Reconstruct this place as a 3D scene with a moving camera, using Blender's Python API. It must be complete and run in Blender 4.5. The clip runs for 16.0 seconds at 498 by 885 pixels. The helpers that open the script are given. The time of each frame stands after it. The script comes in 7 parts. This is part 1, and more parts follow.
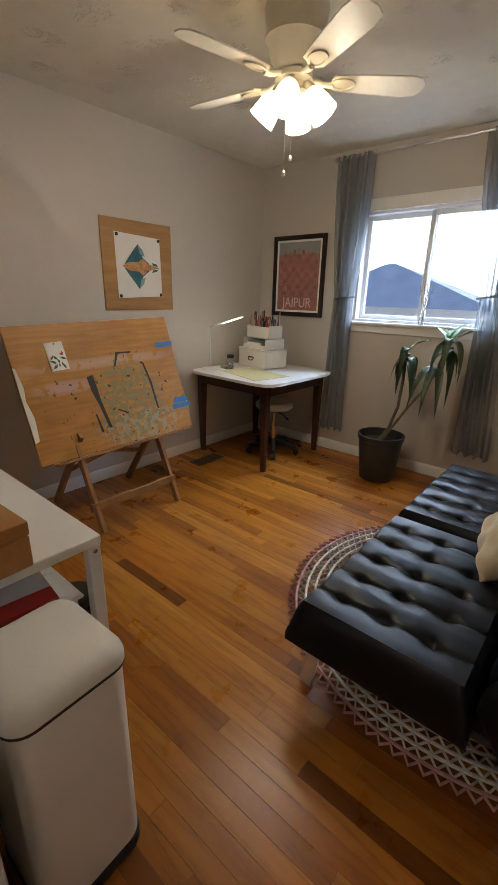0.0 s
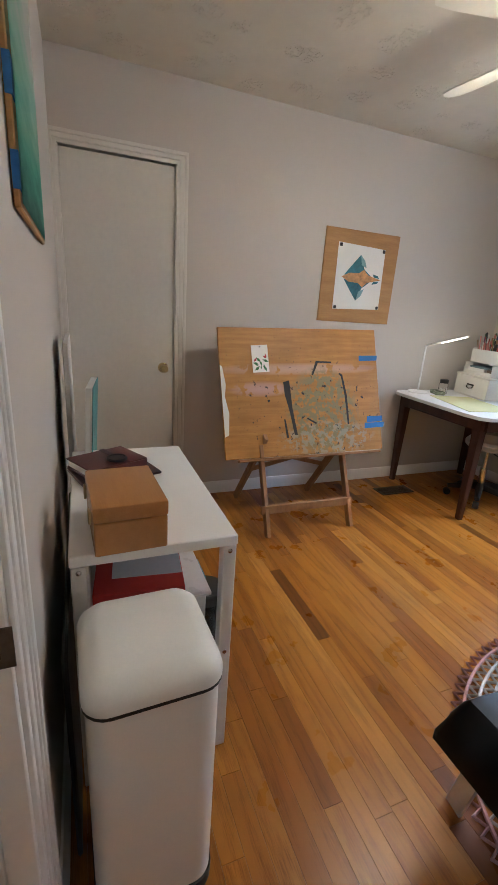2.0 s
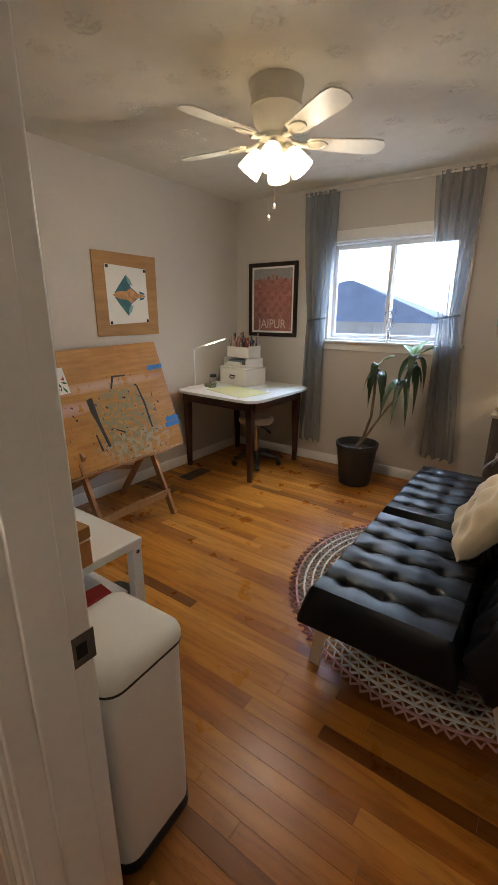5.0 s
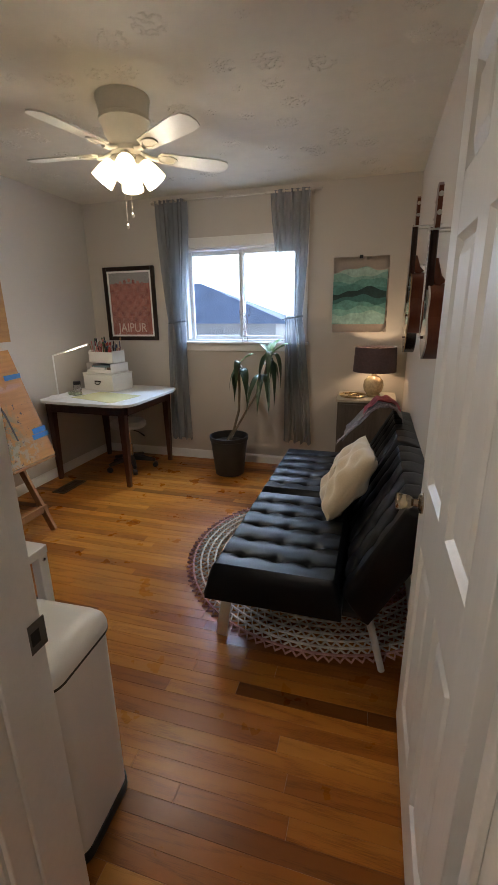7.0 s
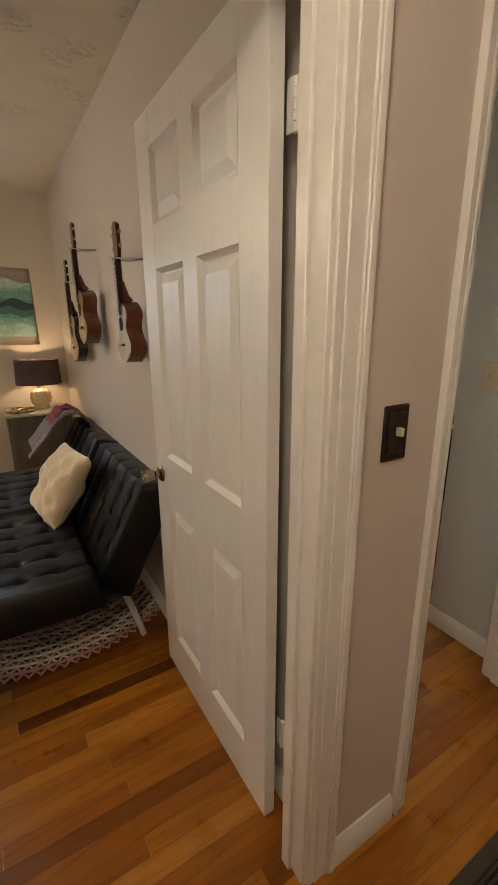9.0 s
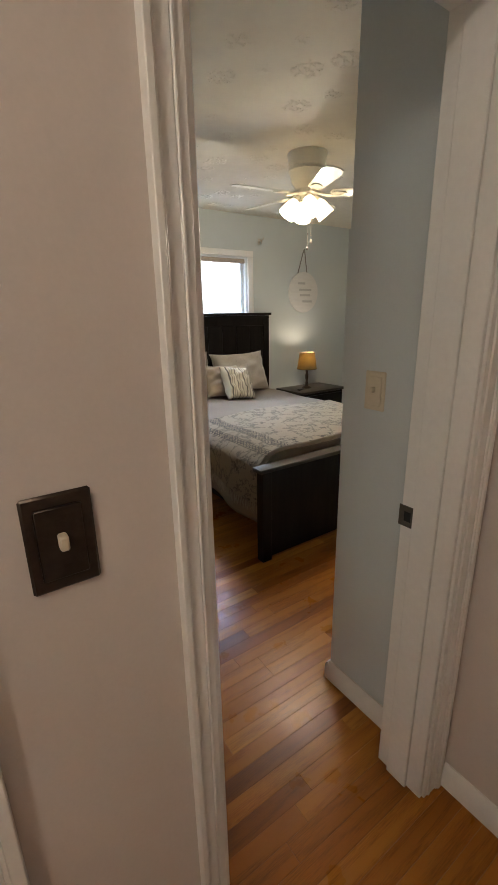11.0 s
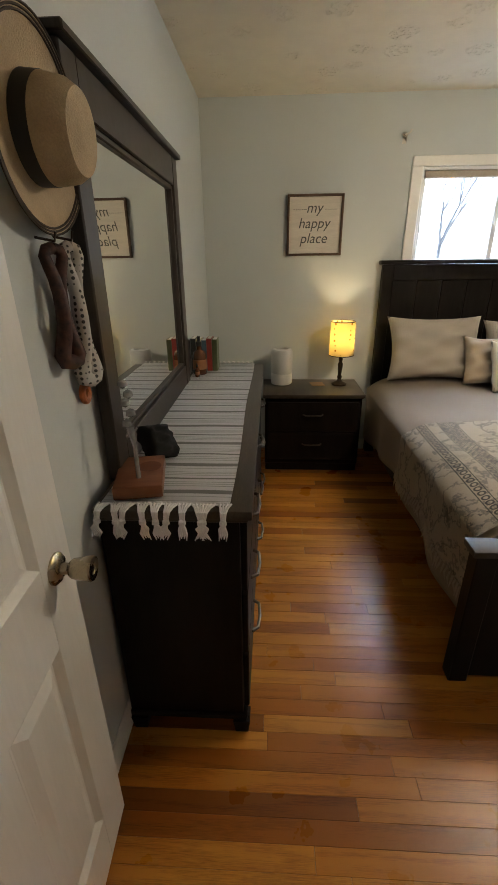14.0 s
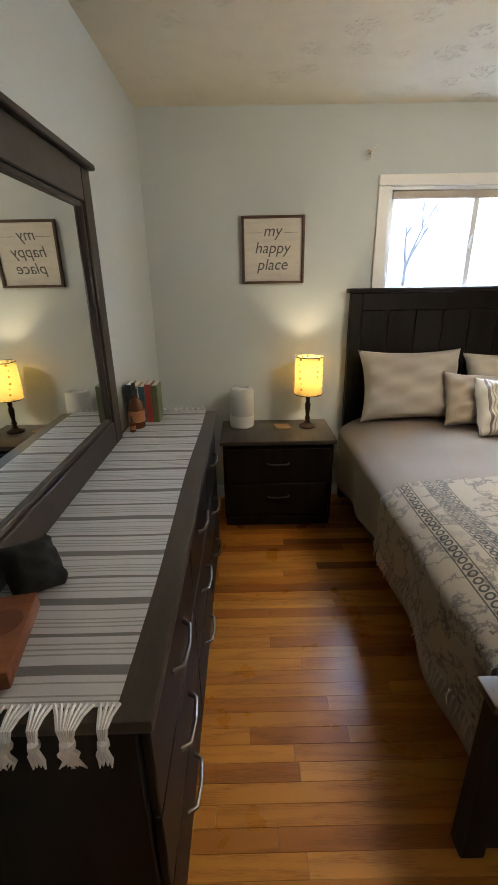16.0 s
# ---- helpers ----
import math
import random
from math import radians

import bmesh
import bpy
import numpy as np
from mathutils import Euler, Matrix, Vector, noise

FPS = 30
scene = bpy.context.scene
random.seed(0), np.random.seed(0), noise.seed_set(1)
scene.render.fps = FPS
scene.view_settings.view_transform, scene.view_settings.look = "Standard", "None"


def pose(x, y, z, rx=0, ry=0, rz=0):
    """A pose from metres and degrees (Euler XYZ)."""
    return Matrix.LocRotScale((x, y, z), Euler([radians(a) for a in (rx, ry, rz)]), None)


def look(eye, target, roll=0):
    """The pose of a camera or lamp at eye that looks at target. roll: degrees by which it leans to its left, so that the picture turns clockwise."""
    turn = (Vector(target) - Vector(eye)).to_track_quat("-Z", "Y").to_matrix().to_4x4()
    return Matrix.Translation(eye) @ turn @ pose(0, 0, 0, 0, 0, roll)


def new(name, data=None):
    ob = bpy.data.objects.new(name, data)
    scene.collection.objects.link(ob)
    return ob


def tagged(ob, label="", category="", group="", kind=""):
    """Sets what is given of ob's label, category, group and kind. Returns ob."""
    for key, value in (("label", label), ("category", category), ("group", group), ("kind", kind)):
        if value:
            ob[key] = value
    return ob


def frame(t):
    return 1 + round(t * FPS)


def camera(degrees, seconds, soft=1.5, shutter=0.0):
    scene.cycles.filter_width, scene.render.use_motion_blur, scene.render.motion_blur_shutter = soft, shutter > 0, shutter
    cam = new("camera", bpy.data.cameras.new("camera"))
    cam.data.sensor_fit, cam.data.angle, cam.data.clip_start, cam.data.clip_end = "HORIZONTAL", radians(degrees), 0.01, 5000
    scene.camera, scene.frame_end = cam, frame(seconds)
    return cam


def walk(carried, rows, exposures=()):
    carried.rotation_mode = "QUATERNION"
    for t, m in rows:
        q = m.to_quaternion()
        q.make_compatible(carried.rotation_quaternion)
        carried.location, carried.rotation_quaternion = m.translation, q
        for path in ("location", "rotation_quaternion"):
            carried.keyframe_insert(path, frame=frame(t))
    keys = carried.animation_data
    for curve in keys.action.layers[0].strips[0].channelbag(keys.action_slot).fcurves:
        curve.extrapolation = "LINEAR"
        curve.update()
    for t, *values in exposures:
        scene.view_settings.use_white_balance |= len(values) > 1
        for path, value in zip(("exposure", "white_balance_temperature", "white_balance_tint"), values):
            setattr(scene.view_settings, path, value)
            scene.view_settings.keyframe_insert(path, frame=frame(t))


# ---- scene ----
cam = camera(61.0, 16.0, soft=1.1)
PATH = [
    (0, (0.183, 0.109, 1.363), (-1.03, 1.558, 0.706), 1.4),
    (0.5, (0.15, 0.138, 1.345), (-1.281, 1.366, 0.678), 1.5),
    (1, (0.142, 0.152, 1.33), (-1.423, 1.204, 0.663), 2.6),
    (1.5, (0.129, 0.233, 1.31), (-1.583, 1.052, 0.678), 5.6),
    (2, (0.119, 0.276, 1.285), (-1.648, 0.994, 0.684), 3.9),
    (2.5, (0.12, 0.282, 1.286), (-1.658, 0.996, 0.712), 2.8),
    (3, (0.118, 0.264, 1.292), (-1.657, 1.007, 0.748), 2.1),
    (3.5, (0.131, 0.22, 1.306), (-1.549, 1.169, 0.779), 1.3),
    (4, (0.139, 0.131, 1.343), (-1.37, 1.329, 0.808), 0.1),
    (4.5, (0.178, -0.009, 1.39), (-1.114, 1.411, 0.831), -0.9),
    (4.7, (0.198, -0.072, 1.413), (-1.012, 1.414, 0.839), -0.3),
    (6.8, (0.199, -0.35, 1.425), (-0.461, 1.446, 0.844), -1.4),
    (7, (0.185, -0.338, 1.423), (-0.358, 1.497, 0.843), -0.8),
    (7.5, (0.096, -0.317, 1.423), (0.154, 1.591, 0.827), -1.5),
    (8, (0.026, -0.348, 1.425), (0.426, 1.524, 0.843), 0.1),
    (8.5, (-0.046, -0.489, 1.423), (0.768, 1.25, 0.864), 0.5),
    (9, (-0.154, -0.554, 1.42), (0.85, 1.089, 0.882), -0.3),
    (9.5, (-0.157, -0.607, 1.421), (1.044, 0.899, 0.882), -2.0),
    (9.7, (-0.115, -0.624, 1.416), (1.165, 0.815, 0.877), -2.4),
    (11.8, (0.786, -0.247, 1.459), (1.731, 1.41, 0.859), 0.4),
    (12, (0.824, -0.186, 1.457), (1.749, 1.48, 0.849), 0.8),
    (12.5, (0.887, -0.061, 1.45), (1.589, 1.666, 0.725), 2.3),
    (13, (0.981, 0.046, 1.457), (1.28, 1.871, 0.693), 3.1),
    (13.5, (1.1, 0.134, 1.452), (1.124, 1.977, 0.676), 1.2),
    (14, (1.136, 0.194, 1.469), (1.037, 2.031, 0.683), -0.7),
    (14.5, (1.14, 0.318, 1.461), (1.024, 2.164, 0.701), -0.9),
    (15, (1.123, 0.529, 1.482), (1.087, 2.386, 0.739), -0.9),
    (15.5, (1.189, 0.614, 1.492), (1.142, 2.482, 0.777), -0.7),
    (16, (1.246, 0.66, 1.508), (1.258, 2.532, 0.804), -1.0),
]
EXPOSURES = [(0.0, -0.15, 6100, 10), (1.0, 0.1, 6000, 10), (1.5, 0.25, 5400, 10), (2.0, 0.4, 5300, 10), (2.5, 0.45, 5100, 10), (3.0, 0.45, 5000, 10), (4.0, 0.05, 6200, 10), (4.7, -0.05, 6100, 10), (7.0, -0.2, 5700, 10), (8.0, -0.1, 6100, 10), (8.5, -0.05, 6900, 10), (9.0, 0.1, 6700, 10), (9.7, 0.35, 5200, 10), (11.8, 0.05, 6300, 10), (12.5, 0.1, 6200, 10), (13.5, 0.2, 6400, 10), (15.0, 0.2, 6300, 10), (16.0, 0.4, 5900, 10)]
walk(cam, [(t, look(eye, target, roll)) for t, eye, target, roll in PATH], EXPOSURES)

# ---- light ----
world = bpy.data.worlds.new("sky")
scene.world = world
world.use_nodes = True
wn = world.node_tree
sky = wn.nodes.new("ShaderNodeTexSky")
sky.sky_type, sky.sun_disc = "NISHITA", False
sky.sun_elevation, sky.sun_rotation = radians(45), radians(92)
wn.links.new(sky.outputs[0], wn.nodes["Background"].inputs[0])
wn.nodes["Background"].inputs[1].default_value = 0.15

SUN = new("sun", bpy.data.lights.new("sun", "SUN"))
SUN.data.energy, SUN.data.angle, SUN.data.color = 2.5, radians(0.5), (1, 0.95, 0.88)
SUN.matrix_world = look((7, -0.2, 7), (0, 0, 0))


def window_light(name, x0, x1, z0, z1, y, power):
    """The sky's light through a window's opening."""
    ob = new(name, bpy.data.lights.new(name, "AREA"))
    ob.data.shape, ob.data.size, ob.data.size_y = "RECTANGLE", x1 - x0, z1 - z0
    ob.data.energy, ob.data.color = power, (0.62, 0.78, 1.0)
    ob.matrix_world = look(((x0 + x1) / 2, y, (z0 + z1) / 2), ((x0 + x1) / 2, y - 1, (z0 + z1) / 2 - 0.9))


def bulb(name, place, power, colour=(1, 0.85, 0.63), radius=0.03):
    ob = new(name, bpy.data.lights.new(name, "POINT"))
    ob.data.energy, ob.data.color, ob.data.shadow_soft_size = power, colour, radius
    ob.location = place


OFFICE_DAY, BED_DAY = 240, 290
window_light("office_daylight", -1.8, -0.25, 2.25, 3.15, 4.25, OFFICE_DAY)
window_light("bedroom_daylight", 2.0, 3.4, 2.25, 3.15, 4.25, BED_DAY)
FAN_POWER, BED_FAN = 8.2, 11.5

# ---- tools for materials ----


def nodes_of(name):
    m = bpy.data.materials.new(name)
    m.use_nodes = True
    nt = m.node_tree
    return m, nt, nt.nodes["Principled BSDF"]


def ramp(nt, fac, stops):
    r = nt.nodes.new("ShaderNodeValToRGB")
    els = r.color_ramp.elements
    while len(els) < len(stops):
        els.new(0.5)
    for e, (p, c) in zip(els, stops):
        e.position, e.color = p, (*c, 1)
    nt.links.new(fac, r.inputs[0])
    return r.outputs[0]


def coords(nt, scale=(1, 1, 1), kind="Object"):
    tc = nt.nodes.new("ShaderNodeTexCoord")
    mp = nt.nodes.new("ShaderNodeMapping")
    mp.inputs["Scale"].default_value = scale
    nt.links.new(tc.outputs[kind], mp.inputs[0])
    return mp.outputs[0]


def world_coords(nt, scale=(1, 1, 1)):
    g = nt.nodes.new("ShaderNodeNewGeometry")
    mp = nt.nodes.new("ShaderNodeMapping")
    mp.inputs["Scale"].default_value = scale
    nt.links.new(g.outputs["Position"], mp.inputs[0])
    return mp.outputs[0]


def noise_of(nt, vec, scale, detail=4.0, rough=0.55):
    n = nt.nodes.new("ShaderNodeTexNoise")
    n.inputs["Scale"].default_value, n.inputs["Detail"].default_value, n.inputs["Roughness"].default_value = scale, detail, rough
    nt.links.new(vec, n.inputs["Vector"])
    return n.outputs[0]


def math_of(nt, op, a, b=None, clamp=False):
    m = nt.nodes.new("ShaderNodeMath")
    m.operation, m.use_clamp = op, clamp
    for k, v in enumerate((a, b)):
        if v is None:
            continue
        if isinstance(v, (int, float)):
            m.inputs[k].default_value = v
        else:
            nt.links.new(v, m.inputs[k])
    return m.outputs[0]


def mix_of(nt, fac, a, b, mode="MIX"):
    m = nt.nodes.new("ShaderNodeMix")
    m.data_type, m.blend_type = "RGBA", mode
    for k, v in ((0, fac), (6, a), (7, b)):
        if isinstance(v, (int, float)):
            m.inputs[k].default_value = v
        elif isinstance(v, tuple):
            m.inputs[k].default_value = (*v, 1)
        else:
            nt.links.new(v, m.inputs[k])
    return m.outputs[2]


def bump_of(nt, bsdf, height, strength=0.2, distance=0.01):
    b = nt.nodes.new("ShaderNodeBump")
    b.inputs["Strength"].default_value, b.inputs["Distance"].default_value = strength, distance
    nt.links.new(height, b.inputs["Height"])
    nt.links.new(b.outputs[0], bsdf.inputs["Normal"])


def surface(name, colour, rough=0.5, vary=0.12, scale=6.0, grain=80.0, bump=0.1, metal=0.0, stretch=(1, 1, 1), dist=0.002, sheen=0.0, coat=0.0):
    """A surface of one colour with blotches, fine grain and relief."""
    m, nt, p = nodes_of(name)
    v = coords(nt, stretch)
    n1, n2 = noise_of(nt, v, scale), noise_of(nt, v, grain, 3)
    dark = tuple(c * (1 - vary) for c in colour)
    lite = tuple(min(1, c * (1 + vary)) for c in colour)
    both = math_of(nt, "ADD", math_of(nt, "MULTIPLY", n1, 0.6), math_of(nt, "MULTIPLY", n2, 0.4))
    nt.links.new(ramp(nt, both, [(0.35, dark), (0.65, lite)]), p.inputs["Base Color"])
    rr = math_of(nt, "ADD", math_of(nt, "MULTIPLY", n1, 0.2), rough - 0.1, clamp=True)
    nt.links.new(rr, p.inputs["Roughness"])
    p.inputs["Metallic"].default_value = metal
    p.inputs["Sheen Weight"].default_value = sheen
    p.inputs["Coat Weight"].default_value = coat
    if bump:
        bump_of(nt, p, n2, bump, dist)
    return m


def glowing(name, colour, strength, base=(0.9, 0.85, 0.75)):
    m, nt, p = nodes_of(name)
    p.inputs["Base Color"].default_value = (*base, 1)
    p.inputs["Emission Color"].default_value = (*colour, 1)
    p.inputs["Emission Strength"].default_value = strength
    p.inputs["Roughness"].default_value = 0.4
    return m


def wood(name, dark, lite, rough=0.45, along=(1, 14, 14), bump=0.1, coat=0.0):
    m, nt, p = nodes_of(name)
    v = coords(nt, along)
    n1 = noise_of(nt, v, 2.2, 5, 0.6)
    n2 = noise_of(nt, coords(nt, tuple(a * 5 for a in along)), 6.0, 3)
    both = math_of(nt, "ADD", math_of(nt, "MULTIPLY", n1, 0.7), math_of(nt, "MULTIPLY", n2, 0.3))
    nt.links.new(ramp(nt, both, [(0.3, dark), (0.7, lite)]), p.inputs["Base Color"])
    p.inputs["Roughness"].default_value = rough
    p.inputs["Coat Weight"].default_value = coat
    p.inputs["Specular IOR Level"].default_value = 0.3
    bump_of(nt, p, n2, bump, 0.002)
    return m


def oak_floor():
    """Varnished red oak strip: a colour of its own for each board, with cathedral grain."""
    m, nt, p = nodes_of("oak_boards")
    info = nt.nodes.new("ShaderNodeObjectInfo")
    geo = nt.nodes.new("ShaderNodeNewGeometry")
    rnd = math_of(nt, "FRACT", math_of(nt, "ADD", info.outputs["Random"], geo.outputs["Random Per Island"]))
    off = nt.nodes.new("ShaderNodeCombineXYZ")
    nt.links.new(math_of(nt, "MULTIPLY", rnd, 37.0), off.inputs[0])
    nt.links.new(math_of(nt, "MULTIPLY", rnd, 91.0), off.inputs[1])
    add = nt.nodes.new("ShaderNodeVectorMath")
    nt.links.new(geo.outputs["Position"], add.inputs[0])
    nt.links.new(off.outputs[0], add.inputs[1])

    def stretched(s):
        mp = nt.nodes.new("ShaderNodeMapping")
        mp.inputs["Scale"].default_value = s
        nt.links.new(add.outputs[0], mp.inputs[0])
        return mp.outputs[0]
    swirl = noise_of(nt, stretched((0.7, 7, 1)), 1.6, 2, 0.4)
    rings = math_of(nt, "SINE", math_of(nt, "MULTIPLY", swirl, 34.0))
    rings = math_of(nt, "ADD", math_of(nt, "MULTIPLY", rings, 0.5), 0.5)
    pores = noise_of(nt, stretched((6, 130, 1)), 3.0, 3, 0.7)
    broad = noise_of(nt, stretched((0.8, 5, 1)), 1.5, 3)
    tone = ramp(nt, rnd, [(0.0, (0.15, 0.045, 0.006)), (0.10, (0.27, 0.086, 0.009)), (0.40, (0.36, 0.130, 0.013)), (0.8, (0.42, 0.162, 0.018)), (1.0, (0.50, 0.215, 0.034))])
    grain = ramp(nt, math_of(nt, "ADD", math_of(nt, "MULTIPLY", rings, 0.22), math_of(nt, "MULTIPLY", pores, 0.78)), [(0.26, (0.44, 0.34, 0.26)), (0.50, (1.0, 1.0, 1.0))])
    col = mix_of(nt, 0.75, tone, grain, "MULTIPLY")
    col = mix_of(nt, 0.5, col, ramp(nt, broad, [(0.28, (0.52, 0.44, 0.38)), (0.62, (1, 1, 1))]), "MULTIPLY")
    nt.links.new(col, p.inputs["Base Color"])
    scuff = noise_of(nt, world_coords(nt, (3, 3, 3)), 2.0, 4)
    nt.links.new(math_of(nt, "ADD", math_of(nt, "MULTIPLY", scuff, 0.2), 0.2), p.inputs["Roughness"])
    p.inputs["Specular IOR Level"].default_value = 0.28
    bump_of(nt, p, pores, 0.08, 0.001)
    return m


def stomped_ceiling(name, colour):
    """White ceiling with rosettes pressed into the wet plaster."""
    m, nt, p = nodes_of(name)
    v = world_coords(nt, (1, 1, 0))
    vo = nt.nodes.new("ShaderNodeTexVoronoi")
    vo.inputs["Scale"].default_value, vo.inputs["Randomness"].default_value = 5.2, 0.65
    nt.links.new(v, vo.inputs["Vector"])
    d = vo.outputs["Distance"]
    patch = ramp(nt, d, [(0.0, (0.9, 0.9, 0.9)), (0.30, (1, 1, 1)), (0.40, (0, 0, 0))])
    rag = noise_of(nt, v, 42.0, 3, 0.6)
    rag2 = ramp(nt, rag, [(0.52, (0, 0, 0)), (0.60, (1, 1, 1))])
    h = mix_of(nt, 1.0, patch, rag2, "MULTIPLY")
    fine = noise_of(nt, v, 9.0, 4)
    hh = math_of(nt, "ADD", h, math_of(nt, "MULTIPLY", fine, 0.35))
    bump_of(nt, p, hh, 0.85, 0.010)
    nt.links.new(ramp(nt, fine, [(0.3, tuple(c * 0.94 for c in colour)), (0.7, colour)]), p.inputs["Base Color"])
    p.inputs["Roughness"].default_value = 0.75
    return m


def striped(name, axis, stops, period, rough=0.85, weave=400.0):
    """Woven cloth whose stripes follow one axis of the thing."""
    m, nt, p = nodes_of(name)
    v = coords(nt)
    sep = nt.nodes.new("ShaderNodeSeparateXYZ")
    nt.links.new(v, sep.inputs[0])
    f = math_of(nt, "FRACT", math_of(nt, "DIVIDE", sep.outputs[axis], period))
    r = nt.nodes.new("ShaderNodeValToRGB")
    r.color_ramp.interpolation = "CONSTANT"
    els = r.color_ramp.elements
    while len(els) < len(stops):
        els.new(0.5)
    for e, (q, c) in zip(els, stops):
        e.position, e.color = q, (*c, 1)
    nt.links.new(f, r.inputs[0])
    n = noise_of(nt, v, weave, 2)
    col = mix_of(nt, 0.25, r.outputs[0], ramp(nt, n, [(0.3, (0.7, 0.7, 0.7)), (0.6, (1, 1, 1))]), "MULTIPLY")
    nt.links.new(col, p.inputs["Base Color"])
    p.inputs["Roughness"].default_value = rough
    p.inputs["Sheen Weight"].default_value = 0.2
    bump_of(nt, p, n, 0.25, 0.001)
    return m


# ---- materials ----
OAK = oak_floor()
GAP = surface("dark_joint", (0.03, 0.015, 0.008), 0.8)
WALL_OFFICE = surface("greige_wall_paint", (0.56, 0.51, 0.455), 0.62, 0.03, 1.2, 160, 0.12, dist=0.001)
WALL_BED = surface("pale_blue_wall_paint", (0.56, 0.59, 0.585), 0.62, 0.03, 1.2, 160, 0.12, dist=0.001)
WALL_HALL = surface("warm_hall_paint", (0.62, 0.55, 0.50), 0.5, 0.03, 1.2, 160, 0.12, dist=0.001)
TRIM = surface("white_trim_paint", (0.78, 0.76, 0.72), 0.36, 0.04, 3, 60, 0.06)
DOORPAINT = surface("white_door_paint", (0.78, 0.77, 0.74), 0.34, 0.03, 3, 12, 0.10, stretch=(9, 9, 1))
SLABPAINT = surface("cream_door_paint", (0.62, 0.585, 0.52), 0.45, 0.04, 2, 40, 0.05)
CEIL = stomped_ceiling("stomped_plaster", (0.71, 0.66, 0.55))
BRASS = surface("aged_brass", (0.42, 0.32, 0.16), 0.28, 0.15, 20, 90, 0.05, metal=1.0)
NICKEL = surface("brushed_nickel", (0.62, 0.58, 0.52), 0.3, 0.1, 20, 120, 0.05, metal=1.0)
PEWTER = surface("dark_pewter", (0.13, 0.115, 0.10), 0.34, 0.15, 20, 120, 0.05, metal=1.0)
CHROME = surface("chrome", (0.72, 0.72, 0.72), 0.18, 0.05, 20, 90, 0.0, metal=1.0)
BRONZE = surface("dark_bronze", (0.05, 0.035, 0.025), 0.35, 0.3, 30, 90, 0.05, metal=0.7)
LEATHERSPEC = 0.24
BLACK = surface("black_plastic", (0.015, 0.015, 0.016), 0.45, 0.2)
WHITE_METAL = surface("white_powder_coat", (0.80, 0.79, 0.77), 0.4, 0.03, 4, 200, 0.05)
WHITE_ENAMEL = surface("cream_enamel", (0.82, 0.80, 0.75), 0.33, 0.03, 4, 200, 0.03)
FAN_WHITE = surface("ivory_fan_paint", (0.74, 0.70, 0.60), 0.38, 0.04, 4, 80, 0.03)
PLYWOOD = wood("plywood", (0.33, 0.17, 0.06), (0.48, 0.27, 0.10), 0.55, (10, 1.2, 10))
BOXWOOD = wood("honey_box_wood", (0.36, 0.155, 0.04), (0.46, 0.215, 0.065), 0.4, (1.5, 12, 12), coat=0.2)
EASELWOOD = wood("easel_wood", (0.22, 0.10, 0.035), (0.36, 0.18, 0.07), 0.5, (10, 10, 1.2))
DESKWOOD = wood("walnut_stain", (0.035, 0.012, 0.007), (0.085, 0.03, 0.016), 0.4, (10, 10, 1.2), coat=0.1)
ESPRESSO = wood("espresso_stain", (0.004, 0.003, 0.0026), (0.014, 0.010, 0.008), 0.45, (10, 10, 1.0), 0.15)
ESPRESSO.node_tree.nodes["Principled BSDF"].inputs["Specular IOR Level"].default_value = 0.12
# Paler, greyer than ESPRESSO: tops, their mouldings and the footboard cap.
ESPRESSO_TOP = wood("pale_espresso_top", (0.030, 0.024, 0.019), (0.07, 0.056, 0.044), 0.38, (10, 1.0, 10), 0.15)
GREYWOOD = wood("grey_wood", (0.08, 0.062, 0.05), (0.16, 0.125, 0.10), 0.5, (10, 10, 1.2))
MAHOGANY = wood("mahogany", (0.09, 0.022, 0.010), (0.17, 0.05, 0.022), 0.28, (8, 8, 1.2), coat=0.4)
DARKNECK = wood("dark_neck_wood", (0.03, 0.012, 0.008), (0.07, 0.03, 0.018), 0.3, (8, 8, 1.2))
LEATHER = surface("black_faux_leather", (0.0025, 0.0028, 0.0036), 0.34, 0.15, 8, 320, 0.22, dist=0.001)
LEATHER.node_tree.nodes["Principled BSDF"].inputs["Specular IOR Level"].default_value = LEATHERSPEC
PAPER = surface("white_paper", (0.78, 0.76, 0.72), 0.8, 0.02)
BLACKPAINT = surface("black_paint", (0.02, 0.018, 0.016), 0.6)
BLUETAPE = surface("blue_tape", (0.03, 0.15, 0.42), 0.6, 0.12, 20)
CREAM = surface("cream_velvet", (0.62, 0.50, 0.33), 0.8, 0.10, 7, 150, 0.2, sheen=0.5)
SOIL = surface("potting_soil", (0.03, 0.02, 0.013), 0.9, 0.4, 60, 200, 0.6, dist=0.01)
POT = surface("charcoal_pot", (0.03, 0.028, 0.027), 0.5, 0.15, 8, 120, 0.1)
CANE = surface("cane_bark", (0.16, 0.12, 0.075), 0.8, 0.3, 30, 140, 0.4)
LEAF = surface("dracaena_leaf", (0.028, 0.055, 0.02), 0.4, 0.35, 9, 60, 0.1)
LEAF_NEW = surface("young_leaf", (0.13, 0.24, 0.05), 0.4, 0.25, 9, 60, 0.1)
GRILLE = surface("brown_grille", (0.055, 0.04, 0.028), 0.45, 0.2, 10, 60, 0.1, metal=0.3)
# Near-black for flat pieces that paint the darkness inside openings.
HOLE_SHADE = surface("hole_shade", (0.01, 0.01, 0.01), 0.9)
SHADE_GLASS = glowing("lit_frosted_glass", (1.0, 0.76, 0.44), 6.0)
LED = glowing("lit_strip", (1.0, 0.86, 0.66), 8.0)


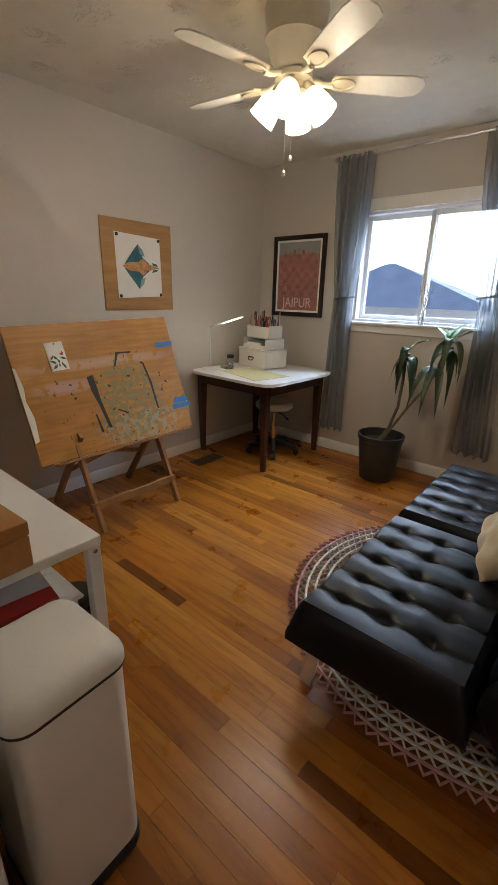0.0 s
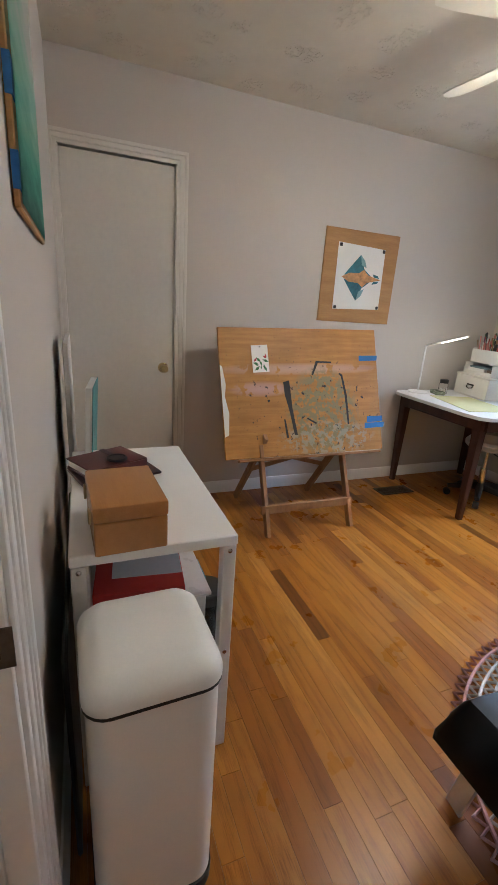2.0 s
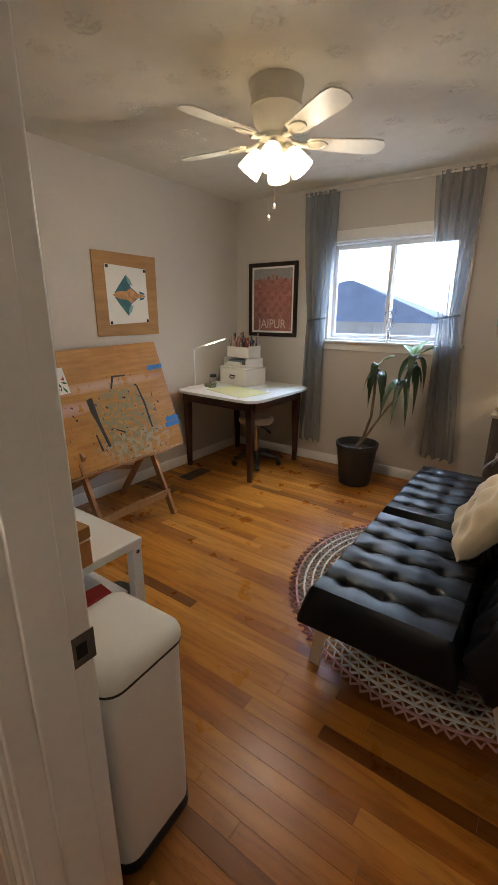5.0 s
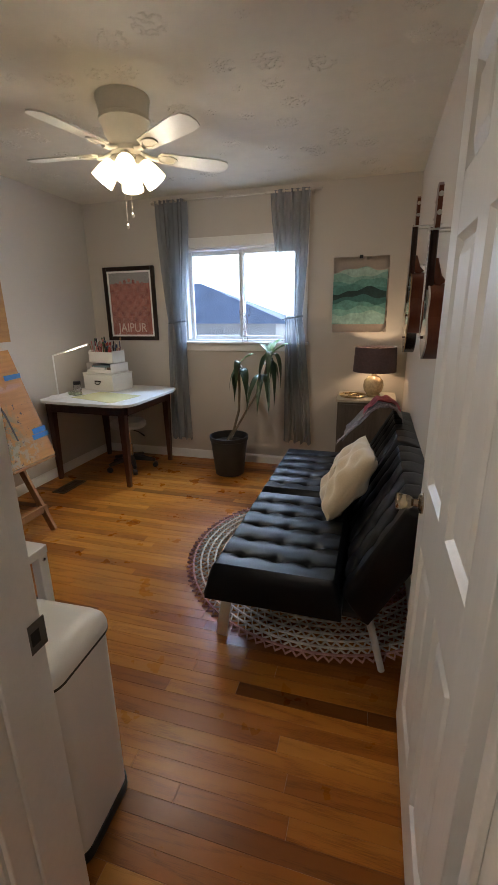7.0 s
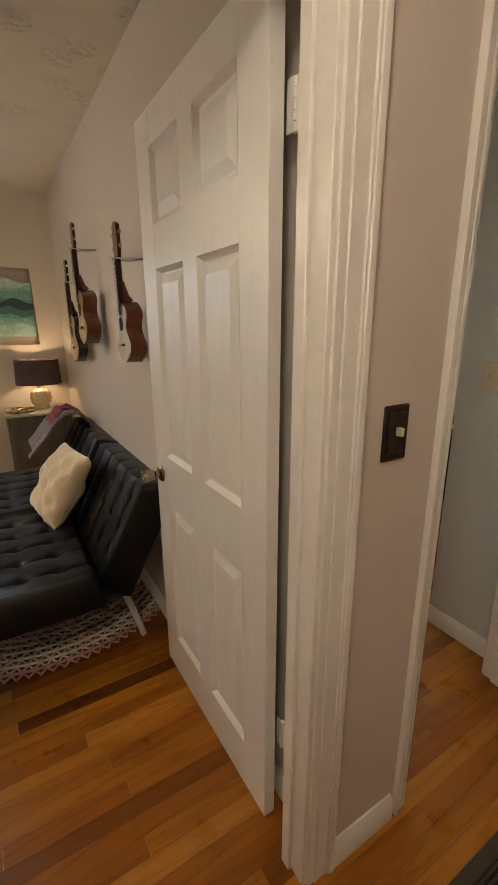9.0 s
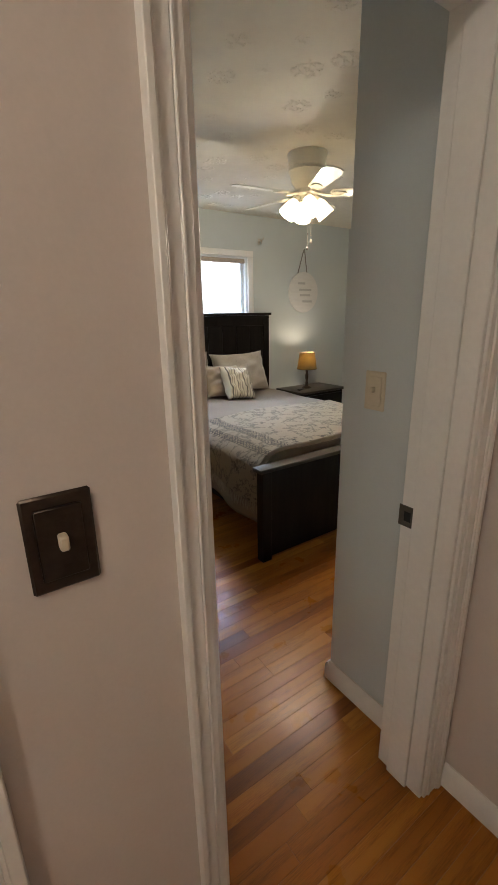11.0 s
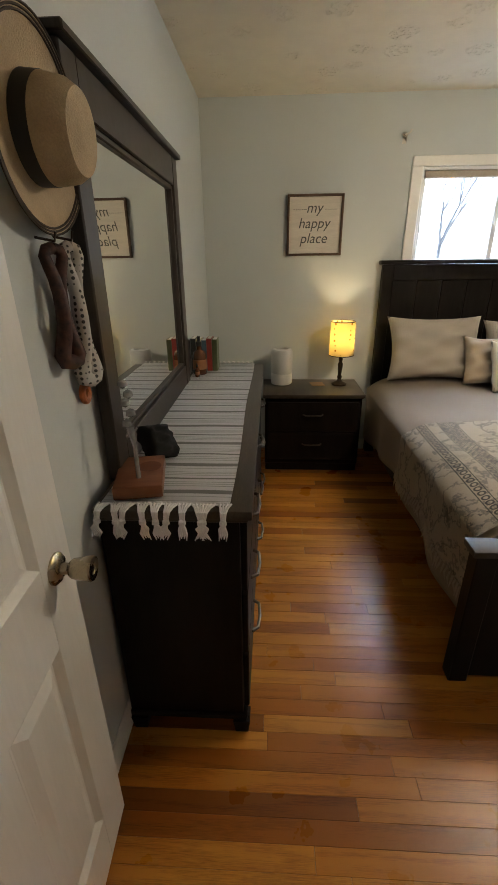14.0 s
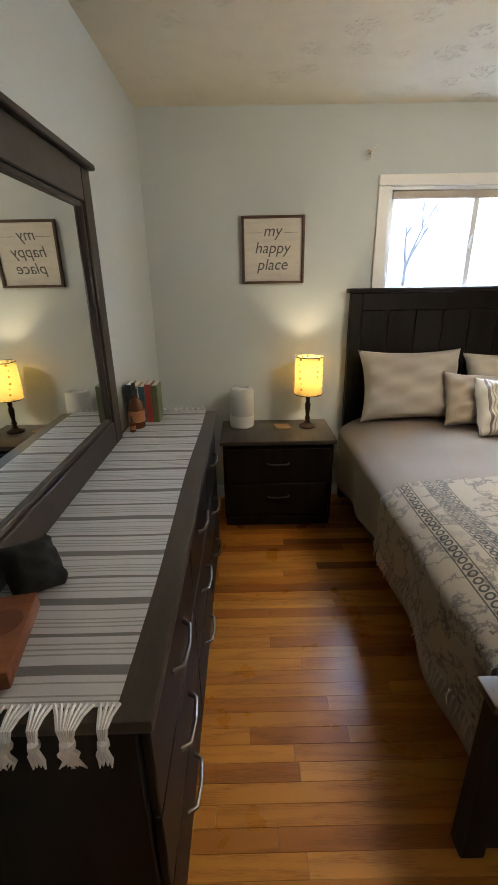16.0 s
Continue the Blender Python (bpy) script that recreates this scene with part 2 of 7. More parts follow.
def clear_glass(name, tint=(1, 1, 1), rough=0.0):
    m, nt, p = nodes_of(name)
    p.inputs["Base Color"].default_value = (*tint, 1)
    p.inputs["Transmission Weight"].default_value, p.inputs["Roughness"].default_value, p.inputs["IOR"].default_value = 1.0, rough, 1.45
    return m


GLASS = clear_glass("clear_glass")
AMBER = clear_glass("amber_glass", (0.55, 0.16, 0.02), 0.05)
MIRROR, _nt, _p = nodes_of("mirror_silver")
_p.inputs["Base Color"].default_value, _p.inputs["Metallic"].default_value, _p.inputs["Roughness"].default_value = (0.86, 0.88, 0.87, 1), 1.0, 0.015


def sheer(name, colour, see=0.45):
    """Thin voile: part of the light goes straight through."""
    m, nt, p = nodes_of(name)
    v = coords(nt, (1, 1, 0.15))
    n = noise_of(nt, v, 120.0, 3)
    nt.links.new(ramp(nt, n, [(0.3, tuple(c * 0.8 for c in colour)), (0.7, colour)]), p.inputs["Base Color"])
    p.inputs["Roughness"].default_value = 0.8
    tr = nt.nodes.new("ShaderNodeBsdfTransparent")
    tl = nt.nodes.new("ShaderNodeBsdfTranslucent")
    tl.inputs[0].default_value = (*colour, 1)
    a = nt.nodes.new("ShaderNodeMixShader")
    b = nt.nodes.new("ShaderNodeMixShader")
    a.inputs[0].default_value, b.inputs[0].default_value = 0.45, see
    nt.links.new(p.outputs[0], a.inputs[1])
    nt.links.new(tl.outputs[0], a.inputs[2])
    nt.links.new(a.outputs[0], b.inputs[1])
    nt.links.new(tr.outputs[0], b.inputs[2])
    nt.links.new(b.outputs[0], nt.nodes["Material Output"].inputs[0])
    return m


VOILE = sheer("grey_voile", (0.36, 0.385, 0.42), 0.36)


def lamp_cloth(name, colour, glow=0.6):
    m, nt, p = nodes_of(name)
    v = coords(nt)
    n = noise_of(nt, v, 60.0, 3)
    nt.links.new(ramp(nt, n, [(0.35, tuple(c * 0.75 for c in colour)), (0.65, colour)]), p.inputs["Base Color"])
    p.inputs["Roughness"].default_value = 0.85
    tl = nt.nodes.new("ShaderNodeBsdfTranslucent")
    tl.inputs[0].default_value = (*colour, 1)
    a = nt.nodes.new("ShaderNodeMixShader")
    a.inputs[0].default_value = glow
    nt.links.new(p.outputs[0], a.inputs[1])
    nt.links.new(tl.outputs[0], a.inputs[2])
    nt.links.new(a.outputs[0], nt.nodes["Material Output"].inputs[0])
    return m


# ---- tools for meshes ----


def part(name, bm, material, parent=None, label="", angle=38):
    """Links a bmesh as one mesh object under a thing or a part."""
    bmesh.ops.recalc_face_normals(bm, faces=bm.faces[:])
    for f in bm.faces:
        f.smooth = True
    lim = radians(angle)
    for e in bm.edges:
        e.smooth = len(e.link_faces) == 2 and e.calc_face_angle(0) < lim
    me = bpy.data.meshes.new(name)
    bm.to_mesh(me)
    bm.free()
    me.materials.append(material)
    ob = new(name, me)
    if parent is not None:
        ob.parent = parent
    if label:
        tagged(ob, label)
    return ob


def thing(name, label, category, at=(0, 0, 0), rz=0, group="", kind=""):
    ob = new(name)
    ob.matrix_basis = pose(*at, 0, 0, rz)
    ob.empty_display_size = 0.1
    return tagged(ob, label, category, group, kind)


def box(bm, x0, x1, y0, y1, z0, z1, b=0.0, seg=1, m=None):
    made = bmesh.ops.create_cube(bm, size=1.0)["verts"]
    for v in made:
        v.co = Vector((x0 + (v.co.x + 0.5) * (x1 - x0), y0 + (v.co.y + 0.5) * (y1 - y0), z0 + (v.co.z + 0.5) * (z1 - z0)))
    if b:
        edges = list({e for v in made for e in v.link_edges})
        out = bmesh.ops.bevel(bm, geom=edges, offset=b, segments=seg, affect="EDGES", profile=0.5)
        made = list({v for f in out["faces"] for v in f.verts})
    if m is not None:
        bmesh.ops.transform(bm, matrix=m, verts=made)
    return bm


def boxed(*a, **k):
    return box(bmesh.new(), *a, **k)


def tube(bm, pts, radii, seg=10, cap=True):
    """A round bar along points; radii: one, or one a point."""
    pts = [Vector(q) for q in pts]
    if isinstance(radii, (int, float)):
        radii = [radii] * len(pts)
    rings, side = [], None
    for k, q in enumerate(pts):
        d = (pts[min(k + 1, len(pts) - 1)] - pts[max(k - 1, 0)]).normalized()
        if side is None:
            side = d.orthogonal().normalized()
        side = (side - d * side.dot(d)).normalized()
        up = d.cross(side)
        rings.append([bm.verts.new(q + radii[k] * (math.cos(a) * side + math.sin(a) * up)) for a in (2 * math.pi * j / seg for j in range(seg))])
    for a, c in zip(rings, rings[1:]):
        for j in range(seg):
            bm.faces.new((a[j], a[(j + 1) % seg], c[(j + 1) % seg], c[j]))
    if cap:
        bm.faces.new(rings[0])
        bm.faces.new(rings[-1])
    return bm


def tubed(pts, radii, seg=10):
    return tube(bmesh.new(), pts, radii, seg)


def lathe(bm, prof, at=(0, 0, 0), seg=28, m=None):
    """Turned about z: profile of (radius, z). A zero radius closes it."""
    rings = []
    for r, z in prof:
        if r < 1e-6:
            rings.append([bm.verts.new((at[0], at[1], at[2] + z))])
        else:
            rings.append([bm.verts.new((at[0] + r * math.cos(2 * math.pi * j / seg), at[1] + r * math.sin(2 * math.pi * j / seg), at[2] + z)) for j in range(seg)])
    for a, c in zip(rings, rings[1:]):
        for j in range(seg):
            k = (j + 1) % seg
            if len(a) == 1 and len(c) == 1:
                continue
            if len(a) == 1:
                bm.faces.new((a[0], c[j], c[k]))
            elif len(c) == 1:
                bm.faces.new((a[j], a[k], c[0]))
            else:
                bm.faces.new((a[j], a[k], c[k], c[j]))
    if m is not None:
        bmesh.ops.transform(bm, matrix=m, verts=[v for r in rings for v in r])
    return bm


def lathed(prof, at=(0, 0, 0), seg=28, m=None):
    return lathe(bmesh.new(), prof, at, seg, m)


def sheet(fn, nu, nv, thick=0.0, closed=False):
    """A surface from fn(u, v) in 0..1, thickened if asked."""
    bm = bmesh.new()
    g = [[bm.verts.new(fn(i / nu, j / nv)) for j in range(nv + 1)] for i in range(nu + 1)]
    for i in range(nu):
        for j in range(nv):
            bm.faces.new((g[i][j], g[i + 1][j], g[i + 1][j + 1], g[i][j + 1]))
    if closed:
        bmesh.ops.remove_doubles(bm, verts=bm.verts[:], dist=1e-5)
    if thick:
        bmesh.ops.solidify(bm, geom=bm.faces[:], thickness=thick)
    return bm


def plate(outline, z0, z1, m=None):
    """A flat piece of any outline in xy between two heights."""
    bm = bmesh.new()
    lo = [bm.verts.new((x, y, z0)) for x, y in outline]
    hi = [bm.verts.new((x, y, z1)) for x, y in outline]
    n = len(outline)
    bm.faces.new(lo[::-1])
    bm.faces.new(hi)
    for k in range(n):
        bm.faces.new((lo[k], lo[(k + 1) % n], hi[(k + 1) % n], hi[k]))
    if m is not None:
        bmesh.ops.transform(bm, matrix=m, verts=bm.verts[:])
    return bm


def rounded(x0, x1, y0, y1, r, n=5):
    out = []
    for cx, cy, a0 in ((x1 - r, y1 - r, 0), (x0 + r, y1 - r, 90), (x0 + r, y0 + r, 180), (x1 - r, y0 + r, 270)):
        for k in range(n + 1):
            a = radians(a0 + 90 * k / n)
            out.append((cx + r * math.cos(a), cy + r * math.sin(a)))
    return out


NORTH = pose(0, 0, 0, 90, 0, 0)  # local xy to world xz, local z towards -y


def letters(text, size, material, parent, m, name="lettering"):
    cu = bpy.data.curves.new(name, "FONT")
    cu.body, cu.size, cu.align_x, cu.align_y, cu.extrude = text, size, "CENTER", "CENTER", 0.0006
    tmp = bpy.data.objects.new(name, cu)
    scene.collection.objects.link(tmp)
    me = bpy.data.meshes.new_from_object(tmp.evaluated_get(bpy.context.evaluated_depsgraph_get()))
    bpy.data.objects.remove(tmp)
    me.transform(m)
    me.materials.clear()
    me.materials.append(material)
    ob = new(name, me)
    ob.parent = parent
    return ob


def structure(name, bm, material, label, category, parent=None):
    ob = part(name, bm, material, parent)
    return tagged(ob, label, category, kind="structure")


# ---- large structure ----
XW, XE, YN, YS0, YS1, ZC = -2.585, 0.445, 3.535, 0.02, 0.175, 2.44
BW, BE, RET, BS = 0.655, 4.78, 1.54, 0.51
OD0, OD1, BD0, BD1, DH = -0.388, 0.37, 0.735, 1.45, 2.04
HW, HS = -1.6, -1.15
OW = (-1.57, -0.48, 1.18, 2.0)
BWN = (2.13, 3.245, 1.42, 2.035)


def wall_y(name, x0, x1, y0, y1, holes, material, label):
    """A wall along x with openings through it (x0, x1, z0, z1)."""
    bm = bmesh.new()
    x = x0
    for a, c, lo, hi in sorted(holes):
        box(bm, x, a, y0, y1, 0, ZC)
        if lo > 0:
            box(bm, a, c, y0, y1, 0, lo)
        box(bm, a, c, y0, y1, hi, ZC)
        x = c
    box(bm, x, x1, y0, y1, 0, ZC)
    return structure(name, bm, material, label, "wall")


wall_y("wall_north_1", XW - 0.15, XE + 0.1, YN, YN + 0.16, [OW], WALL_OFFICE, "greige painted wall with a wide window")
wall_y("wall_north_2", XE + 0.1, BE + 0.15, YN, YN + 0.16, [BWN], WALL_BED, "pale blue-grey painted wall above the bed")
CL0, CL1 = 0.205, 0.83
bm = bmesh.new()
box(bm, XW - 0.15, XW, YS0, CL0, 0, ZC)
box(bm, XW - 0.15, XW, CL1, YN, 0, ZC)
box(bm, XW - 0.15, XW, CL0, CL1, 2.03, ZC)
structure("wall_west", bm, WALL_OFFICE, "greige painted wall with a closet door", "wall")
structure("wall_closet_back", boxed(XW - 0.2, XW - 0.15, CL0 - 0.1, CL1 + 0.1, 0, 2.2), WALL_OFFICE, "plain wall behind the closet door", "wall")
structure("wall_partition_office", boxed(XE, XE + 0.1, YS1, YN, 0, ZC), WALL_OFFICE, "greige painted wall with hanging instruments", "wall")
structure("wall_partition_bedroom", boxed(XE + 0.1, BW, YS1, YN, 0, ZC), WALL_BED, "pale blue-grey wall behind the dresser", "wall")
MID = (YS0 + YS1) / 2
wall_y("wall_south_hall", HW, RET + 0.12, YS0, MID, [(OD0, OD1, 0, DH), (BD0, BD1, 0, DH)], WALL_HALL, "warm beige hall wall with two doorways")
wall_y("wall_south_office", XW, XE + 0.1, MID, YS1, [(OD0, OD1 + 0.061, 0, DH)], WALL_OFFICE, "greige wall round the office doorway")
wall_y("wall_south_bedroom", XE + 0.1, RET + 0.12, MID, YS1, [(BD0, BD1, 0, DH)], WALL_BED, "pale blue wall round the bedroom doorway")
structure("wall_hall_west_of_office", boxed(XW, HW, YS0, MID, 0, ZC), WALL_OFFICE, "plain wall", "wall")
structure("wall_return", boxed(RET, RET + 0.12, YS1, BS, 0, ZC), WALL_BED, "pale blue return wall beside the bedroom door", "wall")
structure("wall_south_2", boxed(RET + 0.12, BE, BS - 0.12, BS, 0, ZC), WALL_BED, "pale blue bedroom wall facing the bed", "wall")
structure("wall_east", boxed(BE, BE + 0.15, BS - 0.12, YN, 0, ZC), WALL_BED, "pale blue bedroom side wall", "wall")
structure("wall_hall_east", boxed(RET, RET + 0.12, HS - 0.1, YS0, 0, ZC), WALL_HALL, "warm beige hall end wall", "wall")
structure("wall_hall_south", boxed(HW - 0.1, RET, HS - 0.1, HS, 0, ZC), WALL_HALL, "warm beige hall wall", "wall")
structure("wall_hall_west", boxed(HW - 0.1, HW, HS, YS0, 0, ZC), WALL_HALL, "warm beige hall end wall", "wall")
structure("ceiling_office", boxed(XW - 0.15, XE + 0.05, YS0 + 0.05, YN + 0.16, ZC, ZC + 0.1), CEIL, "white stomp-textured plaster ceiling", "ceiling")
structure("ceiling_bedroom", boxed(XE + 0.05, BE + 0.15, YS0 + 0.05, YN + 0.16, ZC, ZC + 0.1), CEIL, "white stomp-textured plaster ceiling", "ceiling")
structure("ceiling_hall", boxed(HW - 0.1, RET + 0.12, HS - 0.1, YS0 + 0.05, ZC, ZC + 0.1), CEIL, "white stomp-textured plaster ceiling", "ceiling")


def skirting(name, x0, y0, x1, y1, nx, ny, h=0.085):
    """A baseboard from one point to another; (nx, ny) points into the room."""
    d = Vector((x1 - x0, y1 - y0, 0))
    n = Vector((nx, ny, 0))
    prof = [(0, 0), (0.016, 0), (0.016, h - 0.022), (0.011, h - 0.012), (0.006, h), (0, h)]
    bm = bmesh.new()
    ends = []
    for s in (0, 1):
        o = Vector((x0, y0, 0)) + d * s
        ends.append([bm.verts.new(o + n * a + Vector((0, 0, z))) for a, z in prof])
    for k in range(len(prof)):
        j = (k + 1) % len(prof)
        bm.faces.new((ends[0][k], ends[0][j], ends[1][j], ends[1][k]))
    bm.faces.new(ends[0])
    bm.faces.new(ends[1][::-1])
    return structure(name, bm, TRIM, "white painted wooden baseboard", "baseboard")


skirting("baseboard", XW, YN, XE, YN, 0, -1)
skirting("baseboard", XW, CL1 + 0.066, XW, YN - 0.016, 1, 0)
skirting("baseboard", XE, YS1 + 0.02, XE, YN - 0.016, -1, 0)
skirting("baseboard", XW, YS1, OD0 - 0.066, YS1, 0, 1)
skirting("baseboard", BW, YN, BE, YN, 0, -1)
skirting("baseboard", BW, YS1 + 0.02, BW, YN - 0.016, 1, 0)
skirting("baseboard", BE, BS + 0.016, BE, YN - 0.016, -1, 0)
skirting("baseboard", RET - 0.016, BS, BE, BS, 0, 1)
skirting("baseboard", RET, YS1, RET, BS, -1, 0)
skirting("baseboard", OD1 + 0.078, YS0, BD0 - 0.058, YS0, 0, -1)
skirting("baseboard", RET, HS, RET, YS0 - 0.014, -1, 0)
skirting("baseboard", HW, YS0, OD0 - 0.078, YS0, 0, -1)


def doorway(name, x0, x1, wl, wr, wt, label, rab=0.0):
    """White jambs, stops and moulded casings on both faces of an opening in the hall wall."""
    e = thing(name, label, "door frame", kind="structure")
    t = 0.018
    part("jamb", boxed(x0, x0 + t, YS0 - 0.001, YS1 + 0.001, 0, DH, 0.002), TRIM, e)
    if rab:
        part("jamb", boxed(x1 - t, x1, YS0 - 0.001, MID, 0, DH, 0.002), TRIM, e)
        part("jamb", boxed(x1 + rab - t, x1 + rab, MID, YS1 + 0.001, 0, DH, 0.002), TRIM, e)
    else:
        part("jamb", boxed(x1 - t, x1, YS0 - 0.001, YS1 + 0.001, 0, DH, 0.002), TRIM, e)
    part("head_jamb", boxed(x0 + t, x1 - t, YS0 - 0.001, YS1 + 0.001, DH - t, DH, 0.002), TRIM, e)
    bm = bmesh.new()
    sy0, sy1 = YS0 + 0.045, YS1 - 0.04
    box(bm, x0 + t, x0 + t + 0.011, sy0, sy1, 0, DH - t, 0.002)
    box(bm, x1 - t - 0.011, x1 - t, sy0, MID if rab else sy1, 0, DH - t, 0.002)
    box(bm, x0 + t + 0.011, x1 - t - 0.011, sy0, sy1, DH - t - 0.011, DH - t, 0.002)
    part("door_stop", bm, TRIM, e)
    for face, s in ((YS0, -1), (YS1, 1)):
        right = (x1 - 0.006, wr, 0) if not rab or s < 0 else (x1 + rab - 0.006, 0.018, 0)
        for a, w, d in ((x0 + 0.006, -wl, 0), right):
            bm = bmesh.new()
            for f0, f1, th in ((0, 0.25, 0.009), (0.25, 0.34, 0.013), (0.34, 0.72, 0.011), (0.72, 0.80, 0.015), (0.80, 1.0, 0.019)):
                p, q = sorted((a + w * f0, a + w * f1))
                lo, hi = sorted((face, face + s * th))
                box(bm, p, q, lo, hi, 0, DH - 0.006 + wt * f1, 0.0015)
            part("casing", bm, TRIM, e)
        bm = bmesh.new()
        for f0, f1, th in ((0, 0.25, 0.0085), (0.25, 0.34, 0.0125), (0.34, 0.72, 0.0105), (0.72, 0.80, 0.0145), (0.80, 1.0, 0.0185)):
            lo, hi = sorted((face, face + s * th))
            box(bm, x0 + 0.006 - wl * f0, x1 - 0.006 + wr * f0, lo, hi, DH - 0.006 + wt * f0, DH - 0.006 + wt * f1, 0.0015)
        part("head_casing", bm, TRIM, e)
    return e


office_frame = doorway("door_frame_1", OD0, OD1, 0.07, 0.082, 0.07, "white moulded frame of the office doorway", 0.061)
bed_frame = doorway("door_frame_2", BD0, BD1, 0.05, 0.075, 0.07, "white moulded frame of the bedroom doorway")


def strike_plate(x, s, z, frame_ob):
    bm = boxed(x, x + s * 0.0025, YS1 - 0.038, YS1 + 0.006, z - 0.03, z + 0.03, 0.0006)
    ob = part("strike_plate", bm, PEWTER, frame_ob, "dark bronze strike plate")
    part("latch_hole_shade", boxed(x + s * 0.0026, x + s * 0.003, YS1 - 0.030, YS1 - 0.010, z - 0.014, z + 0.014), HOLE_SHADE, ob)


strike_plate(OD0 + 0.018, 1, 0.87, office_frame)
strike_plate(BD1 - 0.018, -1, 0.91, bed_frame)


def hinge(parent, x, y, z, rz):
    m = pose(x, y, z, 0, 0, rz)
    bm = bmesh.new()
    box(bm, -0.032, 0.0, -0.0015, 0.0015, -0.045, 0.045, 0.0008, m=m)
    box(bm, 0.0, 0.022, 0.002, 0.005, -0.045, 0.045, 0.0008, m=m)
    for k in range(5):
        lathe(bm, [(0, -0.045 + k * 0.018), (0.006, -0.045 + k * 0.018), (0.006, -0.0285 + k * 0.018), (0, -0.0285 + k * 0.018)], seg=10, m=m)
    part("hinge", bm, TRIM, parent, "paint-covered butt hinge")


def panel_door(name, w, h, label, m):
    """A six-panel door, local x from the hinge, y through the leaf."""
    e = thing(name, label, "door", kind="structure")
    e.matrix_basis = m
    t = 0.035
    xs = [(0.0, 0.115), (0.115, w / 2 - 0.045), (w / 2 - 0.045, w / 2 + 0.045), (w / 2 + 0.045, w - 0.115), (w - 0.115, w)]
    bm = bmesh.new()
    for a, c in (xs[0], xs[4]):
        box(bm, a, c, 0, t, 0, h, 0.0015)
    for lo, hi in ((0, 0.17), (0.76, 0.95), (1.58, 1.71), (h - 0.10, h)):
        box(bm, 0.115, w - 0.115, 0.0003, t - 0.0003, lo, hi)
    for lo, hi in ((0.17, 0.76), (0.95, 1.58), (1.71, h - 0.10)):
        box(bm, xs[2][0], xs[2][1], 0.0003, t - 0.0003, lo, hi)
    part("leaf", bm, DOORPAINT, e)
    for a, c in (xs[1], xs[3]):
        for lo, hi in ((0.17, 0.76), (0.95, 1.58), (1.71, h - 0.10)):
            bm = bmesh.new()
            for face, s in ((0.0, 1), (t, -1)):
                rings = []
                for inset, deep in ((0, 0.0), (0.008, 0.008), (0.014, 0.014), (0.020, 0.014), (0.048, 0.003)):
                    y = face + s * deep
                    rings.append([bm.verts.new(q) for q in ((a + inset, y, lo + inset), (c - inset, y, lo + inset), (c - inset, y, hi - inset), (a + inset, y, hi - inset))])
                for r0, r1 in zip(rings, rings[1:]):
                    for k in range(4):
                        bm.faces.new((r0[k], r0[(k + 1) % 4], r1[(k + 1) % 4], r1[k]))
                bm.faces.new(rings[-1])
            part("door_panel", bm, DOORPAINT, e, angle=20)
    return e


def door_knob(parent, x, z, t, material):
    """Knobs on both faces of a leaf."""
    prof = [(0, 0), (0.032, 0), (0.032, 0.004), (0.026, 0.010), (0.012, 0.013), (0.011, 0.026), (0.017, 0.031), (0.020, 0.036), (0.0245, 0.066), (0.0255, 0.071), (0.0235, 0.075), (0.012, 0.0745), (0.010, 0.072), (0, 0.072)]
    for face, rx in ((0, 90), (t, -90)):
        part("door_knob", lathed(prof, m=pose(x, face, z, rx, 0, 0)), material, parent, "flared brass door knob")


od = panel_door("door_1", 0.755, 2.02, "open white six-panel door with a brass knob", pose(OD1 + 0.019, YS1 + 0.026, 0.012, 0, 0, 90.3))
KNOB = surface("tarnished_brass_knob", (0.40, 0.34, 0.25), 0.26, 0.15, 20, 120, 0.05, metal=1.0)
door_knob(od, 0.70, 0.87, 0.035, KNOB)
for z in (0.30, 1.80):
    hinge(office_frame, OD1 + 0.034, YS1 + 0.012, z + 0.012, 90)
bd = panel_door("door_2", 0.70, 2.02, "open white six-panel bedroom door with a brass knob", pose(BD0 + 0.016, YS1 + 0.022, 0.012, 0, 0, 92.5))
door_knob(bd, 0.635, 0.915, 0.035, KNOB)
for z in (0.30, 1.80):
    hinge(bed_frame, BD0 + 0.02, YS1 + 0.014, z + 0.012, 90)

# closet door in the west wall
cd = thing("door_3", "closed flat cream closet door with a brass knob", "door", kind="structure")
part("leaf", boxed(XW - 0.045, XW - 0.010, CL0 + 0.012, CL1 - 0.012, 0.012, 2.018, 0.0015), SLABPAINT, cd)
part("door_knob", lathed([(0, 0), (0.032, 0), (0.032, 0.004), (0.014, 0.012), (0.011, 0.032), (0.021, 0.038), (0.026, 0.052), (0.022, 0.064), (0, 0.066)], m=pose(XW - 0.010, CL1 - 0.075, 0.895, 0, 90, 0)), BRASS, cd, "round aged brass knob")
part("hinge", tubed([(XW - 0.006, CL0 + 0.01, 1.70), (XW - 0.006, CL0 + 0.01, 1.79)], 0.006), SLABPAINT, cd)
part("hinge", tubed([(XW - 0.006, CL0 + 0.01, 0.25), (XW - 0.006, CL0 + 0.01, 0.34)], 0.006), SLABPAINT, cd)
CASINGPAINT = surface("cream_casing_paint", (0.70, 0.665, 0.60), 0.4, 0.04, 2, 40, 0.05)
cf = thing("door_frame_3", "cream moulded casing round the closet door", "door frame", kind="structure")
for y0, y1 in ((CL0, CL0 + 0.010), (CL1 - 0.010, CL1)):
    part("jamb", boxed(XW - 0.15, XW + 0.001, y0, y1, 0, 2.03, 0.002), CASINGPAINT, cf)
